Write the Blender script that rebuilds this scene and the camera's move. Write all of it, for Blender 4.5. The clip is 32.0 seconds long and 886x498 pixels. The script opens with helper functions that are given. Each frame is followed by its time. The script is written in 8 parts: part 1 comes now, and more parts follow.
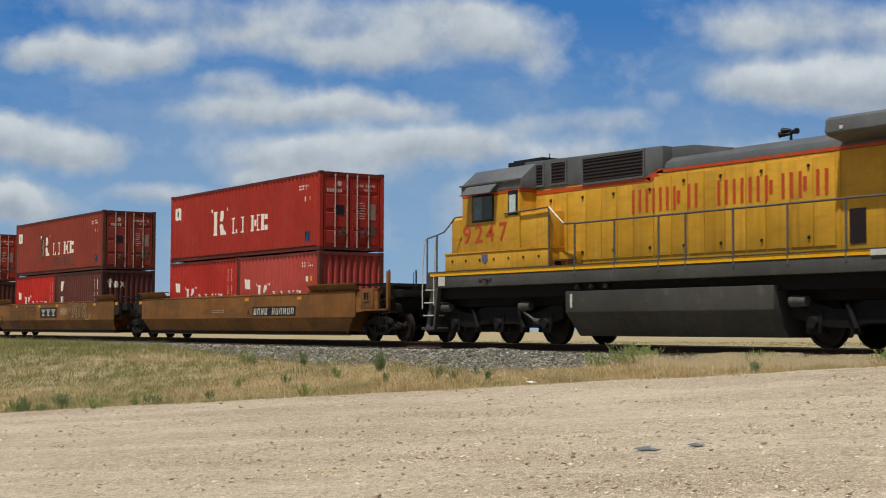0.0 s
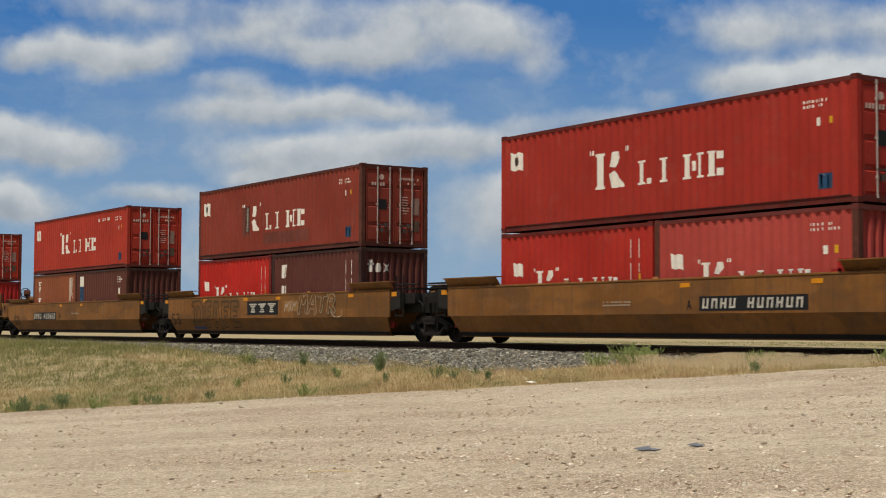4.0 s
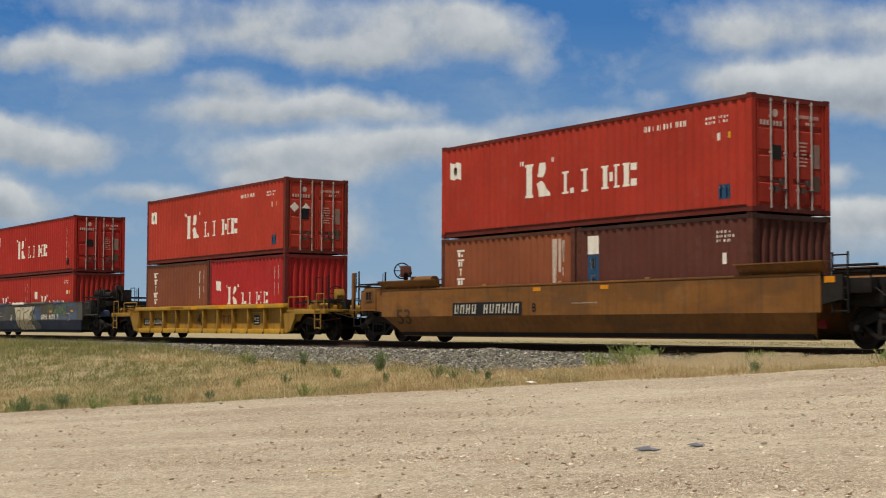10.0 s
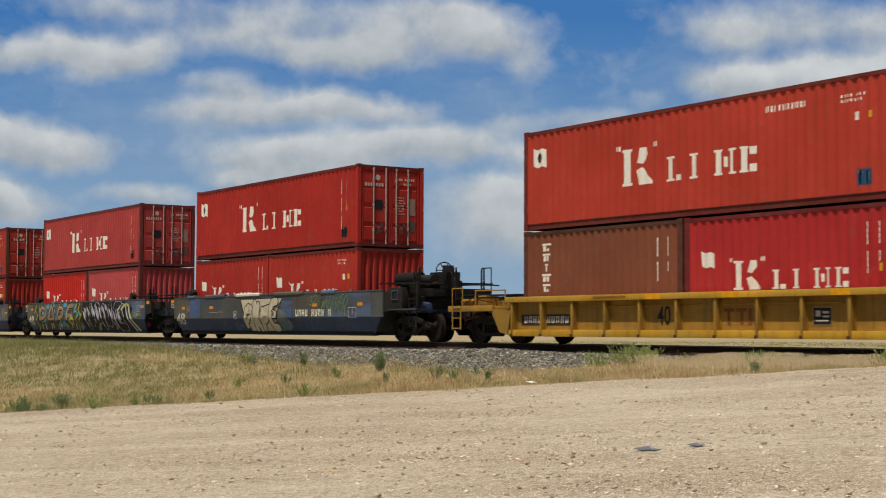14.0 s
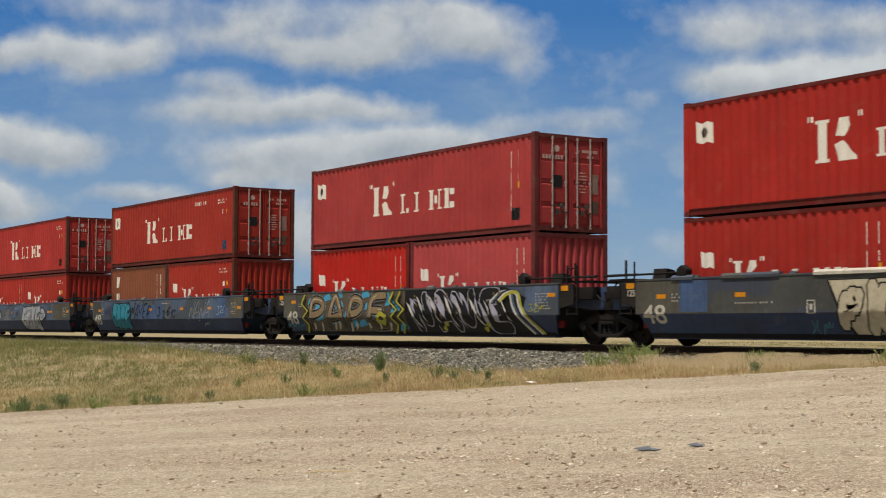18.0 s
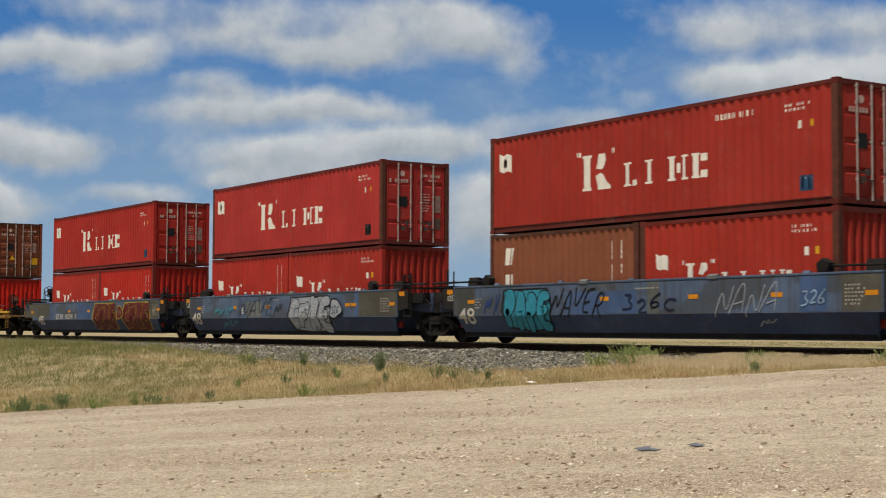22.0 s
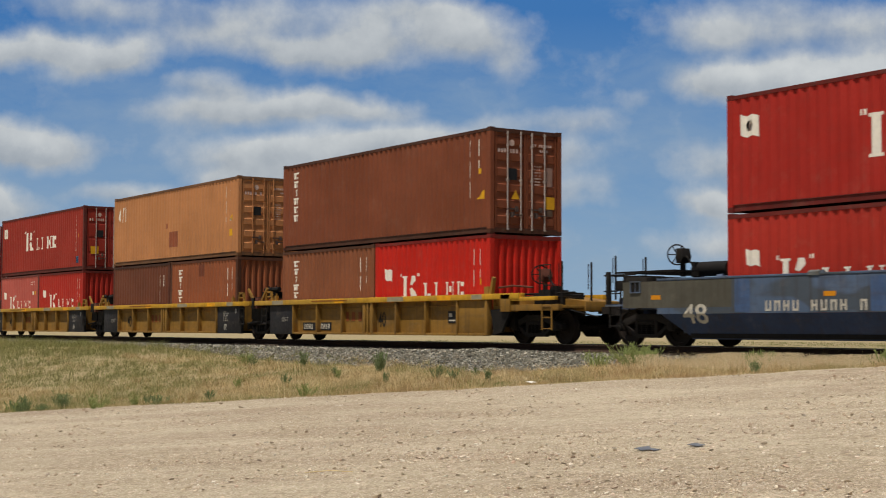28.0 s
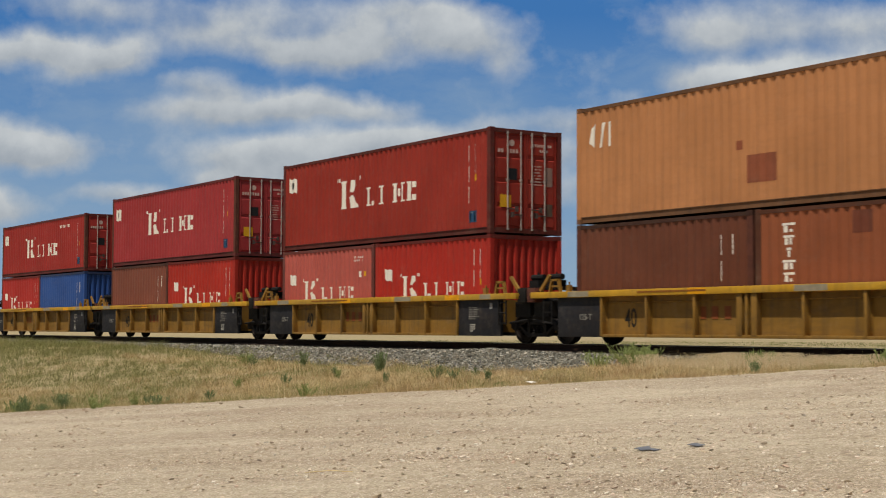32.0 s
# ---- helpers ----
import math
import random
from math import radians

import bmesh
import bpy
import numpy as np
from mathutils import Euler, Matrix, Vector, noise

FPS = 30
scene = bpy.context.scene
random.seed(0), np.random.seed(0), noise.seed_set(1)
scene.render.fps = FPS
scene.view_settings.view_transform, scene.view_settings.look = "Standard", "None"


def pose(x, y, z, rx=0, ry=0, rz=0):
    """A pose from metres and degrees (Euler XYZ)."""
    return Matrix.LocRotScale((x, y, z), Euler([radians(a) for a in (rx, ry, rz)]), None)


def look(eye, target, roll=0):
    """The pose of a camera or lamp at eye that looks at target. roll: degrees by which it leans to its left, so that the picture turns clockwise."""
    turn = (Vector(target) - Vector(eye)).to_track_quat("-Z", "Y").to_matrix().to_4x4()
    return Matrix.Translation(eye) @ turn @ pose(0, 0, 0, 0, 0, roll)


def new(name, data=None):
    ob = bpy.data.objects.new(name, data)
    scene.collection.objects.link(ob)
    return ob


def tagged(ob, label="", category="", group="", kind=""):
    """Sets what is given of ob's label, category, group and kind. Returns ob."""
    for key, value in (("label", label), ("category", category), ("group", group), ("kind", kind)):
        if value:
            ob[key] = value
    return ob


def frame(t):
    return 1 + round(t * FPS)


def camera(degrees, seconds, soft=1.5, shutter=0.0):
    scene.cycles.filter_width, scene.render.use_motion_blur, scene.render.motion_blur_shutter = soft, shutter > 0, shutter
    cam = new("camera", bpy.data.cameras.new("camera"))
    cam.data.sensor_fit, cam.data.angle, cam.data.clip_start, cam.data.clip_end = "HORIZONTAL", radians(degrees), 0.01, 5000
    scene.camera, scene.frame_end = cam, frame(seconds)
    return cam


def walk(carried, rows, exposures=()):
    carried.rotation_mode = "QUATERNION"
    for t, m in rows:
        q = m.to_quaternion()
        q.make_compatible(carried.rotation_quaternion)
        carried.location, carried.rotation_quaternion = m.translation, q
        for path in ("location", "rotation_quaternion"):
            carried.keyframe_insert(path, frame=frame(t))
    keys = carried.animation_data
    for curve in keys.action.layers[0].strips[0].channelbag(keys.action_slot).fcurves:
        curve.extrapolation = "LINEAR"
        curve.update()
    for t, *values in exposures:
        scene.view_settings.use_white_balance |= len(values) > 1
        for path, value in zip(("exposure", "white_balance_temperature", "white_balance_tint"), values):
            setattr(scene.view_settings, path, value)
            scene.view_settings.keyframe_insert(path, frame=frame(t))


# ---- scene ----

# The top of the rails is z = 0 and the track runs along x; the train rolls towards +x.
EYE = Vector((0.0, -24.326, 0.36))
AIM = EYE + Vector((-0.83384, 0.54933, 0.05437))
cam = camera(33.25, 32.0, soft=1.05, shutter=0.25)
walk(cam, [(0.0, look(EYE, AIM, 0.229)), (32.0, look(EYE, AIM, 0.229))], [(0.0, -0.02, 6480, 9), (0.5, 0.06, 6560, 9), (1.0, 0.12, 6660, 9), (1.6, 0.0, 6740, 10), (2.1, -0.07, 6800, 10), (2.6, -0.07, 6800, 10), (26.0, -0.07, 6800, 10), (30.0, -0.11, 6800, 10), (32.0, -0.11, 6800, 10)])

# ---------------------------------------------------------------- light
SUN_TO = Vector((0.13, -0.33, 0.93)).normalized()
world = bpy.data.worlds.new("sky")
scene.world = world
world.use_nodes = True
wn = world.node_tree
sky = wn.nodes.new("ShaderNodeTexSky")
sky.sky_type, sky.sun_disc = "NISHITA", False
sky.sun_elevation = math.asin(SUN_TO.z)
sky.sun_rotation = math.atan2(SUN_TO.x, SUN_TO.y)
sky.air_density, sky.dust_density, sky.ozone_density = 1.0, 1.2, 1.0
wn.nodes["Background"].inputs["Strength"].default_value = 0.055
wn.links.new(sky.outputs["Color"], wn.nodes["Background"].inputs["Color"])
sun = new("sun", bpy.data.lights.new("sun", "SUN"))
sun.data.energy, sun.data.angle, sun.data.color = 4.7, radians(0.55), (1.0, 0.95, 0.87)
sun.matrix_world = look(SUN_TO * 100, (0, 0, 0))


# ---------------------------------------------------------------- materials
def lin(r, g, b):
    """Linear colour from 0..255 display values."""
    return tuple(((c / 255) / 12.92 if c / 255 <= 0.04045 else ((c / 255 + 0.055) / 1.055) ** 2.4) for c in (r, g, b))


class Nodes:
    """A material's node tree, with short calls."""

    def __init__(self, name):
        self.mat = bpy.data.materials.new(name)
        self.mat.use_nodes = True
        self.tree = self.mat.node_tree
        self.bsdf = self.tree.nodes["Principled BSDF"]

    def node(self, kind, props=None, **ins):
        n = self.tree.nodes.new(kind)
        props = props or {}
        if "operation" in props:
            n.operation = props["operation"]
        if "data_type" in props:
            n.data_type = props["data_type"]
        if "blend_type" in props:
            n.blend_type = props["blend_type"]
        if "feature" in props:
            n.feature = props["feature"]
        if "interpolation_type" in props:
            n.interpolation_type = props["interpolation_type"]
        if "clamp" in props:
            n.clamp = props["clamp"]
        for k, v in ins.items():
            key = int(k[1:]) if k[0] == "i" and k[1:].isdigit() else k.replace("_", " ")
            self.put(n.inputs[key], v)
        return n

    def put(self, socket, v):
        if hasattr(v, "is_linked"):
            self.tree.links.new(v, socket)
        else:
            socket.default_value = v

    def coords(self, scale=(1, 1, 1), which="Object"):
        tc = self.node("ShaderNodeTexCoord")
        mp = self.node("ShaderNodeMapping")
        mp.inputs["Scale"].default_value = scale
        self.tree.links.new(tc.outputs[which], mp.inputs["Vector"])
        return mp.outputs["Vector"]

    def shifted(self, scale=(1, 1, 1)):
        """Object coordinates, moved by the object's random number so that alike things differ."""
        tc, oi = self.node("ShaderNodeTexCoord"), self.node("ShaderNodeObjectInfo")
        sh = self.node("ShaderNodeVectorMath", {"operation": "MULTIPLY_ADD"})
        self.tree.links.new(oi.outputs["Random"], sh.inputs[0])
        sh.inputs[1].default_value = (37.0, 53.0, 29.0)
        self.tree.links.new(tc.outputs["Object"], sh.inputs[2])
        mp = self.node("ShaderNodeMapping", Vector=sh.outputs["Vector"])
        mp.inputs["Scale"].default_value = scale
        return mp.outputs["Vector"]

    def noise(self, vec, scale, detail=4.0, rough=0.55, dist=0.0):
        return self.node("ShaderNodeTexNoise", None, Vector=vec, Scale=scale, Detail=detail, Roughness=rough, Distortion=dist).outputs["Fac"]

    def ramp(self, fac, a, b, lo=0.0, hi=1.0):
        n = self.node("ShaderNodeMapRange", {"clamp": True})
        for i, v in enumerate((fac, a, b, lo, hi)):
            self.put(n.inputs[i], v)
        return n.outputs[0]

    def math(self, op, a, b=0.0, c=0.0):
        n = self.node("ShaderNodeMath", {"operation": op})
        for i, v in enumerate((a, b, c)):
            self.put(n.inputs[i], v)
        return n.outputs[0]

    def mix(self, fac, a, b, blend="MIX"):
        n = self.node("ShaderNodeMix", {"data_type": "RGBA", "blend_type": blend})
        for i, v in ((0, fac), (6, a), (7, b)):
            self.put(n.inputs[i], (*v, 1.0) if isinstance(v, tuple) and len(v) == 3 else v)
        return n.outputs[2]

    def bump(self, height, strength, distance=0.01):
        n = self.node("ShaderNodeBump", None, Height=height, Strength=strength, Distance=distance)
        self.put(self.bsdf.inputs["Normal"], n.outputs[0])

    def set(self, **kw):
        for k, v in kw.items():
            if k == "color":
                self.put(self.bsdf.inputs["Base Color"], (*v, 1.0) if isinstance(v, tuple) else v)
            else:
                self.put(self.bsdf.inputs[k.replace("_", " ")], v)
        return self.mat


MATS = {}


def painted(name, rgb, dirt=0.35, rust=0.25, rough=0.6, metal=0.0, streak=True, patch=None, even=0.0):
    """Weathered paint on steel: faded patches, vertical streaks of dirt, rusty chips, touched-up patches."""
    if name in MATS:
        return MATS[name]
    n = Nodes(name)
    c = lin(*rgb)
    v = n.shifted()
    big = n.noise(v, 0.5, 4, 0.6)
    fine = n.noise(v, 9.0, 5, 0.65)
    faded = tuple(min(1.0, x * (1.14 - 0.06 * even) + 0.012 * (1 - even)) for x in c)
    deep = tuple(x * (0.74 + 0.26 * even) for x in c)
    col = n.mix(n.ramp(big, 0.35, 0.68), deep, faded)
    col = n.mix(n.ramp(fine, 0.3, 0.75, 0.0, 0.35), col, deep)
    if patch:
        col = n.mix(n.ramp(n.noise(n.shifted((0.5, 1, 1.2)), 0.9, 2, 0.4), 0.52, 0.56, 0.0, 0.75), col, lin(*patch))
    if streak:
        st = n.noise(n.shifted((3.2, 3.2, 0.16)), 2.2, 5, 0.6)
        col = n.mix(n.ramp(st, 0.5, 0.78, 0.0, dirt), col, (0.05, 0.036, 0.028))
        smear = n.noise(n.shifted((0.35, 1, 1.6)), 2.6, 6, 0.68)
        col = n.mix(n.ramp(smear, 0.5, 0.8, 0.0, dirt * 0.9), col, (0.06, 0.042, 0.03))
    speck = n.noise(n.shifted((1, 1, 0.55)), 5.5, 8, 0.72)
    col = n.mix(n.ramp(speck, 0.66, 0.73, 0.0, rust), col, (0.085, 0.036, 0.02))
    dust = n.noise(v, 2.3, 6, 0.7)
    col = n.mix(n.ramp(dust, 0.55, 0.8, 0.0, 0.14 - 0.08 * even), col, (0.42, 0.33, 0.25))
    n.bump(fine, 0.12, 0.006)
    MATS[name] = n.set(color=col, Roughness=n.ramp(fine, 0.2, 0.8, rough - 0.08, rough + 0.15), Metallic=metal, Specular_IOR_Level=0.28)
    return MATS[name]


def plain(name, rgb, rough=0.55, metal=0.0, vary=0.25, scale=6.0):
    """A small part's surface, with a little unevenness."""
    if name in MATS:
        return MATS[name]
    n = Nodes(name)
    c = lin(*rgb)
    f = n.noise(n.shifted(), scale, 5, 0.6)
    col = n.mix(n.ramp(f, 0.3, 0.72), tuple(x * (1 - vary) for x in c), tuple(min(1, x * (1 + vary * 0.5)) for x in c))
    n.bump(f, 0.1, 0.004)
    MATS[name] = n.set(color=col, Roughness=rough, Metallic=metal, Specular_IOR_Level=0.3)
    return MATS[name]


def gravel_mat():
    n = Nodes("gravel_road")
    v = n.coords()
    grains = n.node("ShaderNodeTexVoronoi", {"feature": "F1"}, Vector=v, Scale=58.0, Randomness=1.0)
    coarse = n.node("ShaderNodeTexVoronoi", {"feature": "F1"}, Vector=v, Scale=15.0, Randomness=1.0)
    wide = n.noise(v, 0.22, 4, 0.6)
    mid = n.noise(v, 1.6, 6, 0.62)
    rut = n.noise(n.coords((0.25, 1.3, 1.0)), 0.5, 4, 0.6)
    fine = n.noise(v, 70.0, 4, 0.7)
    col = n.mix(n.ramp(wide, 0.32, 0.68), (0.37, 0.308, 0.205), (0.485, 0.42, 0.295))
    col = n.mix(n.ramp(mid, 0.42, 0.72, 0.0, 0.42), col, (0.30, 0.24, 0.16))
    col = n.mix(n.ramp(rut, 0.5, 0.7, 0.0, 0.5), col, (0.60, 0.53, 0.40))
    drift = n.noise(n.coords((0.5, 1.1, 1.0)), 0.75, 5, 0.62)
    col = n.mix(n.ramp(drift, 0.5, 0.72, 0.0, 0.5), col, (0.285, 0.215, 0.145))
    tc = n.node("ShaderNodeTexCoord")
    along = n.node("ShaderNodeMapping", Vector=tc.outputs["Object"])
    along.inputs["Rotation"].default_value = (0, 0, -math.atan2(0.4416, 0.8972))
    drawn = n.node("ShaderNodeMapping", Vector=along.outputs["Vector"])
    drawn.inputs["Scale"].default_value = (0.14, 0.85, 1.0)
    lane = n.noise(drawn.outputs["Vector"], 1.0, 5, 0.62, 0.5)
    col = n.mix(n.ramp(lane, 0.5, 0.64, 0.0, 0.55), col, (0.62, 0.55, 0.405))
    col = n.mix(n.ramp(lane, 0.48, 0.36, 0.0, 0.55), col, (0.30, 0.225, 0.15))
    sep = n.node("ShaderNodeSeparateColor", None, Color=grains.outputs["Color"])
    col = n.mix(n.ramp(sep.outputs[0], 0.35, 1.0, 0.0, 0.62), col, (0.17, 0.12, 0.085))
    col = n.mix(n.ramp(sep.outputs[1], 0.7, 1.0, 0.0, 0.8), col, (0.70, 0.60, 0.49))
    sep2 = n.node("ShaderNodeSeparateColor", None, Color=coarse.outputs["Color"])
    col = n.mix(n.ramp(sep2.outputs[2], 0.8, 1.0, 0.0, 0.55), col, (0.64, 0.52, 0.40))
    col = n.mix(n.ramp(sep2.outputs[0], 0.85, 1.0, 0.0, 0.5), col, (0.20, 0.145, 0.10))
    col = n.mix(n.ramp(fine, 0.35, 0.75, 0.0, 0.3), col, (0.25, 0.185, 0.135))
    h = n.math("ADD", n.math("MULTIPLY", grains.outputs["Distance"], -0.5), n.math("ADD", n.math("MULTIPLY", coarse.outputs["Distance"], -0.5), mid))
    n.bump(h, 0.9, 0.03)
    return n.set(color=col, Roughness=0.92, Specular_IOR_Level=0.2)


def soil_mat():
    """Dry prairie ground with straw, bare soil and faint green."""
    n = Nodes("prairie_soil")
    v = n.coords()
    wide = n.noise(v, 0.09, 5, 0.6)
    mid = n.noise(v, 0.9, 6, 0.62)
    fine = n.noise(v, 14.0, 6, 0.68)
    col = n.mix(n.ramp(mid, 0.34, 0.68), (0.30, 0.24, 0.13), (0.41, 0.335, 0.20))
    col = n.mix(n.ramp(wide, 0.52, 0.72, 0.0, 0.55), col, (0.19, 0.20, 0.075))
    col = n.mix(n.ramp(fine, 0.35, 0.7, 0.0, 0.45), col, (0.22, 0.155, 0.08))
    n.bump(fine, 0.7, 0.05)
    return n.set(color=col, Roughness=0.95, Specular_IOR_Level=0.15)


def island_mat(name, colours, rough=0.85, scale=30.0, spec=0.25):
    """For joined pebbles, stones or blades: each island takes its own tint out of a few."""
    n = Nodes(name)
    geo = n.node("ShaderNodeNewGeometry")
    cr = n.node("ShaderNodeValToRGB", None, Fac=geo.outputs["Random Per Island"])
    el = cr.color_ramp.elements
    while len(el) < len(colours):
        el.new(0.5)
    for i, c in enumerate(colours):
        el[i].position = i / (len(colours) - 1)
        el[i].color = (*c, 1.0)
    f = n.noise(n.coords(), scale, 4, 0.6)
    col = n.mix(n.ramp(f, 0.3, 0.75, 0.0, 0.35), cr.outputs["Color"], tuple(x * 0.5 for x in colours[0]))
    return n.set(color=col, Roughness=rough, Specular_IOR_Level=spec)


def grass_mat(name, dry, green, share):
    """Blades that let light through: straw that turns green or reddish in patches of the ground."""
    n = Nodes(name)
    geo = n.node("ShaderNodeNewGeometry")
    v = n.coords()
    patch = n.noise(v, 0.28, 5, 0.62)
    ruddy = n.noise(v, 0.6, 4, 0.6)
    rnd = geo.outputs["Random Per Island"]
    straw = n.mix(rnd, dry[0], dry[1])
    straw = n.mix(n.ramp(ruddy, 0.45, 0.62, 0.0, 0.65), straw, (0.38, 0.235, 0.12))
    tuft = n.noise(v, 5.0, 4, 0.65)
    straw = n.mix(n.ramp(tuft, 0.44, 0.68, 0.0, 0.6), straw, (0.28, 0.20, 0.09))
    pale = n.noise(v, 2.1, 5, 0.65)
    straw = n.mix(n.ramp(pale, 0.46, 0.64, 0.0, 0.6), straw, (0.74, 0.62, 0.39))
    leaf = n.mix(rnd, green[0], green[1])
    sep = n.node("ShaderNodeSeparateXYZ", None, Vector=v)
    far = n.ramp(sep.outputs["X"], -28.0, -48.0, -0.05, 0.13)
    weedy = n.noise(v, 1.1, 5, 0.65)
    patch = n.math("ADD", n.math("MULTIPLY", patch, 0.6), n.math("MULTIPLY", weedy, 0.4))
    fac = n.ramp(n.math("ADD", n.math("ADD", patch, far), n.math("MULTIPLY", rnd, 0.16)), share, share + 0.11, 0.0, 0.9)
    col = n.mix(fac, straw, leaf)
    n.set(color=col, Roughness=0.8, Specular_IOR_Level=0.15)
    thin = n.node("ShaderNodeBsdfTranslucent", None, Color=col)
    both = n.node("ShaderNodeMixShader", None, Fac=0.42)
    n.tree.links.new(n.bsdf.outputs[0], both.inputs[1])
    n.tree.links.new(thin.outputs[0], both.inputs[2])
    n.tree.links.new(both.outputs[0], n.tree.nodes["Material Output"].inputs["Surface"])
    return n.mat


def glass_mat():
    n = Nodes("cab_glass")
    return n.set(color=(0.02, 0.026, 0.03), Roughness=0.06, Specular_IOR_Level=0.7)


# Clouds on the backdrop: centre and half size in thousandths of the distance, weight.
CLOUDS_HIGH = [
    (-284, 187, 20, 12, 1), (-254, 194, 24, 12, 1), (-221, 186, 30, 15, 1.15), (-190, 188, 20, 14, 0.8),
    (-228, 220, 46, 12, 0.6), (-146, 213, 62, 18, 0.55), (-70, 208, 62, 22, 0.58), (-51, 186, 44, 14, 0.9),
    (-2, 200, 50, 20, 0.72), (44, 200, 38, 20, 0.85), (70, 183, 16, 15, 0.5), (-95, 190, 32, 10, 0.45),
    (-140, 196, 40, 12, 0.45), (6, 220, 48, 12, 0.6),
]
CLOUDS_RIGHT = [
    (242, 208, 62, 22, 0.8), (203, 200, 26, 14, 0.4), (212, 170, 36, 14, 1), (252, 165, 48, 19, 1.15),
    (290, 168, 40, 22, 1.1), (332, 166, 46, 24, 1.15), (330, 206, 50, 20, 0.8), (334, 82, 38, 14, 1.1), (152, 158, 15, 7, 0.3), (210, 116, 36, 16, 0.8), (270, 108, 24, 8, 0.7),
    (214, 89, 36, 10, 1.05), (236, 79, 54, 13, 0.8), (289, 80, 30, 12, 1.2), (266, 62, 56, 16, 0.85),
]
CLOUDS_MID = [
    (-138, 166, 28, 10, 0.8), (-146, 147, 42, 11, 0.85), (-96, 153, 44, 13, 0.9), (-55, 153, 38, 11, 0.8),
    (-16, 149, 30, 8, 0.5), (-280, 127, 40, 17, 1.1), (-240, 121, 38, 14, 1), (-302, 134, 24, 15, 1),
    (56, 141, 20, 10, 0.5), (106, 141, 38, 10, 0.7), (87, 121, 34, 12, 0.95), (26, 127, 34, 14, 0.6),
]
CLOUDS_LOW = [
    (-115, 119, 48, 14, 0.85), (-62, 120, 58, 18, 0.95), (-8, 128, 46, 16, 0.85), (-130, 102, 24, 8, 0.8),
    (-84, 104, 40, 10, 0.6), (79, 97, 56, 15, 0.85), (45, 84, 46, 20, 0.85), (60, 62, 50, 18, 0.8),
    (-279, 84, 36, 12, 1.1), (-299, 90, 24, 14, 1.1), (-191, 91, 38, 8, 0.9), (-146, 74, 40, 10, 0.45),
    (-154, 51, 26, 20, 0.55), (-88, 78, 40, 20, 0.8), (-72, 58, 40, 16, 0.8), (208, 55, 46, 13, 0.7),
]


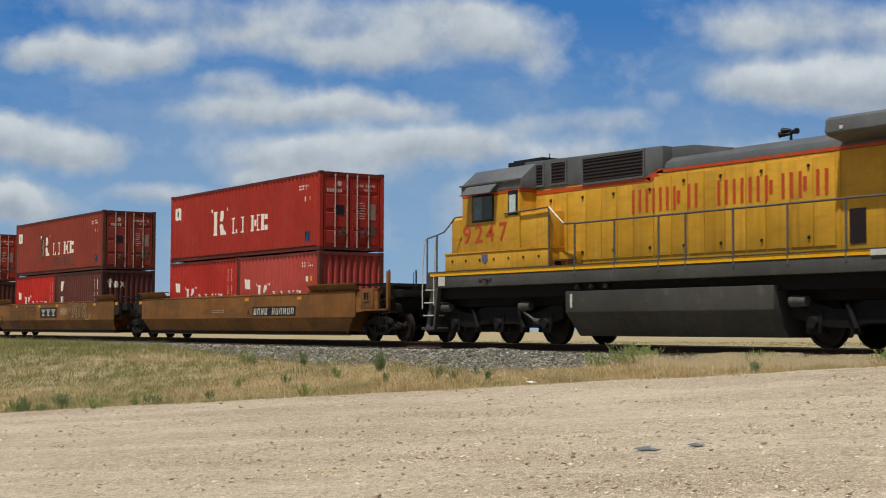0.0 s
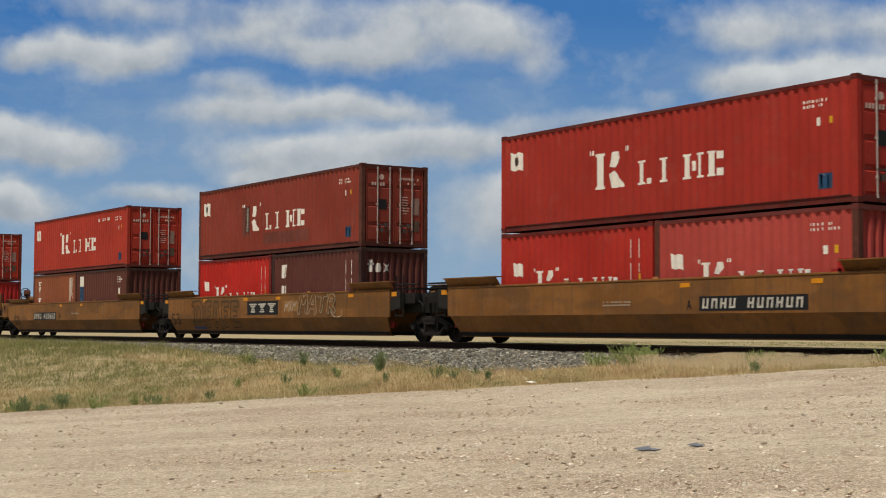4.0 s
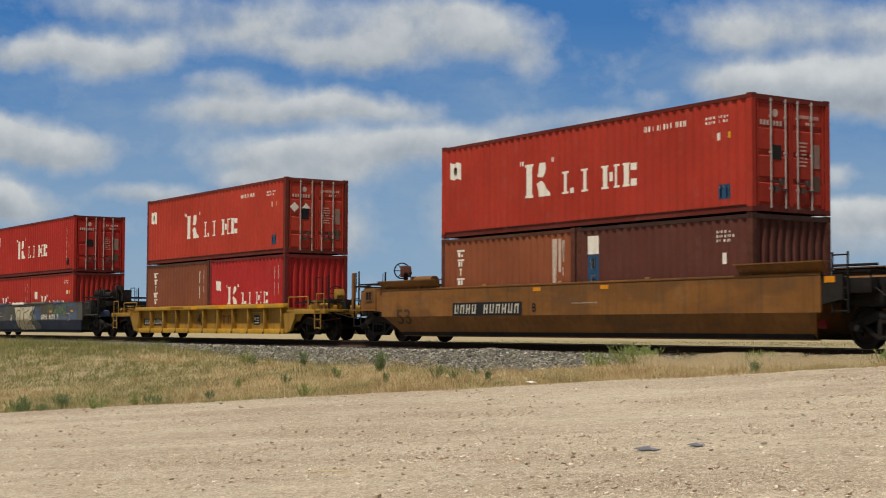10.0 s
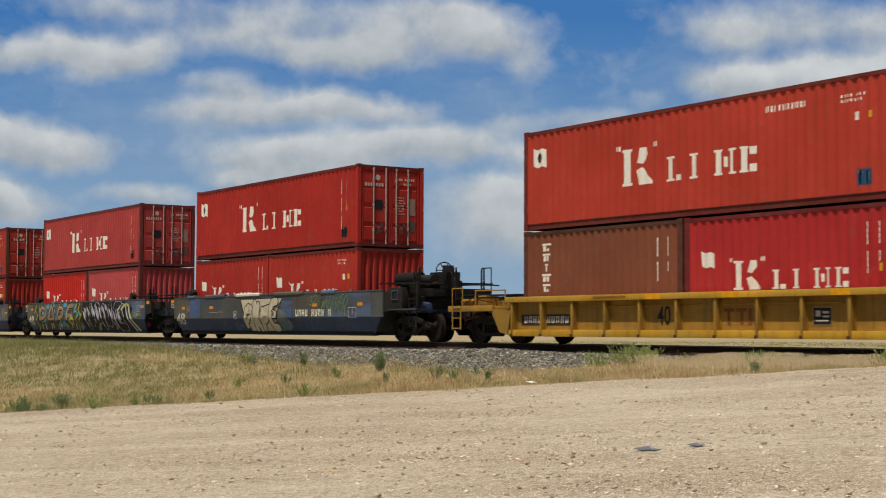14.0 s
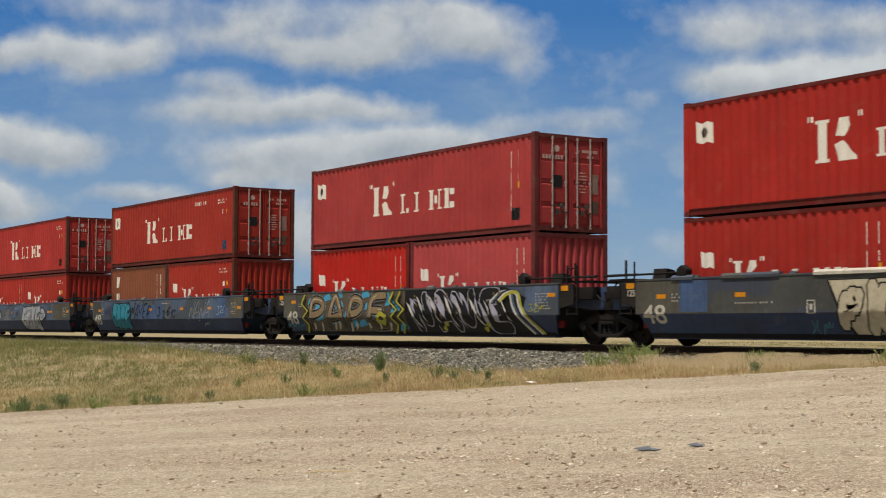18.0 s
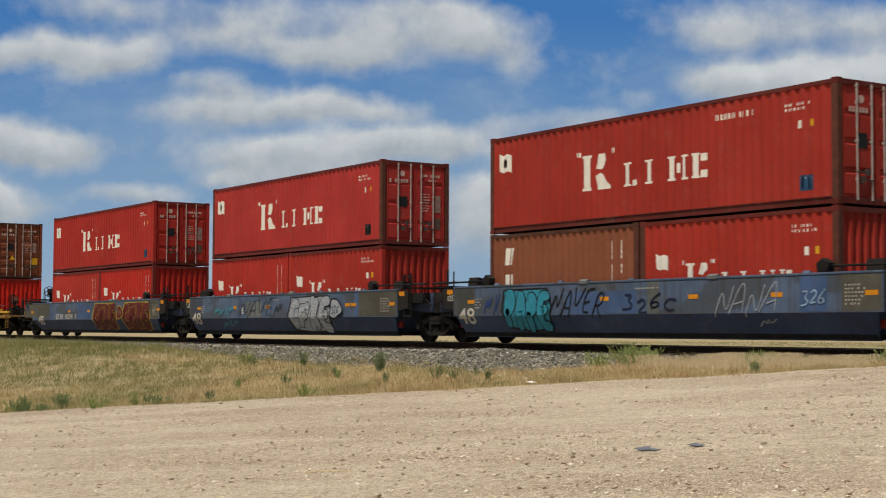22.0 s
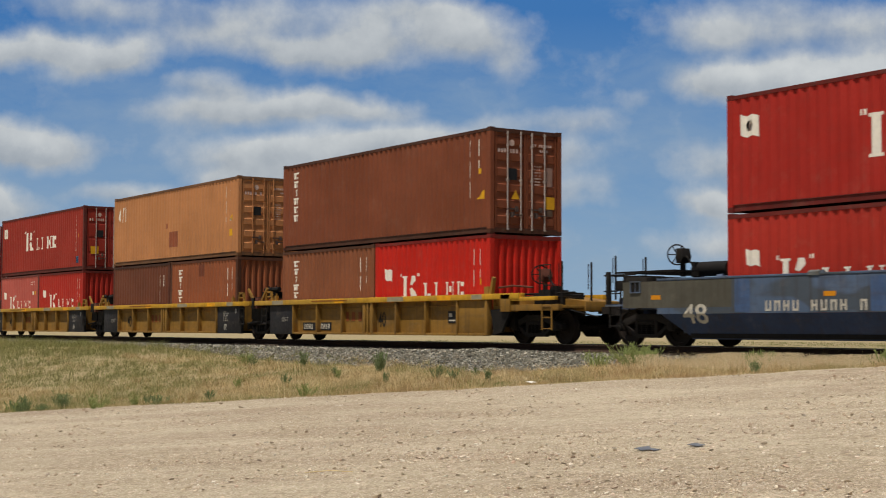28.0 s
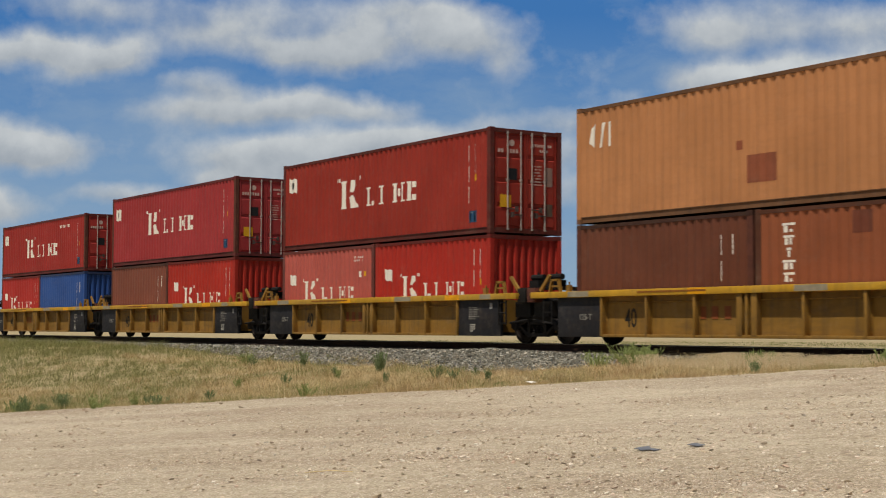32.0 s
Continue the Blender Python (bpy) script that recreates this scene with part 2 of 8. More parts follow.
def cloud_mat(dist):
    n = Nodes("cloudy_sky")
    tc = n.node("ShaderNodeTexCoord")
    p = n.node("ShaderNodeVectorMath", {"operation": "SCALE"}, i0=tc.outputs["Object"])
    p.inputs["Scale"].default_value = 1000.0 / dist
    base = p.outputs["Vector"]
    warp = n.node("ShaderNodeTexNoise", None, Vector=base, Scale=0.02, Detail=8.0, Roughness=0.58)
    wv = n.node("ShaderNodeVectorMath", {"operation": "MULTIPLY_ADD"}, i0=warp.outputs["Color"], i1=(40.0, 22.0, 0.0), i2=base)
    off = n.node("ShaderNodeVectorMath", {"operation": "SUBTRACT"}, i0=wv.outputs["Vector"], i1=(20.0, 11.0, 0.0))
    dens, top = None, None
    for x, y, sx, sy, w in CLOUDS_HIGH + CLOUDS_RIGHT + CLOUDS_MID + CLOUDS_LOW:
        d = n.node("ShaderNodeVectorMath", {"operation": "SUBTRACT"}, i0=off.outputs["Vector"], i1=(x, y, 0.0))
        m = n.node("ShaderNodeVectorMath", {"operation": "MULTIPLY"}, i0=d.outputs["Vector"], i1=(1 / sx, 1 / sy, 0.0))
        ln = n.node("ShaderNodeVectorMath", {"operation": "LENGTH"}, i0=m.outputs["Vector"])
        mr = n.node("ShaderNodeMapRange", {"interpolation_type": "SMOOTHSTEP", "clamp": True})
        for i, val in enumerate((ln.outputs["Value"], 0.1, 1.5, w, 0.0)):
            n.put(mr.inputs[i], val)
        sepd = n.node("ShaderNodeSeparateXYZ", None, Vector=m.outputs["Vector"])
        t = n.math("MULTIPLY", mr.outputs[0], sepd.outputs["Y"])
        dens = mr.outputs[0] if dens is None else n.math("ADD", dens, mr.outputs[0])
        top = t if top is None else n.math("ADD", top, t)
    puff = n.noise(base, 0.026, 8, 0.55)
    lobe = n.noise(base, 0.06, 6, 0.6)
    wisp = n.noise(n.node("ShaderNodeVectorMath", {"operation": "MULTIPLY"}, i0=off.outputs["Vector"], i1=(0.6, 1.5, 1.0)).outputs["Vector"], 0.012, 7, 0.62)
    body = n.math("ADD", dens, n.math("MULTIPLY", n.math("SUBTRACT", puff, 0.5), 1.0))
    body = n.math("ADD", body, n.math("MULTIPLY", n.math("SUBTRACT", lobe, 0.5), 0.35))
    cover = n.ramp(body, 0.05, 0.92, 0.0, 0.96)
    sepb = n.node("ShaderNodeSeparateXYZ", None, Vector=base)
    up = n.ramp(sepb.outputs["Y"], 0.0, 215.0)
    haze = n.ramp(n.math("ADD", wisp, n.math("MULTIPLY", up, -0.30)), 0.18, 0.54, 0.0, 0.58)
    blue = n.mix(up, lin(150, 188, 220), lin(68, 128, 197))
    blue = n.mix(haze, blue, lin(160, 184, 208))
    light = n.ramp(n.math("ADD", n.math("MULTIPLY", top, 0.5), n.math("ADD", n.math("MULTIPLY", n.math("SUBTRACT", puff, 0.5), 0.75), n.math("MULTIPLY", n.math("SUBTRACT", lobe, 0.5), 0.5))), -0.46, 0.46)
    white = n.mix(light, lin(164, 176, 190), lin(224, 231, 236))
    col = n.mix(cover, blue, white)
    em = n.node("ShaderNodeEmission", None, Color=col, Strength=0.86)
    n.tree.links.new(em.outputs[0], n.tree.nodes["Material Output"].inputs["Surface"])
    return n.mat


# ---------------------------------------------------------------- mesh helpers
class Mesh:
    """Collects vertices and faces for one part."""

    def __init__(self):
        self.v, self.f = [], []

    def poly(self, pts):
        i = len(self.v)
        self.v += [tuple(p) for p in pts]
        self.f.append(tuple(range(i, i + len(pts))))
        return self

    def hull(self, a, b):
        """A closed prism between two rings of as many points."""
        i, k = len(self.v), len(a)
        self.v += [tuple(p) for p in a] + [tuple(p) for p in b]
        self.f.append(tuple(range(i + k - 1, i - 1, -1)))
        self.f.append(tuple(range(i + k, i + 2 * k)))
        for j in range(k):
            q = (j + 1) % k
            self.f.append((i + j, i + q, i + k + q, i + k + j))
        return self

    def box(self, x0, x1, y0, y1, z0, z1):
        return self.hull([(x0, y0, z0), (x1, y0, z0), (x1, y1, z0), (x0, y1, z0)], [(x0, y0, z1), (x1, y0, z1), (x1, y1, z1), (x0, y1, z1)])

    def along_x(self, prof, x0, x1):
        """Profile of (y, z), drawn out along x."""
        return self.hull([(x0, y, z) for y, z in prof], [(x1, y, z) for y, z in prof])

    def along_y(self, prof, y0, y1):
        """Profile of (x, z), drawn out along y."""
        return self.hull([(x, y0, z) for x, z in prof], [(x, y1, z) for x, z in prof])

    def along_z(self, prof, z0, z1):
        return self.hull([(x, y, z0) for x, y in prof], [(x, y, z1) for x, y in prof])

    def rod(self, p, q, r, n=8, r2=None):
        p, q = Vector(p), Vector(q)
        d = (q - p).normalized()
        a = d.orthogonal().normalized()
        b = d.cross(a)
        r2 = r if r2 is None else r2
        ring = [a * math.cos(2 * math.pi * k / n) + b * math.sin(2 * math.pi * k / n) for k in range(n)]
        return self.hull([p + e * r for e in ring], [q + e * r2 for e in ring])

    def pipe(self, pts, r, n=7):
        for p, q in zip(pts, pts[1:]):
            self.rod(p, q, r, n)
        return self

    def ring(self, centre, axis, radius, r, n=20, m=6):
        """A torus."""
        c, d = Vector(centre), Vector(axis).normalized()
        a = d.orthogonal().normalized()
        b = d.cross(a)
        base = len(self.v)
        for i in range(n):
            e = a * math.cos(2 * math.pi * i / n) + b * math.sin(2 * math.pi * i / n)
            for j in range(m):
                t = 2 * math.pi * j / m
                self.v.append(tuple(c + e * (radius + r * math.cos(t)) + d * (r * math.sin(t))))
        for i in range(n):
            for j in range(m):
                i2, j2 = (i + 1) % n, (j + 1) % m
                self.f.append((base + i * m + j, base + i2 * m + j, base + i2 * m + j2, base + i * m + j2))
        return self

    def lathe(self, prof, centre, n=24):
        """Profile of (radius, y) turned about the y axis through centre."""
        base, k = len(self.v), len(prof)
        for i in range(n):
            t = 2 * math.pi * i / n
            for r, y in prof:
                self.v.append((centre[0] + r * math.cos(t), centre[1] + y, centre[2] + r * math.sin(t)))
        for i in range(n):
            i2 = (i + 1) % n
            for j in range(k - 1):
                self.f.append((base + i * k + j, base + i * k + j + 1, base + i2 * k + j + 1, base + i2 * k + j))
        return self

    def data(self, name, bevel=0.0, smooth=True):
        me = bpy.data.meshes.new(name)
        me.from_pydata(self.v, [], self.f)
        bm = bmesh.new()
        bm.from_mesh(me)
        bmesh.ops.remove_doubles(bm, verts=bm.verts, dist=1e-5)
        bmesh.ops.recalc_face_normals(bm, faces=bm.faces)
        if bevel:
            edges = [e for e in bm.edges if len(e.link_faces) == 2 and e.calc_face_angle(0) > 0.5]
            bmesh.ops.bevel(bm, geom=edges, offset=bevel, segments=2, profile=0.6, affect="EDGES", clamp_overlap=True)
        bm.to_mesh(me)
        bm.free()
        if smooth:
            me.shade_smooth()
            me.set_sharp_from_angle(angle=radians(32))
        me.materials.append(None)
        return me


SHARED = {}


def shared(key, make, bevel=0.0):
    """The mesh of that key, made once."""
    if key not in SHARED:
        m = make()
        SHARED[key] = m.data(str(key), bevel)
    return SHARED[key]


def part(name, mesh, material, parent, label="", at=None):
    """Links a mesh as one part under a thing or under a part."""
    me = mesh if isinstance(mesh, bpy.types.Mesh) else mesh.data(name)
    ob = new(name, me)
    ob.material_slots[0].link = "OBJECT"
    ob.material_slots[0].material = material
    ob.parent = parent
    if at is not None:
        ob.matrix_basis = at
    if label:
        ob["label"] = label
    return ob


def thing(name, label, category, group="", kind="", at=None):
    ob = new(name)
    ob.empty_display_size = 0.3
    if at is not None:
        ob.matrix_basis = at
    return tagged(ob, label, category, group, kind)


def single(name, mesh, material, label, category, group="", kind=""):
    """A thing that is one mesh."""
    ob = part(name, mesh, material, None)
    return tagged(ob, label, category, group, kind)


def flat_text(text, size, width=None):
    """Mesh of readable characters in the x-z plane, facing -y, left-aligned on the origin."""
    cu = bpy.data.curves.new("characters", "FONT")
    cu.body, cu.size, cu.extrude, cu.offset = text, size, 0.002, size * 0.012
    ob = bpy.data.objects.new("characters", cu)
    scene.collection.objects.link(ob)
    bpy.context.view_layer.update()
    me = bpy.data.meshes.new_from_object(ob.evaluated_get(bpy.context.evaluated_depsgraph_get()))
    bpy.data.objects.remove(ob)
    k = 1.0
    if width:
        xs = [v.co.x for v in me.vertices]
        k = width / (max(xs) - min(xs))
    me.transform(Matrix.Rotation(radians(90), 4, "X") @ Matrix.Diagonal((k, 1, 1, 1)))
    me.materials.clear()
    me.materials.append(None)
    return me


MOVERS = []   # (thing, place at the start) of all that the train carries
WHEELS = []   # (wheelset, x, radius)

# ---------------------------------------------------------------- sky and ground
BACK = 3000.0
VIEW = Vector((-0.83508, 0.55013, 0.0))
ACROSS = Vector((0.55013, 0.83508, 0.0))
back = Mesh().poly([(-2600, -60, 0), (2600, -60, 0), (2600, 1500, 0), (-2600, 1500, 0)])
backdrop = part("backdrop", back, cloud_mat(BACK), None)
tagged(backdrop, "blue summer sky with drifting white and grey clouds", "sky", kind="structure")
BACK_TURN = Matrix((ACROSS, (0, 0, 1), -VIEW)).transposed().to_4x4()


def back_pose(drift):
    return Matrix.Translation(EYE + VIEW * BACK + ACROSS * drift) @ BACK_TURN


backdrop.matrix_basis = back_pose(0.0)

ROAD_X, ROAD_Y = Vector((-14.55, -7.0)), Vector((-30.8, -15.0))
EDGE = (ROAD_Y - ROAD_X).normalized()
OUT = Vector((EDGE.y, -EDGE.x))          # from the road towards the track
if OUT.y < 0:
    OUT = -OUT


def road_z(x, y):
    return max(-2.6, min(0.02, 0.03396 * x + 0.08619 * y + 0.9568))


def edge_wave(x, y):
    """Unevenness of the road's edge along its run."""
    t = (Vector((x, y)) - ROAD_X).dot(EDGE)
    return 0.16 * noise.noise((t * 0.22, 3.1, 0)) + 0.08 * noise.noise((t * 1.1, 7.7, 0)) + 0.04 * noise.noise((t * 4.0, 1.2, 0))


def off_road(x, y):
    """Metres from the road's edge towards the track."""
    return (Vector((x, y)) - ROAD_X).dot(OUT)


TOE_Y = -3.5


def bare(x):
    """How bare the ballast lies along the track: 0 where soil and grass climb over it."""
    return min(max(0.0, (x + 50) / 10), max(0.0, (-23.0 - x) / 4), 1.0)


def ground_z(x, y):
    lumps = 0.05 * noise.noise((x * 0.35, y * 0.35, 0.5)) + 0.02 * noise.noise((x * 1.7, y * 1.7, 2.5))
    if y > TOE_Y:
        far = min(1.0, max(0.0, (y - 4.0) / 10.0))
        if y < -2.5:
            return -0.66 + 0.28 * (1 - bare(x)) + lumps * 0.3
        return -0.60 + 0.12 * far + lumps * (1 if abs(y) > 4 else 0.3)
    d = off_road(x, y)
    if d <= 0:
        return road_z(x, y) - 0.035
    gap = max(0.2, TOE_Y - y)
    w = d / (d + gap)
    # the foot of the slope: where the line to the track leaves the road
    fx, fy = x - OUT.x * d, y - OUT.y * d
    a = road_z(fx, fy) - 0.035
    w = w * w * (3 - 2 * w)
    return a * (1 - w) + (-0.66 + 0.28 * (1 - bare(x))) * w + lumps * min(1.0, d)


def spread(lo, hi, a, b, step, grow=1.35):
    """Grid lines: even between a and b, wider and wider outside."""
    line = list(np.arange(a, b + step / 2, step))
    g, p = step, line[0]
    while p > lo:
        g *= grow
        p = max(lo, p - g)
        line.insert(0, p)
    g, p = step, line[-1]
    while p < hi:
        g *= grow
        p = min(hi, p + g)
        line.append(p)
    return line


def sheet(xs, ys, height, keep=None):
    m = Mesh()
    idx = {}
    for i, x in enumerate(xs):
        for j, y in enumerate(ys):
            m.v.append((x, y, height(x, y)))
    k = len(ys)
    for i in range(len(xs) - 1):
        for j in range(k - 1):
            m.f.append((i * k + j, (i + 1) * k + j, (i + 1) * k + j + 1, i * k + j + 1))
    return m


def sheet_data(name, m):
    me = bpy.data.meshes.new(name)
    me.from_pydata(m.v, [], m.f)
    me.shade_smooth()
    me.materials.append(None)
    return me


ground = part("ground", sheet_data("ground", sheet(spread(-3200, 3200, -95, 20, 0.6), spread(-3200, 3200, -30, 8, 0.4), ground_z)), soil_mat(), None)
tagged(ground, "dry prairie soil with straw-coloured grass", "ground", kind="structure")

# the gravel road: lines along the edge, rows away from it
rm = Mesh()
runs = spread(-70, 70, -14, 40, 0.22)
rows_out = [0.0, 0.06, 0.15, 0.3] + list(np.arange(0.6, 16.0, 0.3)) + [17, 20, 26, 36]
for t in runs:
    for q in rows_out:
        p = ROAD_X + EDGE * t - OUT * q
        p = p + OUT * (edge_wave(*(ROAD_X + EDGE * t)) * (1 - min(1.0, q / 1.5)))
        bump = 0.0 if q < 0.05 else 0.016 * noise.noise((p.x * 0.5, p.y * 0.5, 9.0)) + 0.007 * noise.noise((p.x * 2.6, p.y * 2.6, 4.0)) + 0.004 * noise.noise((p.x * 8, p.y * 8, 1.0))
        rm.v.append((p.x, p.y, road_z(p.x, p.y) + bump - (0.07 if q == 0 else 0.02 if q < 0.1 else 0.0)))
k = len(rows_out)
for i in range(len(runs) - 1):
    for j in range(k - 1):
        rm.f.append((i * k + j, i * k + j + 1, (i + 1) * k + j + 1, (i + 1) * k + j))
road = part("gravel_road", sheet_data("gravel_road", rm), gravel_mat(), None)
tagged(road, "pale tan gravel road with worn tracks and loose stones", "road", kind="structure")

# ---------------------------------------------------------------- track
def hump(x):
    """Loose ballast heaped on the shoulder."""
    return 0.11 * math.exp(-((x + 31.5) / 3.0) ** 2) + 0.03 * noise.noise((x * 0.5, 0, 0))


BALLAST = [(-3.7, -0.7), (-3.0, -0.49), (-2.35, -0.29), (-2.0, -0.265), (-1.3, -0.25), (0.0, -0.21), (1.3, -0.2), (2.0, -0.2), (2.4, -0.22), (3.1, -0.45), (3.7, -0.66)]


def ballast_z(x, y):
    for (a, za), (b, zb) in zip(BALLAST, BALLAST[1:]):
        if a <= y <= b:
            z = za + (zb - za) * (y - a) / (b - a)
            return z + hump(x) * max(0.0, 1 - abs(y + 2.15) / 0.9)
    return -0.7


bed = Mesh()
bx = spread(-900, 300, -80, 6, 0.5)
by = [b[0] for b in BALLAST]
for x in bx:
    for y in by:
        bed.v.append((x, y, ballast_z(x, y)))
k = len(by)
for i in range(len(bx) - 1):
    for j in range(k - 1):
        bed.f.append((i * k + j, (i + 1) * k + j, (i + 1) * k + j + 1, i * k + j + 1))
STONE_GREYS = [(0.085, 0.08, 0.066), (0.31, 0.295, 0.235), (0.15, 0.14, 0.11), (0.50, 0.47, 0.39), (0.19, 0.195, 0.175), (0.30, 0.255, 0.19), (0.25, 0.245, 0.20)]


def ballast_mat():
    n = Nodes("ballast_bed")
    vo = n.node("ShaderNodeTexVoronoi", {"feature": "F1"}, Vector=n.coords(), Scale=17.0)
    sep = n.node("ShaderNodeSeparateColor", None, Color=vo.outputs["Color"])
    col = n.mix(sep.outputs[0], (0.06, 0.055, 0.05), (0.24, 0.225, 0.20))
    n.bump(n.math("MULTIPLY", vo.outputs["Distance"], -1.0), 1.0, 0.05)
    return n.set(color=col, Roughness=0.9)


ballast = part("ballast_bed", sheet_data("ballast_bed", bed), ballast_mat(), None)
tagged(ballast, "bed of crushed grey rock under the track", "ballast", kind="structure")

RUST_RAIL = plain("rail_side", (62, 44, 36), 0.8, 0.3)
RAIL_TOP = plain("rail_head", (150, 148, 145), 0.28, 1.0, 0.1)
TIE_WOOD = plain("old_tie_wood", (88, 76, 66), 0.9, 0.0, 0.4, 3.0)
RAIL_PROF = [(-0.07, -0.172), (0.07, -0.172), (0.07, -0.16), (0.012, -0.135), (0.012, -0.045), (0.036, -0.032), (0.036, -0.004), (-0.036, -0.004), (-0.036, -0.032), (-0.012, -0.045), (-0.012, -0.135), (-0.07, -0.16)]
for y in (-0.755, 0.755):
    rail = thing("rail", "long rusty steel rail with a polished head", "rail", "rails of the track", "structure")
    part("web", Mesh().along_x([(y + a, b) for a, b in RAIL_PROF], -900, 300), RUST_RAIL, rail)
    part("head", Mesh().box(-900, 300, y - 0.03, y + 0.03, -0.0045, 0.0), RAIL_TOP, rail, "polished running surface")
tie_mesh = shared("tie", lambda: Mesh().box(-0.115, 0.115, -1.3, 1.3, -0.33, -0.165), 0.012)
random.seed(5)
for i in range(190):
    x = -95 + i * 0.53
    tie = part("railway_tie", tie_mesh, TIE_WOOD, None, at=pose(x + random.uniform(-0.02, 0.02), random.uniform(-0.04, 0.04), 0, 0, 0, random.uniform(-1, 1)))
    tagged(tie, "weathered grey-brown wooden railway tie in ballast", "railway tie", "ties under the rails", "structure")


# ---------------------------------------------------------------- containers
CW = 1.219                         # half width
PITCH, DEPTH = 0.278, 0.028
FACE_Y = -1.21                     # outer face of the side sheet


def corrugation(half):
    """Break points (x, y) of the side sheet between the corner posts."""
    pts, x, n = [], -half, int(round(2 * half / PITCH))
    p = 2 * half / n
    for i in range(n):
        a = -half + i * p
        pts += [(a, FACE_Y), (a + p * 0.27, FACE_Y), (a + p * 0.48, FACE_Y + DEPTH), (a + p * 0.77, FACE_Y + DEPTH)]
    pts.append((half, FACE_Y))
    return pts


def clip(poly, axis, value, keep_less):
    out = []
    for a, b in zip(poly, poly[1:] + poly[:1]):
        ina, inb = ((a[axis] <= value, b[axis] <= value) if keep_less else (a[axis] >= value, b[axis] >= value))
        if ina:
            out.append(a)
        if ina != inb:
            t = (value - a[axis]) / (b[axis] - a[axis])
            out.append(tuple(a[i] + t * (b[i] - a[i]) for i in range(2)))
    return out


def on_side(m, poly, pts, lift=0.003):
    """Lays a flat outline (x, z) onto the corrugated sheet."""
    lo, hi = min(p[0] for p in poly), max(p[0] for p in poly)
    for (x0, y0), (x1, y1) in zip(pts, pts[1:]):
        if x1 <= lo or x0 >= hi:
            continue
        q = clip(clip(poly, 0, x0, False), 0, x1, True)
        if len(q) < 3 or abs(max(c[0] for c in q) - min(c[0] for c in q)) < 1e-4:
            continue
        m.poly([(x, y0 + (y1 - y0) * (x - x0) / (x1 - x0) - lift, z) for x, z in q])
    return m


def end_points(half):
    """Break points (x, y) of the ribbed end sheet."""
    x0, n = half - 0.03, 9
    w = (2 * CW - 0.3) / n
    pts = []
    for i in range(n):
        a = -CW + 0.15 + i * w
        pts += [(x0, a), (x0, a + w * 0.34), (x0 - 0.048, a + w * 0.48), (x0 - 0.048, a + w * 0.86)]
    return pts + [(x0, CW - 0.15)]


def on_end(m, poly, half, lift=0.003):
    """Lays a flat outline (y, z) onto the ribbed end sheet."""
    pts = end_points(half)
    for (x0, y0), (x1, y1) in zip(pts, pts[1:]):
        q = clip(clip(poly, 0, y0, False), 0, y1, True)
        if len(q) >= 3 and max(c[0] for c in q) - min(c[0] for c in q) > 1e-4:
            m.poly([(x0 + (x1 - x0) * (y - y0) / (y1 - y0) + lift, y, z) for y, z in q])
    return m


def rect(x0, x1, z0, z1):
    return [(x0, z0), (x1, z0), (x1, z1), (x0, z1)]


def capped(x, w, z0, z1, cap, t):
    """A bar with a thin wider foot and head."""
    return [rect(x, x + w, z0 + t, z1 - t), rect(x - cap, x + w + cap, z0, z0 + t), rect(x - cap, x + w + cap, z1 - t, z1)]


def word_shapes(x0, x1, z0, z1, n):
    """A brand word as plain bars in its colour: n groups of upright bars and small blocks, no letters."""
    out, w, h = [], (x1 - x0) / n, z1 - z0
    t = 0.09 * h
    for i in range(n):
        a = x0 + i * w
        out += capped(a + 0.1 * w, 0.2 * w, z0, z1, 0.07 * w, t)
        if i % 4 == 0:
            out.append(rect(a + 0.42 * w, a + 0.66 * w, z0, z0 + 0.24 * h))
        elif i % 4 == 2:
            out += capped(a + 0.66 * w, 0.12 * w, z0, z1, 0.08 * w, t)
            out.append(rect(a + 0.42 * w, a + 0.54 * w, z0 + 0.3 * h, z0 + 0.7 * h))
        elif i % 4 == 3:
            for u in (0.0, 0.66):
                out.append(rect(a + 0.42 * w, a + 0.66 * w, z0 + u * h, z0 + (u + 0.3) * h))
    return out


def line_mark(s, z, x):
    """The shipping line's mark in plain shapes: a tall bar beside two wedges, then a row of small bars."""
    h = 0.88 * s
    out = capped(x + 0.12 * s, 0.22 * s, z, z + h, 0.09 * s, 0.07 * s)
    out.append([(x + 0.56 * s, z + 0.6 * h), (x + 0.8 * s, z + 0.56 * h), (x + 0.98 * s, z + 0.8 * h), (x + 0.94 * s, z + h), (x + 0.7 * s, z + h)])
    out.append([(x + 0.54 * s, z + 0.4 * h), (x + 0.78 * s, z + 0.47 * h), (x + 1.12 * s, z + 0.08 * h), (x + 1.12 * s, z), (x + 0.66 * s, z)])
    for dx in (-0.16, 1.16):
        out.append(rect(x + dx * s, x + (dx + 0.05) * s, z + h - 0.02, z + h + 0.1 * s))
        out.append(rect(x + (dx + 0.09) * s, x + (dx + 0.14) * s, z + h - 0.02, z + h + 0.1 * s))
    out += word_shapes(x + 1.6 * s, x + 4.75 * s, z, z + 0.57 * s, 4)
    return out


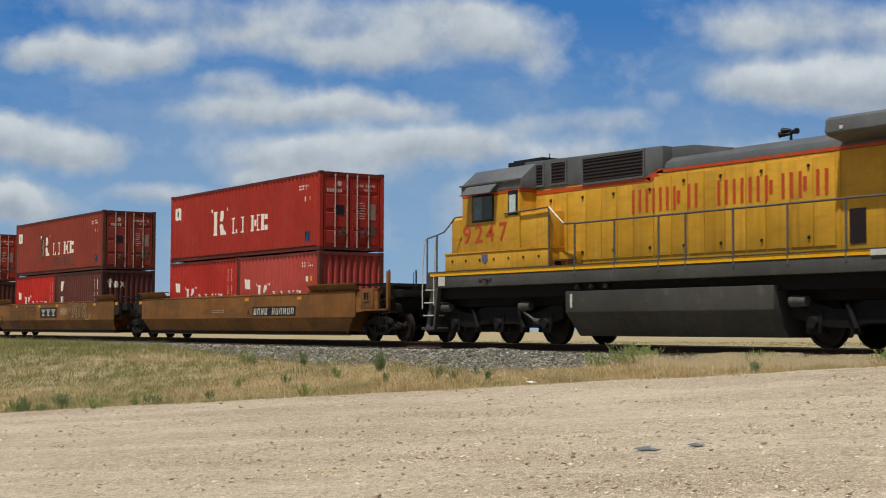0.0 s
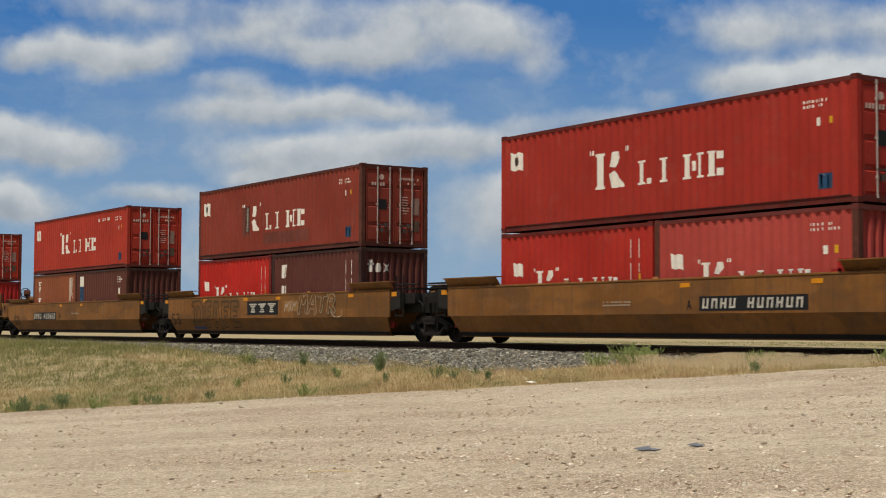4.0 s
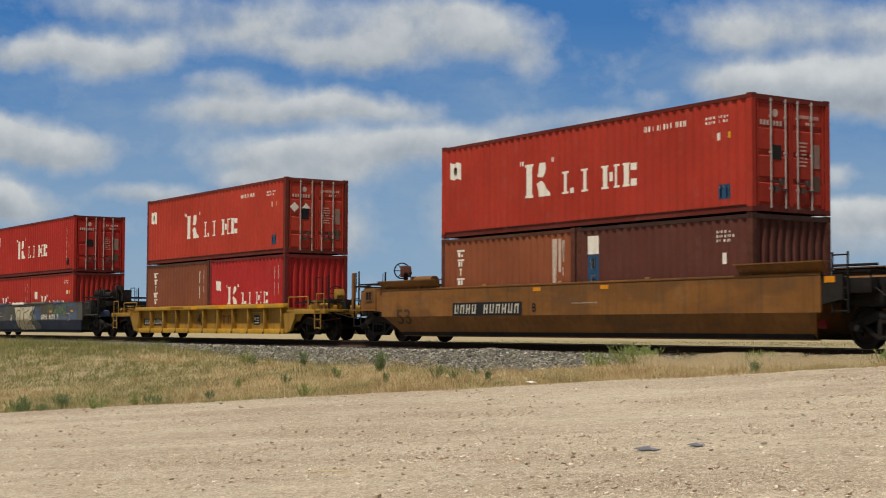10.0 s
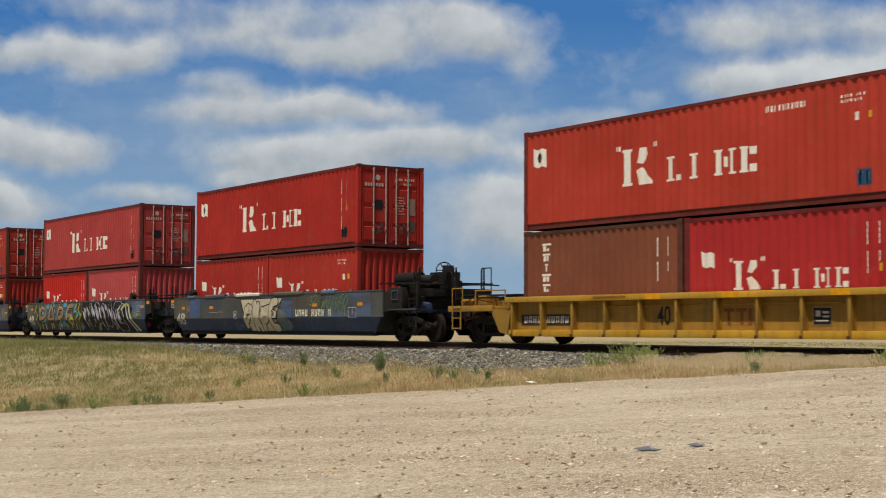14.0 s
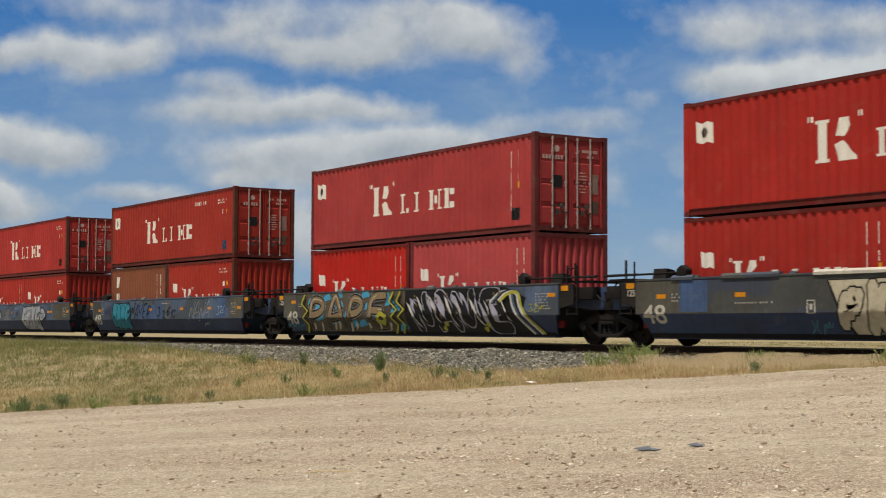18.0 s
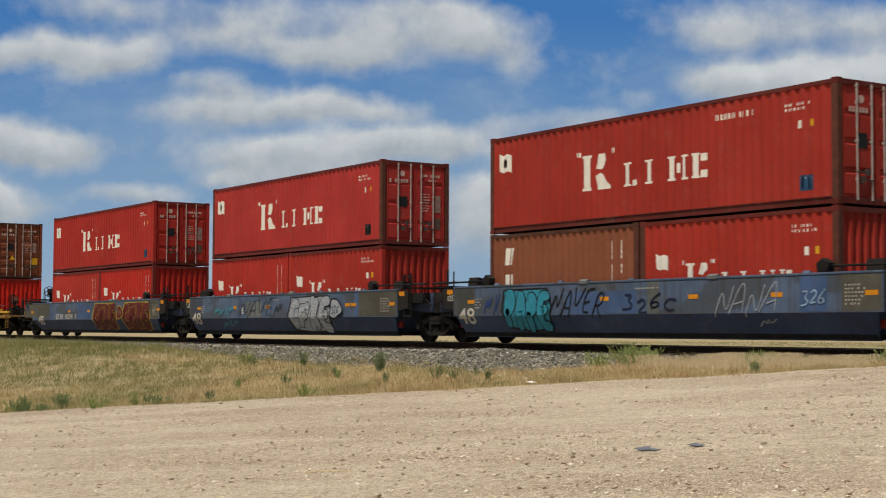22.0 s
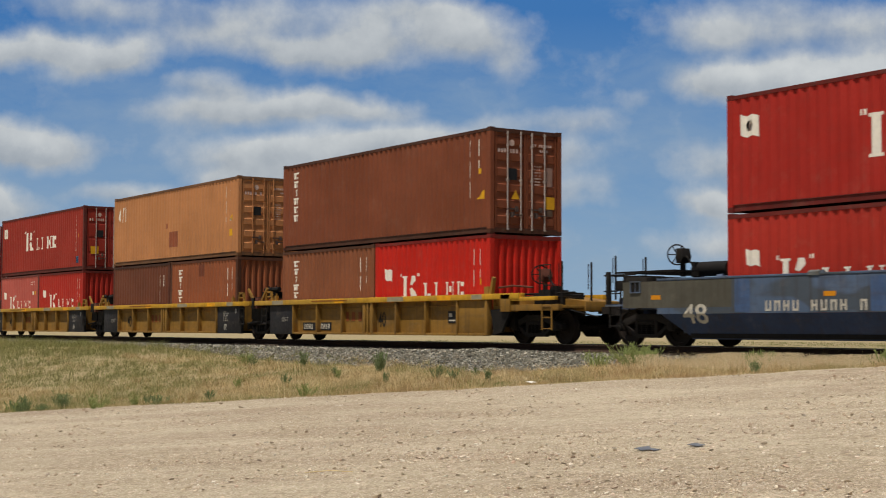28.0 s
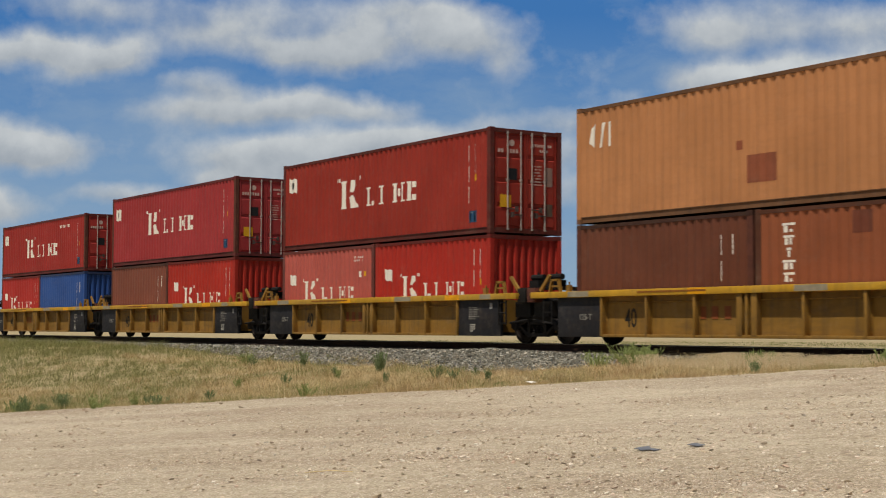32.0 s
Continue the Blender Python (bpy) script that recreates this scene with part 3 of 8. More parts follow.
WHITE = plain("white_marking", (232, 226, 214), 0.6, 0, 0.12, 14)
YELLOW_MARK = plain("yellow_marking", (214, 160, 30), 0.6, 0, 0.12)
BLUE_MARK = plain("blue_marking", (36, 74, 108), 0.6, 0, 0.15)
DARK_MARK = plain("dark_marking", (26, 27, 31), 0.6, 0, 0.2)
STEEL = plain("galvanised_bar", (186, 174, 168), 0.5, 0.15, 0.25)
HANDLE_STEEL = plain("dull_handle", (88, 74, 70), 0.6, 0.2, 0.3)
FADED_WHITE = plain("faded_white_marking", (206, 178, 168), 0.65, 0, 0.3, 18)
RUSTY = plain("rusty_edge", (92, 52, 40), 0.8, 0, 0.35)


def digit_bars(x0, x1, z0, z1, n, skip=(), lean=0.12):
    """A row of n signs that stay unreadable: two thin slanted bars each, some with a cross piece."""
    out, w, h = [], (x1 - x0) / n, z1 - z0
    for i in range(n):
        if i in skip:
            continue
        a, t = x0 + i * w, 0.2 * w
        for b in (a, a + 0.46 * w):
            out.append([(b, z0), (b + t, z0), (b + t + lean * h, z1), (b + lean * h, z1)])
        u = (0.0, 0.78, 0.4)[i % 3] * h
        out.append([(a + t + lean * u, z0 + u), (a + 0.46 * w + lean * u, z0 + u), (a + 0.46 * w + lean * (u + 0.2 * h), z0 + u + 0.2 * h), (a + t + lean * (u + 0.2 * h), z0 + u + 0.2 * h)])
    return out


def code_bars(seed, x, z, rows, w, h=0.06, gap=0.1, bar=0.034):
    r = random.Random(seed)
    out = []
    for i in range(rows):
        k = 0.0
        while k < w * r.uniform(0.55, 1.0):
            out.append(rect(x + k, x + k + bar, z - i * gap - h, z - i * gap))
            k += 0.085 if r.random() > 0.2 else 0.15
    return out


def column_bars(x, z0, z1, w=0.04):
    out, z = [], z1
    k = 0
    while z > z0:
        k += 1
        if k % 5:
            out.append(rect(x, x + w * 0.6, z - 0.1, z))
        z -= 0.115
    return out


def stack_word(x, z0, z1, n):
    """A leasing firm's upright word, as plain small bars one above the other."""
    out, h = [], (z1 - z0) / n
    for i in range(n):
        a, w = z1 - i * h, (0.34, 0.3, 0.16, 0.34, 0.3, 0.32)[i % 6]
        out.append(rect(x + 0.17 - w / 2, x + 0.17 + w / 2, a - h * 0.2, a))
        if w > 0.2:
            out.append(rect(x + 0.17 - w * 0.42, x + 0.17 - w * 0.12, a - h * 0.76, a - h * 0.24))
            out.append(rect(x + 0.17 + w * 0.1, x + 0.17 + w * 0.34, a - h * 0.76, a - h * (0.24 if i % 2 else 0.5)))
        else:
            out.append(rect(x + 0.12, x + 0.22, a - h * 0.76, a - h * 0.24))
    return out


def container(kind, rgb, length, height, x, z, ends="doors", marks=(), group="", seed=0, label="", end_rgb=None, deep=False, plates=""):
    """A shipping container; x, z: the middle of its underside at the start."""
    r = random.Random(seed)
    if rgb[0] > 2.3 * rgb[1]:
        rgb = (rgb[0], rgb[1] * 0.94, rgb[2] * (0.8 if rgb[2] < 0.86 * rgb[1] else 0.95))
    key = (length, height)
    half = length / 2
    body = painted("box_paint_%d_%d_%d" % rgb, rgb, 0.16, 0.14, even=0.5)
    worn = painted("worn_edge_%d_%d_%d" % rgb, tuple(c * 0.62 for c in rgb), 0.6, 0.6)
    front = body if end_rgb is None else painted("box_paint_%d_%d_%d" % end_rgb, end_rgb, 0.4, 0.4)
    ob = thing(kind, label, "shipping container", group)
    inner = half - 0.16
    pts = corrugation(inner)
    z0, z1 = 0.17, height - 0.11

    def side():
        m = Mesh()
        for (xa, ya), (xb, yb) in zip(pts, pts[1:]):
            m.poly([(xa, ya, z0), (xb, yb, z0), (xb, yb, z1), (xa, ya, z1)])
        return m

    sp = shared(("side", key), side)
    part("side_panel", sp, body, ob)
    part("side_panel", sp, body, ob, at=pose(0, 0, 0, 0, 0, 180))
    part("roof", shared(("roof", key), lambda: roof_mesh(half, height)), body, ob)
    part("floor", shared(("floor", key), lambda: Mesh().box(-half + 0.1, half - 0.1, -1.1, 1.1, 0.05, 0.17)), RUSTY, ob)
    for sy in (1, -1):
        turn = pose(0, 0, 0) if sy == 1 else pose(0, 0, 0, 0, 0, 180)
        part("top_rail", shared(("trail", key), lambda: Mesh().box(-half + 0.17, half - 0.17, -CW + 0.004, -CW + 0.07, height - 0.11, height - 0.025)), worn, ob, at=turn)
        part("bottom_rail", shared(("brail", key), lambda: Mesh().along_x([(-CW + 0.03, 0.02), (-CW + 0.075, 0.02), (-CW + 0.075, 0.17), (-CW + 0.01, 0.17), (-CW + 0.01, 0.155), (-CW + 0.03, 0.155)], -half + 0.17, half - 0.17)), worn, ob, at=turn)
    post = shared(("post", height), lambda: Mesh().along_z([(-0.165, -CW + 0.002), (0.0, -CW + 0.002), (0.0, -CW + 0.13), (-0.09, -CW + 0.13), (-0.165, -CW + 0.05)], 0.11, height - 0.11))
    edge = RUSTY if r.random() < 0.25 else body if r.random() < 0.5 else worn
    for sx, turn in ((1, 0), (-1, 180)):
        part("corner_post", post, edge, ob, at=pose(half * sx, 0, 0, 0, 0, turn))
    mirror = shared(("post2", height), lambda: Mesh().along_z([(-0.165, CW - 0.002), (0.0, CW - 0.002), (0.0, CW - 0.13), (-0.09, CW - 0.13), (-0.165, CW - 0.05)], 0.11, height - 0.11))
    for sx, turn in ((1, 0), (-1, 180)):
        part("corner_post", mirror, edge, ob, at=pose(half * sx, 0, 0, 0, 0, turn))
    cast = shared("casting", casting_mesh)
    for sx in (1, -1):
        for sy in (1, -1):
            for zz in (0.0, height - 0.118):
                part("corner_casting", cast, worn, ob, at=Matrix.Translation((sx * (half - 0.085), sy * (CW - 0.078), zz)))
    # ends: the one towards +x has the doors, or both are ribbed sheets
    for sx in (1, -1):
        turn = pose(0, 0, 0) if sx == 1 else pose(0, 0, 0, 0, 0, 180)
        part("end_header", shared(("ehead", key), lambda: Mesh().box(half - 0.1, half - 0.004, -CW + 0.16, CW - 0.16, height - 0.13, height - 0.02)), worn, ob, at=turn)
        part("end_sill", shared(("esill", key), lambda: Mesh().box(half - 0.1, half - 0.004, -CW + 0.16, CW - 0.16, 0.02, 0.15)), worn, ob, at=turn)
        if sx == 1 and ends == "doors":
            doors(ob, front, half, height, seed, deep)
            door_plates(ob, half, height, plates)
        else:
            part("end_wall", shared(("end", key), lambda: end_mesh(half, height)), front if sx == 1 else body, ob, at=turn)
    for name, polys, mat in marks:
        if name == "brand_marking":
            for p in polys:
                part("brand_block", on_side(Mesh(), p, pts), mat, ob)
            continue
        if name == "end_brand_marking":
            for p in polys:
                part("brand_block", on_end(Mesh(), p, half), mat, ob)
            continue
        m = Mesh()
        for p in polys:
            on_side(m, p, pts)
        if m.f:
            mk = part(name, m, mat, ob)
            if len(polys) > 1:
                mk["kind"] = "stuff"
    ob.matrix_basis = pose(x, 0, z)
    MOVERS.append((ob, (x, 0.0, z)))
    return ob


def roof_mesh(half, height):
    m, n = Mesh(), int(half * 2 / 0.5)
    xs = [-half + 0.1 + (2 * half - 0.2) * i / (n * 2) for i in range(n * 2 + 1)]
    for i, (a, b) in enumerate(zip(xs, xs[1:])):
        za, zb = (height - 0.02 if i % 2 else height - 0.035, height - 0.02 if (i + 1) % 2 else height - 0.035)
        m.poly([(a, -CW + 0.06, za), (b, -CW + 0.06, zb), (b, CW - 0.06, zb), (a, CW - 0.06, za)])
    return m


def casting_mesh():
    m = Mesh()
    m.box(-0.085, 0.085, -0.078, 0.078, 0.0, 0.118)
    m.along_z([(0.03 * math.cos(t), -0.079 + 0.0) for t in (0, 1, 2)], 0.0, 0.001)
    m.box(-0.025, 0.025, -0.0815, -0.07, 0.03, 0.09)
    return m


def end_mesh(half, height):
    m = Mesh()
    pts = end_points(half)
    for (xa, ya), (xb, yb) in zip(pts, pts[1:]):
        m.poly([(xa, ya, 0.14), (xb, yb, 0.14), (xb, yb, height - 0.12), (xa, ya, height - 0.12)])
    return m


def doors(ob, body, half, height, seed, deep):
    r = random.Random(seed + 99)
    x0 = half - 0.05
    zs = [0.15 + (height - 0.28) * u for u in (0, 0.24, 0.5, 0.76, 1)]
    if deep:
        zs = [0.15 + (height - 0.28) * i / 6 for i in range(7)]
    for sy in (-1, 1):
        y0, y1 = (-CW + 0.17, -0.012) if sy < 0 else (0.012, CW - 0.17)

        def leaf(y0=y0, y1=y1):
            m = Mesh().box(x0 - 0.05, x0, y0, y1, zs[0], zs[-1])
            return m

        d = part("door", shared(("door", half, height, sy, deep), leaf), body, ob)
        t = 0.05 if not deep else 0.09
        for i, (a, b) in enumerate(zip(zs, zs[1:])):
            part("door_panel", shared(("panel", half, height, sy, deep, i), lambda a=a, b=b, y0=y0, y1=y1: Mesh().hull(
                [(x0 - 0.002, y0 + 0.06, a + t), (x0 - 0.002, y1 - 0.06, a + t), (x0 - 0.002, y1 - 0.06, b - t), (x0 - 0.002, y0 + 0.06, b - t)],
                [(x0 + 0.022, y0 + 0.09, a + t + 0.03), (x0 + 0.022, y1 - 0.09, a + t + 0.03), (x0 + 0.022, y1 - 0.09, b - t - 0.03), (x0 + 0.022, y0 + 0.09, b - t - 0.03)])), body, d)
        for ys in (y0, y1 - 0.05):
            part("door_edge", shared(("dedge", half, height, round(ys, 3)), lambda ys=ys: Mesh().box(x0 - 0.002, x0 + 0.03, ys, ys + 0.05, zs[0], zs[-1])), body, d)
        c = sy * (CW - 0.17) / 2
        for dy in ((-0.12, 0.33) if sy < 0 else (-0.34, 0.1)):
            y = c + dy
            part("locking_bar", shared(("bar", half, height, round(y, 2)), lambda y=y: bar_mesh(x0, y, height)), body if deep == "tan" else STEEL, d, "painted locking bar" if deep == "tan" else "galvanised locking bar")
        for k, (dy, dz) in enumerate(((-0.12, 0.66), (0.33, 0.5)) if sy < 0 else ((-0.34, 0.66), (0.1, 0.5))):
            hx = c + dy
            hd = part("handle", shared(("handle", half, sy, k), lambda hx=hx, dz=dz, k=k: Mesh().box(x0 + 0.06, x0 + 0.085, hx - (0.02 if k == 0 else 0.34), hx + (0.34 if k == 0 else 0.02), dz, dz + 0.035)), HANDLE_STEEL, d, "flat steel door handle")
            part("handle_catch", shared(("catch", half, sy, k), lambda hx=hx, dz=dz, k=k: Mesh().box(x0 + 0.03, x0 + 0.1, hx + (0.26 if k == 0 else -0.34), hx + (0.34 if k == 0 else -0.26), dz - 0.05, dz + 0.09)), HANDLE_STEEL, hd)
        m, ink = Mesh(), random.Random(seed + 7 + sy)

        def line_of(y, z, w, h, p=0.055):
            k = 0.0
            while k < w:
                if ink.random() > 0.14:
                    m.box(x0 + 0.023, x0 + 0.027, y + k, y + k + p * 0.62, z, z + h)
                k += p

        if sy > 0:
            line_of(c - 0.3, height - 0.46, 0.62, 0.075, 0.075)
            line_of(c - 0.05, height - 0.6, 0.3, 0.065, 0.075)
            for i in range(7):
                line_of(c - 0.27, height - 1.02 - i * 0.085, r.uniform(0.2, 0.28), 0.035, 0.04)
        else:
            line_of(c - 0.42, height - 0.68, 0.62, 0.11, 0.1)
            m.rod((x0 + 0.02, c + 0.04, height - 0.4), (x0 + 0.027, c + 0.04, height - 0.4), 0.09, 14)
        part("door_marking", m, FADED_WHITE, d, "white stencilled markings")["kind"] = "stuff"
        if sy < 0:
            part("placard", shared(("plac", half, height), lambda c=c: Mesh().box(x0 + 0.024, x0 + 0.03, c - 0.07, c + 0.22, height - 1.42, height - 1.1)), DARK_MARK, d, "dark square placard")
        else:
            part("data_plate", shared(("dplate", half, height), lambda c=c: Mesh().box(x0 + 0.024, x0 + 0.03, c + 0.17, c + 0.38, height - 1.55, height - 1.02)), plain("grey_plate", (150, 120, 110), 0.5), d, "small grey data plate")
            part("lower_plate", shared(("lplate", half, height), lambda c=c: Mesh().box(x0 + 0.024, x0 + 0.03, c + 0.18, c + 0.38, 0.52, 0.86)), plain("brown_plate", (92, 74, 62), 0.5), d, "small brown data plate")


def door_plates(ob, half, height, plates):
    """Hazard diamonds and yellow squares stuck to some of the doors."""
    x = half - 0.02

    def diamond(y, z, s, mat, label):
        part("hazard_plate", Mesh().hull([(x, y - s, z), (x, y, z - s), (x, y + s, z), (x, y, z + s)], [(x + 0.006, y - s, z), (x + 0.006, y, z - s), (x + 0.006, y + s, z), (x + 0.006, y, z + s)]), mat, ob, label)

    if "hazard" in plates:
        diamond(-0.86, height - 1.02, 0.17, WHITE, "white diamond hazard plate")
        diamond(-0.42, height - 1.04, 0.17, WHITE, "white and black diamond hazard plate")
        part("hazard_plate", Mesh().hull([(x + 0.007, -0.59, height - 1.05), (x + 0.007, -0.42, height - 1.22), (x + 0.007, -0.25, height - 1.05)], [(x + 0.01, -0.59, height - 1.05), (x + 0.01, -0.42, height - 1.22), (x + 0.01, -0.25, height - 1.05)]), DARK_MARK, ob)
    if "yellow" in plates:
        y = 0.62 if "right" in plates else -0.88
        part("yellow_plate", Mesh().box(x, x + 0.006, y, y + 0.36, 0.72, 1.06), YELLOW_MARK, ob, "yellow square plate")
    if "triangle" in plates:
        part("warning_plate", Mesh().hull([(x, -0.5, 0.95), (x, -0.22, 0.95), (x, -0.36, 1.2)], [(x + 0.006, -0.5, 0.95), (x + 0.006, -0.22, 0.95), (x + 0.006, -0.36, 1.2)]), YELLOW_MARK, ob, "yellow triangular plate")


def bar_mesh(x0, y, height):
    m = Mesh().rod((x0 + 0.055, y, 0.1), (x0 + 0.055, y, height - 0.08), 0.019, 8)
    for z in (0.1, 0.5, height * 0.5, height - 0.5, height - 0.16):
        m.box(x0 + 0.01, x0 + 0.074, y - 0.022, y + 0.022, z, z + 0.05)
    return m


def flag(x, z, s=0.5):
    """White house flag with a dark heart, as plain shapes."""
    return [[(x + 0.04 * s, z + 0.1 * s), (x + 0.35 * s, z + 0.0 * s), (x + 0.7 * s, z + 0.06 * s), (x + s, z - 0.04 * s), (x + 0.96 * s, z + 0.78 * s), (x + 0.68 * s, z + 0.86 * s), (x + 0.34 * s, z + 0.8 * s), (x, z + 0.92 * s)]]


def marks_line_40(seed, height, web=False, codes="columns", tag=True, lift=0.0, black=False):
    top = height
    out = [("brand_marking", line_mark(1.0, top - 1.73, -2.2), WHITE), ("flag_marking", flag(-5.72, top - 0.98, 0.58), WHITE),
           ("flag_marking", [[(-5.5, top - 0.84), (-5.36, top - 0.84), (-5.32, top - 0.72), (-5.38, top - 0.6), (-5.5, top - 0.62), (-5.54, top - 0.72)]], plain("pink_marking", (176, 96, 88), 0.6))]
    if web:
        out.append(("address_marking", code_bars(seed, 2.55, top - 0.38, 1, 1.9, 0.13, 0.1, 0.04), WHITE))
    if codes == "columns":
        out.append(("code_marking", column_bars(5.0, top - 2.0, top - 0.42) + column_bars(5.32, top - 1.2, top - 0.42), WHITE))
        out.append(("code_marking", [rect(5.3, 5.42, top - 1.42, top - 1.25)], YELLOW_MARK))
    else:
        out.append(("code_marking", code_bars(seed + 1, 4.65, top - 0.4, 2, 0.85) + [rect(5.0, 5.12, top - 0.95, top - 0.78)], WHITE))
        out.append(("code_marking", [rect(5.35, 5.45, top - 0.93, top - 0.79)], YELLOW_MARK))
    if tag:
        z = 0.31
        out.append(("tag_marking", [rect(5.03, 5.43, z + 0.02, z + 0.34)], BLUE_MARK if not black else DARK_MARK))
        out.append(("tag_marking", [[(a, b) for a, b in rect(5.06, 5.22, z + 0.26, z + 0.31)], rect(5.11, 5.16, z + 0.05, z + 0.27), rect(5.27, 5.31, z + 0.05, z + 0.3), rect(5.36, 5.4, z + 0.05, z + 0.3)],
                    plain("pale_marking", (214, 222, 222), 0.6)))
    return out


def marks_line_20(seed, codes="columns"):
    out = [("brand_marking", line_mark(0.72, 0.92, -1.5), WHITE), ("flag_marking", flag(-2.5, 1.42, 0.42), WHITE)]
    if codes == "columns":
        out.append(("code_marking", column_bars(2.2, 1.1, 2.2) + column_bars(2.5, 1.5, 2.2), WHITE))
        out.append(("code_marking", [rect(2.5, 2.6, 1.22, 1.38)], YELLOW_MARK))
    else:
        out.append(("code_marking", code_bars(seed, 1.75, 2.25, 2, 0.8) + [rect(2.1, 2.2, 1.6, 1.78)], WHITE))
        out.append(("code_marking", [rect(2.4, 2.48, 1.62, 1.78)], YELLOW_MARK))
    return out


def marks_leased_20(seed, rows=6):
    return [("brand_marking", stack_word(-2.25, 0.95, 2.25, 5), WHITE), ("code_marking", column_bars(2.15, 1.1, 2.2) + column_bars(2.5, 1.5, 2.2), WHITE)]


def marks_plain_20(seed):
    return [("code_marking", column_bars(2.05, 0.9, 2.1) + column_bars(2.4, 1.6, 2.1), WHITE)]


def marks_dark_20(seed):
    """Pale square and a blue upright sign, as shapes."""
    return [("sign_marking", [rect(-2.6, -2.2, 1.9, 2.35)], WHITE), ("sign_marking", [rect(-2.6, -2.2, 0.6, 1.88)], BLUE_MARK),
            ("sign_marking", [rect(-2.5, -2.3, 1.55, 1.8), rect(-2.5, -2.42, 1.15, 1.4), rect(-2.38, -2.3, 1.15, 1.4), rect(-2.5, -2.3, 0.75, 1.0)], WHITE),
            ("code_marking", code_bars(seed, 1.9, 2.25, 3, 0.6) + [rect(2.1, 2.2, 1.5, 1.75)], WHITE)]


def marks_tall_20(seed):
    """Large pale upright signs near one end."""
    return [("end_brand_marking", [rect(-0.9, -0.8, 1.82, 2.2), rect(-0.97, -0.73, 2.04, 2.1), [(-0.66, 1.82), (-0.48, 1.82), (-0.44, 1.95), (-0.5, 2.1), (-0.62, 2.1), (-0.68, 1.97)], [(-0.38, 1.82), (-0.27, 1.9), (-0.16, 1.82), (-0.22, 1.97), (-0.16, 2.1), (-0.27, 2.03), (-0.38, 2.1), (-0.33, 1.97)]], WHITE),
            ("sign_marking", [[(-2.4, 1.75), (-2.2, 1.75), (-2.1, 2.2), (-2.3, 2.2)], [(-2.15, 1.75), (-2.05, 1.75), (-1.95, 2.2), (-2.05, 2.2)], rect(-2.35, -2.18, 1.05, 1.5), rect(-2.12, -2.0, 1.05, 1.5)], WHITE),
            ("code_marking", column_bars(2.05, 1.0, 2.2) + column_bars(2.4, 1.4, 2.2), WHITE)]


def marks_leased_40(seed, height):
    return [("brand_marking", stack_word(-5.35, height - 2.0, height - 0.3, 6), WHITE),
            ("code_marking", column_bars(5.1, height - 1.9, height - 0.3) + column_bars(5.5, height - 1.0, height - 0.3), WHITE),
            ("warning_marking", [[(5.42, height - 1.95), (5.78, height - 1.95), (5.78, height - 1.7)], rect(5.5, 5.65, height - 1.25, height - 1.1)], YELLOW_MARK)]


def marks_tan_40(seed, height):
    z = height - 1.05
    return [("brand_marking", [[(-5.6, z + 0.14), (-5.42, z), (-5.36, z + 0.6), (-5.54, z + 0.5)], [(-5.24, z), (-5.12, z), (-5.0, z + 0.6), (-5.12, z + 0.6)], rect(-4.9, -4.78, z, z + 0.6)], WHITE),
            ("patch_marking", [rect(-0.23, 0.66, height - 2.33, height - 1.72), rect(-0.55, -0.33, height - 1.58, height - 1.38)], painted("box_paint_150_82_54", (150, 82, 54))),
            ("code_marking", column_bars(5.0, height - 1.6, height - 0.3) + column_bars(5.35, height - 0.9, height - 0.3) + [[(5.32, height - 1.6), (5.5, height - 1.6), (5.5, height - 1.45)]], WHITE),
            ("warning_marking", [rect(5.3, 5.55, height - 2.15, height - 1.9), [(5.32, height - 1.58), (5.55, height - 1.58), (5.55, height - 1.35)]], YELLOW_MARK)]


L40, L20, HS, HC = 12.192, 6.058, 2.591, 2.896
Z_LOW, Z_TOP = 0.33, 2.943
OFF20 = 3.067


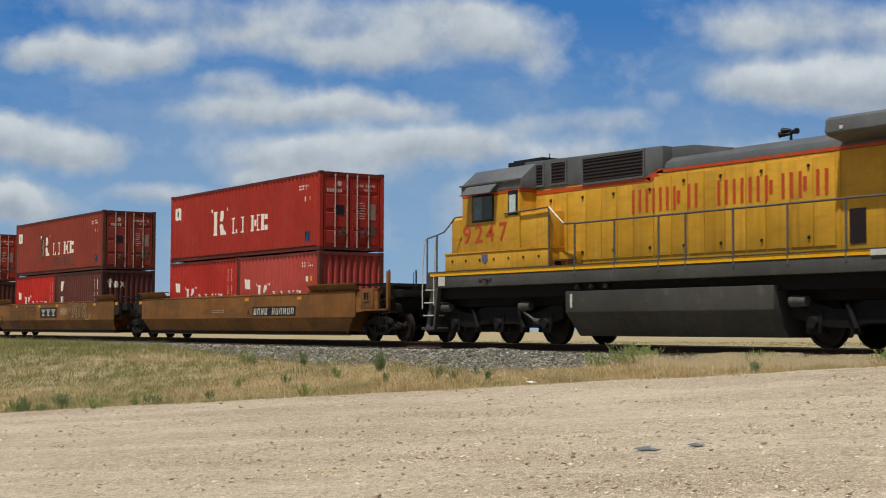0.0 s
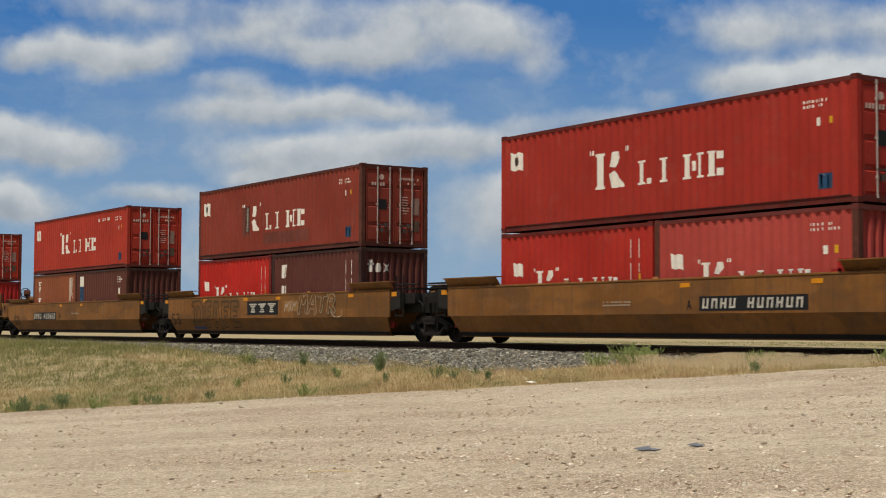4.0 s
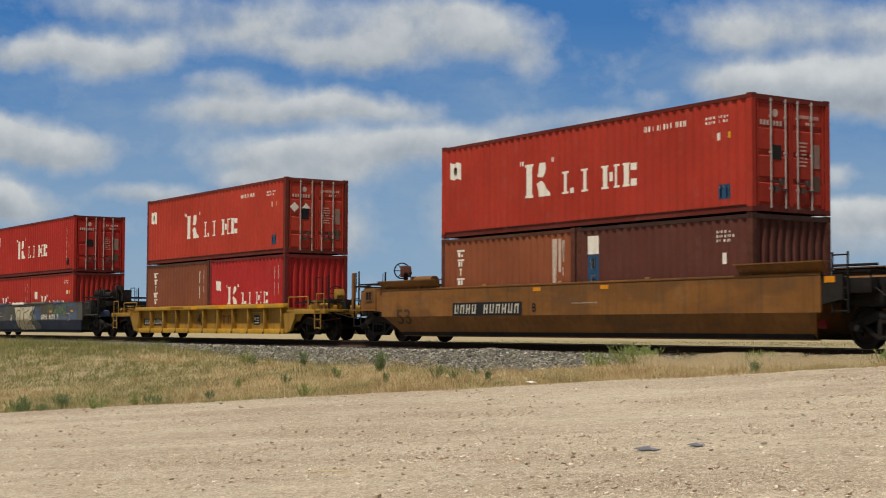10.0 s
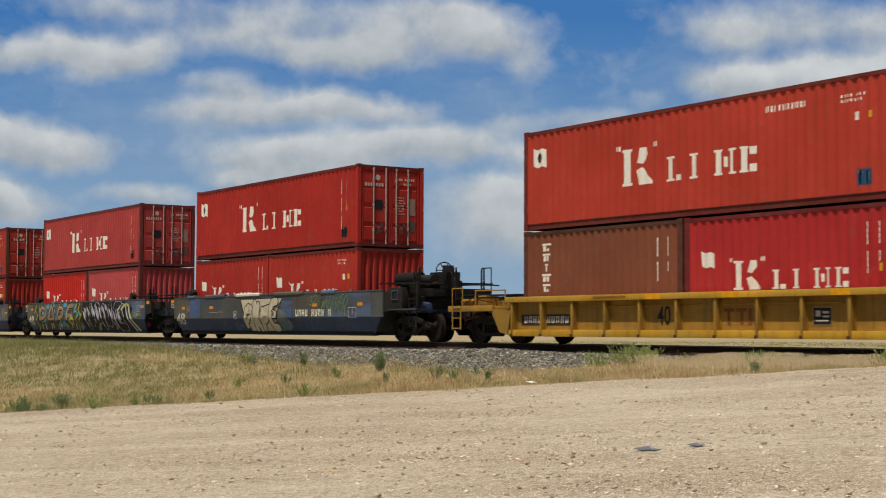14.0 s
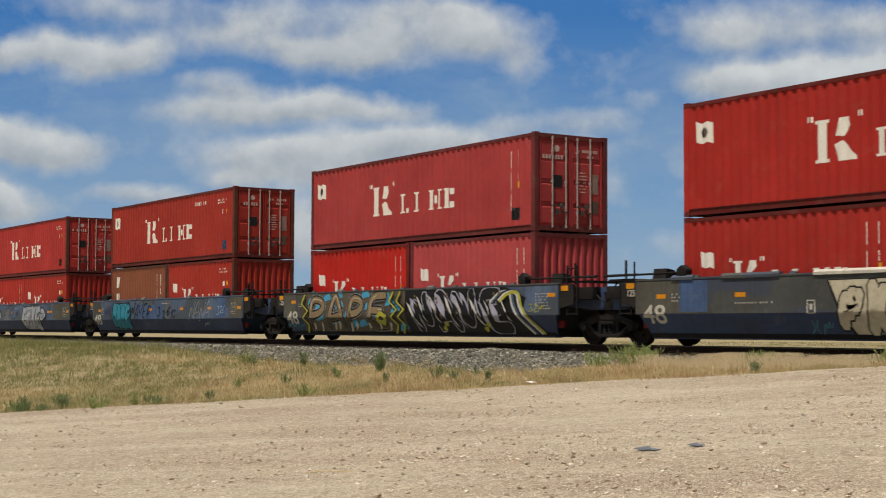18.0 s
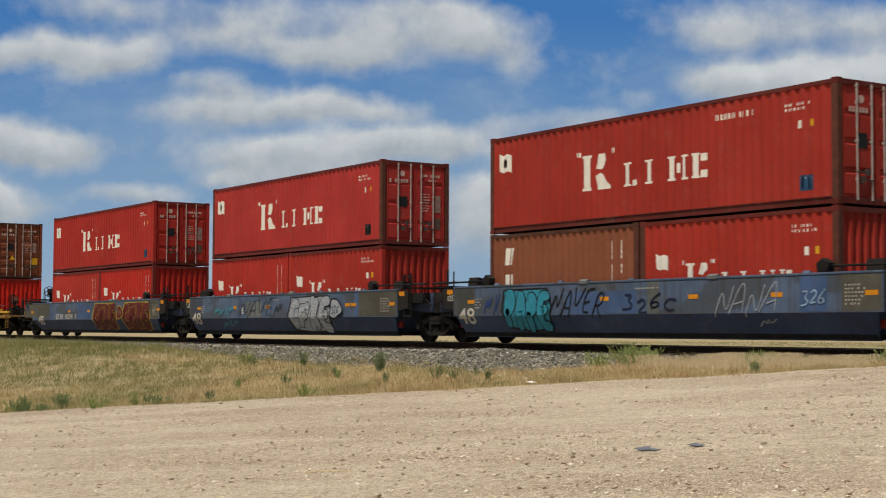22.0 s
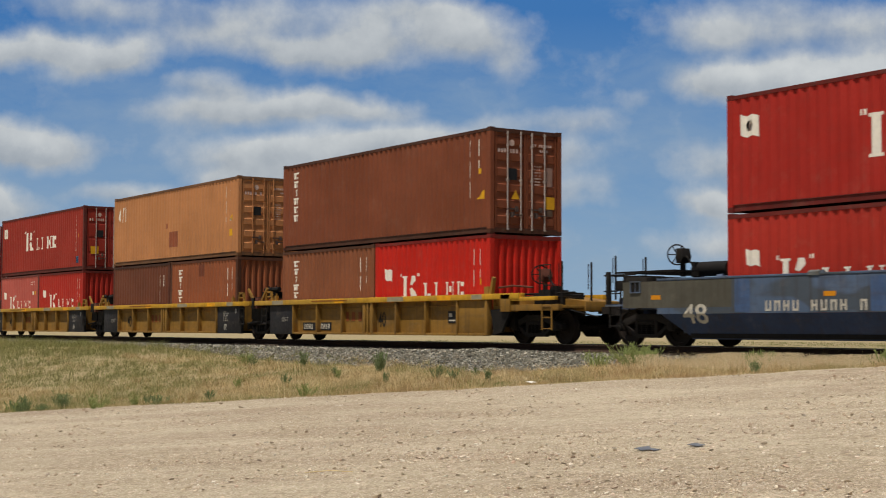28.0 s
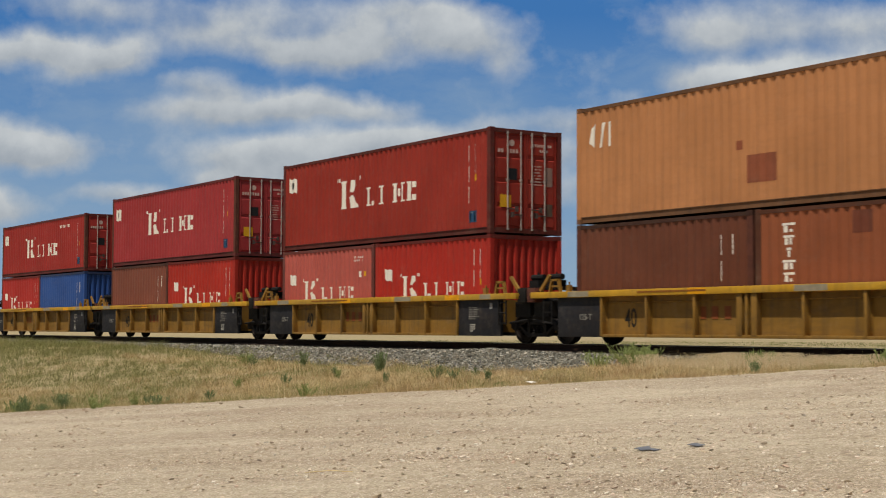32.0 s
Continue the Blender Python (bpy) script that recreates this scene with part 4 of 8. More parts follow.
def stack(x, top, left, right, g, s):
    """Two short containers in the well with a long one locked on top; top/left/right: (colour, marks kind, label)."""
    rgb, kind, lab = top[:3]
    h = HC if len(top) > 3 and "tall" in top[3] else HS
    opt = top[3] if len(top) > 3 else ""
    if kind == "line":
        marks = marks_line_40(s, h, "web" in opt, "codes" if "codes" in opt else "columns", True, 0, "black" in opt)
        if "patch" in opt:
            marks = [("patch_marking", [rect(-2.45, -1.75, h - 1.85, h - 0.85), rect(-0.7, 2.6, 0.35, 0.75)], painted("box_paint_118_58_46", (118, 58, 46)))] + [(n, [[(a, b) for a, b in p] for p in ps], m) for n, ps, m in marks]
    elif kind == "leased":
        marks = marks_leased_40(s, h)
    else:
        marks = marks_tan_40(s, h)
    container("forty_foot_container", rgb, L40, h, x, Z_TOP + (0.05 if h == HC else 0.0), "doors", marks, "long containers on top", s, lab, None, "" if kind == "line" else kind, opt)
    for (rgb, kind, lab, *more), dx, q in ((left, -OFF20, 1), (right, OFF20, 2)):
        mk = {"line": lambda: marks_line_20(s + q), "linec": lambda: marks_line_20(s + q, "codes"), "leased": lambda: marks_leased_20(s + q), "plain": lambda: marks_plain_20(s + q), "dark": lambda: marks_dark_20(s + q), "tall": lambda: marks_tall_20(s + q)}[kind]()
        for spot in more:
            if spot == "touched":
                mk = mk + [("paint_patch", [rect(2.45, 2.85, 0.95, 1.5), rect(2.3, 2.6, 1.15, 1.3)], painted("box_paint_176_30_24", (176, 30, 24)))]
            elif spot == "smeared":
                mk = mk + [("paint_smear", [[(2.12, 1.2), (2.22, 1.2), (2.3, 2.35), (2.1, 2.35)], rect(2.36, 2.44, 1.5, 2.35), [(2.5, 1.75), (2.58, 1.75), (2.62, 2.3), (2.46, 2.3)]], plain("chalky_smear", (196, 176, 160), 0.8))]
            elif spot == "square":
                mk = mk + [("paint_patch", [rect(-0.35, 0.15, 1.95, 2.4)], painted("box_paint_118_62_42", (118, 62, 42)))]
        container("twenty_foot_container", rgb, L20, HS, x + dx, Z_LOW + (0.05 if h == HC else 0.0), "ribbed", mk, "short containers in the wells", s + 10 * q, lab)

# ---------------------------------------------------------------- running gear
CAST = painted("cast_iron", (30, 25, 22), 0.3, 0.6, 0.75, streak=False, even=0.8)
GREASY = painted("greasy_black", (20, 17, 15), 0.3, 0.6, 0.7, streak=False, even=1.0)
WHEEL_STEEL = plain("wheel_steel", (36, 27, 22), 0.65, 0.3, 0.4)
CHARCOAL_END = plain("sooty_end_panel", (36, 32, 29), 0.8, 0, 0.5)
ORANGE_REFLECT = plain("amber_reflector", (214, 138, 22), 0.45, 0, 0.12)
RED_PART = plain("red_part", (128, 30, 24), 0.6, 0, 0.4)


def wheel_mesh(r):
    m = Mesh().rod((0, -1.02, 0), (0, 1.02, 0), 0.075, 10)
    for s in (-1, 1):
        prof = [(0.0, 0.10), (0.10, 0.10), (0.115, 0.05), (r * 0.45, 0.01), (r - 0.09, 0.03), (r - 0.08, 0.065), (r - 0.004, 0.06), (r, -0.045), (r + 0.026, -0.06), (r + 0.02, -0.085), (r - 0.08, -0.085), (r * 0.5, -0.04), (0.12, -0.08), (0.0, -0.08)]
        m.lathe([(a, b * s) for a, b in prof], (0, s * 0.765, 0), 28)
        for k in range(4):
            t = k * math.pi / 2
            m.rod((0.2 * math.cos(t), s * 0.79, 0.2 * math.sin(t)), (0.2 * math.cos(t), s * 0.835, 0.2 * math.sin(t)), 0.03, 6)
    return m


def wheelset(parent, x, r, px):
    ob = part("wheelset", shared(("wheelset", r), lambda: wheel_mesh(r)), WHEEL_STEEL, parent, "steel wheels on an axle", pose(x, 0, r))
    WHEELS.append((ob, x, r))
    return ob


def frame_mesh():
    """Cast side frame of a freight truck, with its spring window."""
    m = Mesh()
    for y0, y1 in ((-1.09, -0.93),):
        m.along_y([(-1.12, 0.52), (-0.8, 0.62), (-0.36, 0.76), (0.36, 0.76), (0.8, 0.62), (1.12, 0.52), (1.12, 0.4), (0.78, 0.45), (0.34, 0.6), (-0.34, 0.6), (-0.78, 0.45), (-1.12, 0.4)], y0, y1)
        m.along_y([(-0.78, 0.46), (-0.4, 0.19), (0.4, 0.19), (0.78, 0.46), (0.64, 0.46), (0.36, 0.28), (-0.36, 0.28), (-0.64, 0.46)], y0, y1)
        for s in (-1, 1):
            m.box(s * 0.34 - 0.055, s * 0.34 + 0.055, y0, y1, 0.26, 0.64)
            m.box(s * 0.89 - 0.13, s * 0.89 + 0.13, y0 - 0.02, y1 + 0.02, 0.36, 0.56)
            m.rod((s * 0.89, y0 - 0.06, 0.44), (s * 0.89, y1, 0.44), 0.095, 12)
        m.box(-0.3, 0.3, y0 + 0.01, y1 - 0.01, 0.5, 0.6)
        m.box(-0.26, 0.26, y0 - 0.02, y0 + 0.02, 0.52, 0.58)
    return m


def springs_mesh():
    m = Mesh()
    for x in (-0.18, 0.0, 0.18):
        for k in range(5):
            m.ring((x, -1.0, 0.3 + 0.045 * k), (0.15, 0, 1), 0.065, 0.016, 12, 5)
    return m


def truck(parent, x, px, paint=None):
    mat = paint or CAST
    t = part("truck", shared("bolster", lambda: Mesh().box(-0.16, 0.16, -1.0, 1.0, 0.5, 0.72).rod((0, 0, 0.7), (0, 0, 0.86), 0.2, 14).box(-0.62, 0.62, -0.12, 0.12, 0.44, 0.54)), CAST, parent, "two-axle cast steel truck", pose(x, 0, 0))
    for a in (0, 180):
        part("side_frame", shared("side_frame", frame_mesh, 0.012), mat, t, at=pose(0, 0, 0, 0, 0, a))
        part("spring_group", shared("springs", springs_mesh), GREASY, t, at=pose(0, 0, 0, 0, 0, a))
    part("brake_beam", shared("brakebeam", lambda: Mesh().box(-0.36, -0.3, -0.85, 0.85, 0.36, 0.44).box(0.3, 0.36, -0.85, 0.85, 0.36, 0.44)), GREASY, t)
    for dx in (-0.89, 0.89):
        wheelset(parent, x + dx, 0.44, px)


def coupler(parent, x, sx, z=0.87):
    m = Mesh().box(-0.35, 0.3, -0.08, 0.08, -0.09, 0.09)
    m.along_z([(0.28, -0.13), (0.44, -0.16), (0.55, -0.1), (0.5, -0.02), (0.42, 0.0), (0.46, 0.14), (0.36, 0.17), (0.28, 0.13)], -0.14, 0.14)
    part("coupler", m, CAST, parent, "knuckle coupler", pose(x, 0, z, 0, 0, 0 if sx > 0 else 180))
    hose = [(0.05, 0.35 * sx, -0.02), (0.25, 0.36 * sx, -0.18), (0.42, 0.3 * sx, -0.32), (0.58, 0.2 * sx, -0.3)]
    part("air_hose", Mesh().pipe(hose, 0.024), GREASY, parent, "black rubber air hose", pose(x, 0, z, 0, 0, 0 if sx > 0 else 180))


def brake_stand(parent, x, y, z, mat):
    """Hand brake: post, gear case and spoked wheel that faces the end."""
    m = Mesh().box(x - 0.05, x + 0.05, y - 0.05, y + 0.05, z, z + 0.4)
    m.along_y([(x - 0.1, z + 0.32), (x + 0.08, z + 0.32), (x + 0.14, z + 0.45), (x + 0.08, z + 0.66), (x - 0.1, z + 0.66)], y - 0.14, y + 0.14)
    st = part("hand_brake", m.data("hand_brake", 0.015), mat, parent, "hand brake gear case")
    c = Vector((x - 0.18, y - 0.02, z + 0.52))
    w = Mesh().ring(c, (1, -0.4, 0), 0.235, 0.018, 24, 6).rod(c, c + Vector((0.12, 0.05, 0)), 0.04, 8)
    for k in range(6):
        t = 2 * math.pi * k / 6
        d = (Vector((0.4, 1, 0)).normalized() * math.cos(t) + Vector((0, 0, 1)) * math.sin(t))
        w.rod(c, c + d * 0.23, 0.013, 5)
    part("brake_wheel", w, GREASY, st, "spoked brake wheel")
    part("bell_crank", Mesh().rod((x + 0.1, y, z + 0.5), (x + 0.45, y, z + 0.12), 0.02, 6).box(x + 0.35, x + 0.6, y - 0.08, y + 0.08, z, z + 0.2), GREASY, st)


def ladder(parent, x0, x1, y, z0, z1, n, mat):
    ld = part("ladder", Mesh().rod((x0, y, z0), (x0, y, z1), 0.022, 6), mat, parent, "steel end ladder")
    part("stile", Mesh().rod((x1, y, z0), (x1, y, z1), 0.022, 6), mat, ld)
    rung = Mesh().rod((x0, y, 0), (x1, y, 0), 0.016, 6).data("rung")
    for i in range(n):
        part("rung", rung, mat, ld, at=pose(0, 0, z0 + 0.04 + (z1 - z0 - 0.1) * i / max(1, n - 1)))


def grab(parent, pts, mat, r=0.016):
    part("grab_iron", Mesh().pipe(pts, r, 6), mat, parent)


def grating(parent, x0, x1, y0, y1, z, mat):
    m = Mesh()
    n = max(2, int((x1 - x0) / 0.09))
    for i in range(n + 1):
        x = x0 + (x1 - x0) * i / n
        m.box(x - 0.012, x + 0.012, y0, y1, z, z + 0.03)
    m.box(x0, x1, y0, y0 + 0.03, z - 0.01, z + 0.035).box(x0, x1, y1 - 0.03, y1, z - 0.01, z + 0.035)
    part("walkway_grating", m, mat, parent, "open steel walkway")


# ---------------------------------------------------------------- well cars with smooth sides
CREASE, WELL_TOP, WELL_BOTTOM = 0.74, 1.50, 0.22
SIDE_Y, FOOT_Y = -1.5, -1.25


def side_y(z):
    """Outer face of the well's side at height z."""
    return SIDE_Y if z >= CREASE else FOOT_Y + (SIDE_Y - FOOT_Y) * (z - WELL_BOTTOM) / (CREASE - WELL_BOTTOM)


def on_well(m, poly, lift=0.004):
    """Lays an outline (x, z) on the creased side."""
    for keep in (False, True):
        q = clip(list(poly), 1, CREASE, keep)
        if len(q) >= 3 and max(p[1] for p in q) - min(p[1] for p in q) > 1e-4:
            m.poly([(x, side_y(z) - lift, z) for x, z in q])
    return m


def sheet_between(outer, yo, inner_shift):
    """A plate: outline (x, z) with its own y at each point, and thickness."""
    return Mesh().hull([(x, yo(z), z) for x, z in outer], [(x, yo(z) + inner_shift, z) for x, z in outer])


def creased(me, x, z):
    """Characters folded over the crease of the side."""
    me.transform(Matrix.Translation((x, 0, z)))
    bm = bmesh.new()
    bm.from_mesh(me)
    bmesh.ops.bisect_plane(bm, geom=bm.verts[:] + bm.edges[:] + bm.faces[:], plane_co=(0, 0, CREASE), plane_no=(0, 0, 1))
    for v in bm.verts:
        v.co.y += side_y(v.co.z) - 0.006
    bm.to_mesh(me)
    bm.free()
    return me


def smooth_well(x, left, right, half, paint, dark, group, label, plates, size_text=None, size_mat=None, gusset=None):
    """A well unit with flat plated sides. left/right: 'set' or 'joint'; half: half the unit's pitch."""
    ob = thing("well_car", label, "freight car", group)
    xl = -(half - 1.5) if left == "joint" else -(half - 0.85)
    xr = (half - 1.5) if right == "joint" else (half - 0.85)
    bl = -(half - 1.85) if left == "joint" else -(half - 1.75)
    br = (half - 1.85) if right == "joint" else (half - 1.75)
    for a in (1, -1):
        flip = Matrix.Identity(4) if a == 1 else Matrix.Diagonal((1, -1, 1, 1))
        up = sheet_between([(xl, CREASE), (xr, CREASE), (xr, WELL_TOP), (xl, WELL_TOP)], side_y, 0.05).data("side")
        lo = sheet_between([(bl, WELL_BOTTOM), (br, WELL_BOTTOM), (xr - 0.12, CREASE - 0.003), (xl + 0.12, CREASE - 0.003)], side_y, 0.05).data("side")
        for me in (up, lo):
            me.transform(flip)
            if a == -1:
                me.flip_normals()
        part("side_plate", up, paint, ob)
        part("lower_side_plate", lo, paint if dark is None else dark, ob)
        y = SIDE_Y * a
        part("top_chord", Mesh().box(xl, xr, min((1.512 * -1) * a, -1.4 * a), max(-1.512 * a, -1.4 * a), WELL_TOP + 0.002, WELL_TOP + 0.05).data("chord", 0.008), paint, ob)
        part("bottom_chord", Mesh().box(bl, br, min(FOOT_Y * a, (FOOT_Y + 0.14) * a), max(FOOT_Y * a, (FOOT_Y + 0.14) * a), WELL_BOTTOM - 0.05, WELL_BOTTOM - 0.002), paint if dark is None else dark, ob)
        # flared guide plates that lead a container into the well
        for s, e in ((1, xr), (-1, xl)):
            kind = right if s > 0 else left
            x0, x1 = (e - s * (2.35 if kind == "joint" else 3.0), e + s * 0.1)
            x0, x1 = min(x0, x1), max(x0, x1)
            g = Mesh().hull([(x0, (SIDE_Y + 0.1) * a, WELL_TOP + 0.05), (x1, (SIDE_Y + 0.1) * a, WELL_TOP + 0.05), (x1, (SIDE_Y - 0.06) * a, 1.76), (x0, (SIDE_Y - 0.06) * a, 1.76)],
                            [(x0, (SIDE_Y + 0.13) * a, WELL_TOP + 0.05), (x1, (SIDE_Y + 0.13) * a, WELL_TOP + 0.05), (x1, (SIDE_Y - 0.03) * a, 1.76), (x0, (SIDE_Y - 0.03) * a, 1.76)])
            if gusset:
                gp = part("guide_plate", g, gusset, ob)
                part("lip", Mesh().box(x0 - 0.03, x1 + 0.03, min((SIDE_Y - 0.1) * a, (SIDE_Y + 0.16) * a), max((SIDE_Y - 0.1) * a, (SIDE_Y + 0.16) * a), 1.762, 1.79), gusset, gp, "turned-over top edge")
        for k in range(5):
            gx = xl + 2.0 + (xr - xl - 4.0) * k / 4
            part("container_guide", shared(("cguide", a), lambda a=a, y=y: Mesh().along_x([(y + 0.02 * a, WELL_TOP + 0.05), (y + 0.12 * a, WELL_TOP + 0.05), (y + 0.05 * a, WELL_TOP + 0.1)], -0.09, 0.09)), paint, ob, at=pose(gx, 0, 0))
    part("floor", Mesh().box(bl, br, -1.3, 1.3, 0.2, 0.3), GREASY, ob)
    for e, kind, s in ((xl, left, -1), (xr, right, 1)):
        part("bulkhead", Mesh().hull([(e - s * 0.75, -1.3, 0.3), (e - s * 0.75, 1.3, 0.3), (e - s * 0.69, 1.3, 0.3), (e - s * 0.69, -1.3, 0.3)], [(e - s * 0.3, -1.3, 1.45), (e - s * 0.3, 1.3, 1.45), (e - s * 0.24, 1.3, 1.45), (e - s * 0.24, -1.3, 1.45)]), paint, ob)
        tip = half - 0.22 if kind == "joint" else half + 0.95
        part("end_frame", Mesh().along_y([(e - s * 0.3, 1.42), (e - s * 0.3, 0.98), (s * (half - 0.55), 0.86), (s * tip, 0.86), (s * tip, 1.12), (s * (half - 0.3), 1.42)], -1.12, 1.12).data("end", 0.02), dark or GREASY, ob)
        part("end_sill", Mesh().box(min(e, s * (half - 0.3)), max(e, s * (half - 0.3)), -1.38, 1.38, 1.12, 1.42).data("sill", 0.015), paint if kind == "set" else GREASY, ob)
        grating(ob, min(s * (half - 1.3), s * (tip - 0.15)), max(s * (half - 1.3), s * (tip - 0.15)), -1.35, 1.35, 1.72 if kind == "set" else 1.55, GREASY)
        if kind == "set":
            reach = half + 0.45 if gusset else half - 0.15
            part("end_side_panel", Mesh().along_y([(e, 0.88), (s * reach, 0.98), (s * reach, 1.5), (e, 1.5)], -1.46, -1.38), paint if gusset else CHARCOAL_END, ob)
            part("end_platform", Mesh().box(min(s * (half - 0.2), s * (half + 1.2)), max(s * (half - 0.2), s * (half + 1.2)), -1.02, 1.02, 1.32, 1.56).box(min(s * (half + 0.1), s * (half + 0.7)), max(s * (half + 0.1), s * (half + 0.7)), -1.2, -0.4, 1.1, 1.66).data("platform", 0.02), GREASY, ob)
            part("platform_rail", Mesh().pipe([(s * (half + 0.05), -1.36, 1.68), (s * (half + 1.2), -1.36, 1.68), (s * (half + 1.2), 1.3, 1.68)], 0.02, 6).rod((s * (half + 0.7), -1.36, 1.3), (s * (half + 1.2), -1.36, 1.3), 0.018, 6), GREASY, ob)
            part("rigging_rod", Mesh().pipe([(s * (half - 0.4), -1.3, 0.95), (s * (half + 0.3), -1.28, 0.82), (s * (half + 1.1), -1.2, 0.9)], 0.016, 5).rod((s * (half + 0.35), -1.3, 0.8), (s * (half + 0.35), -1.3, 1.2), 0.018, 5), CAST, ob)
            part("striker", Mesh().box(min(s * (half + 0.4), s * (half + 1.0)), max(s * (half + 0.4), s * (half + 1.0)), -0.3, 0.3, 0.7, 1.1).data("striker", 0.02), dark or CAST, ob)
            coupler(ob, s * (half + 1.15), s)
            bx = s * (half - 0.12)
            part("end_box", Mesh().box(bx - 0.36, bx + 0.36, -1.5, -1.1, 0.98, 1.6).data("box", 0.02), paint if gusset else CHARCOAL_END, ob)
            part("end_box_opening", Mesh().box(bx - 0.16, bx + 0.14, -1.512, -1.5, 1.26, 1.48), GREASY, ob)
            part("opening_frame", Mesh().box(bx - 0.19, bx + 0.17, -1.53, -1.5, 1.48, 1.51).box(bx - 0.19, bx + 0.17, -1.53, -1.5, 1.23, 1.26).box(bx - 0.19, bx - 0.16, -1.53, -1.5, 1.26, 1.48).box(bx + 0.14, bx + 0.17, -1.53, -1.5, 1.26, 1.48).box(bx - 0.02, bx, -1.52, -1.512, 1.26, 1.48), paint, ob)
            part("box_ledge", Mesh().box(min(bx - 0.38, s * (half + 1.0)), max(bx + 0.38, s * (half + 1.0)), -1.5, -1.34, 0.93, 0.975), paint, ob)
            part("end_post", Mesh().box(s * (half + 0.98) - 0.05, s * (half + 0.98) + 0.05, -1.46, -1.36, 0.98, 2.1 if gusset else 1.76).data("post", 0.01), paint if gusset else GREASY, ob)
            part("brake_rigging", Mesh().pipe([(s * (half - 0.5), -1.1, 1.5), (s * (half + 0.2), -1.0, 1.55), (s * (half + 0.8), -0.8, 1.35)], 0.03, 6).rod((s * (half - 0.2), -0.9, 1.2), (s * (half + 0.9), -0.9, 1.2), 0.05, 8).box(min(s * (half + 0.2), s * (half + 0.75)), max(s * (half + 0.2), s * (half + 0.75)), -1.0, -0.5, 1.22, 1.5), GREASY, ob)
            part("draft_gear", Mesh().box(min(s * (half - 0.6), s * (half + 1.0)), max(s * (half - 0.6), s * (half + 1.0)), -0.9, 0.9, 0.95, 1.3).data("draft", 0.02), GREASY, ob)
            for yy in (-1.42, 1.42):
                ladder(ob, s * (half + 0.72) - 0.2, s * (half + 0.72) + 0.2, yy, 0.42, 1.3, 4, GREASY)
            for yy in (-1.3, -0.35):
                part("stanchion", Mesh().rod((s * (half + 0.85), yy, 1.1), (s * (half + 0.85), yy, 2.15), 0.026, 7).rod((s * (half + 0.85), yy - 0.09, 1.5), (s * (half + 0.85), yy - 0.09, 2.1), 0.012, 5), GREASY, ob)
            if s > 0 and not gusset:
                part("air_reservoir", Mesh().rod((half - 1.35, -0.6, 1.88), (half - 0.15, -0.6, 1.88), 0.2, 16).rod((half - 0.15, -0.6, 1.88), (half - 0.08, -0.6, 1.88), 0.14, 14).box(half - 1.1, half - 1.0, -0.75, -0.45, 1.55, 1.75).box(half - 0.5, half - 0.4, -0.75, -0.45, 1.55, 1.75), GREASY, ob, "brake reservoir on the end platform")
                part("brake_cylinder", Mesh().rod((half + 0.1, -0.7, 1.82), (half + 0.75, -0.7, 1.82), 0.15, 14).box(half + 0.2, half + 0.9, -0.5, 0.1, 1.56, 2.05).rod((half - 0.05, -0.9, 1.5), (half - 0.05, -0.9, 2.05), 0.03, 6).rod((half + 0.35, -1.0, 1.5), (half + 0.3, -0.9, 2.2), 0.03, 6).rod((half + 0.5, -0.95, 1.6), (half + 1.1, -0.8, 1.72), 0.05, 8), CAST, ob)
                brake_stand(ob, half + 1.35, -0.62, 1.56, GREASY)
            if s < 0:
                brake_stand(ob, s * (half - 0.75), -0.6, 1.62, RUSTY if gusset else GREASY)
                part("air_reservoir", Mesh().rod((s * (half - 1.25), -0.5, 1.78), (s * (half - 2.2), -0.5, 1.78), 0.17, 14).box(min(s * (half - 1.1), s * (half - 1.2)), max(s * (half - 1.1), s * (half - 1.2)), -0.66, -0.34, 1.6, 1.95), paint if gusset else GREASY, ob, "brake reservoir on the end platform")
        else:
            for yy in (-1.42,):
                lx = s * (half - 1.05)
                ladder(ob, lx - 0.2, lx + 0.2, yy, 0.72, 1.95 if s > 0 else 1.5, 6, GREASY)
            part("pivot", Mesh().rod((s * (half - 0.1), 0, 0.78), (s * (half - 0.1), 0, 1.22), 0.34, 16), GREASY, ob)
            part("cross_pipe", Mesh().rod((s * (half - 1.35), -1.3, 1.68), (s * (half - 0.2), -1.3, 1.68), 0.028, 7).pipe([(s * (half - 0.5), -1.2, 1.55), (s * (half - 0.35), -1.25, 1.25), (s * (half - 0.1), -1.2, 1.05)], 0.02, 6), GREASY, ob)
            part("end_panel", Mesh().along_y([(e - s * 0.02, 0.9), (s * (half - 0.95), 1.0), (s * (half - 0.95), 1.5), (e - s * 0.02, 1.5)], -1.47, -1.4), CHARCOAL_END, ob)
            part("reflector", Mesh().box(min(e + s * 0.08, e + s * 0.36), max(e + s * 0.08, e + s * 0.36), -1.478, -1.471, 1.34, 1.47), ORANGE_REFLECT, ob)
            part("connector", Mesh().box(min(s * (half - 1.35), s * (half - 0.02)), max(s * (half - 1.35), s * (half - 0.02)), -1.05, 1.05, 0.85, 1.3), GREASY, ob)
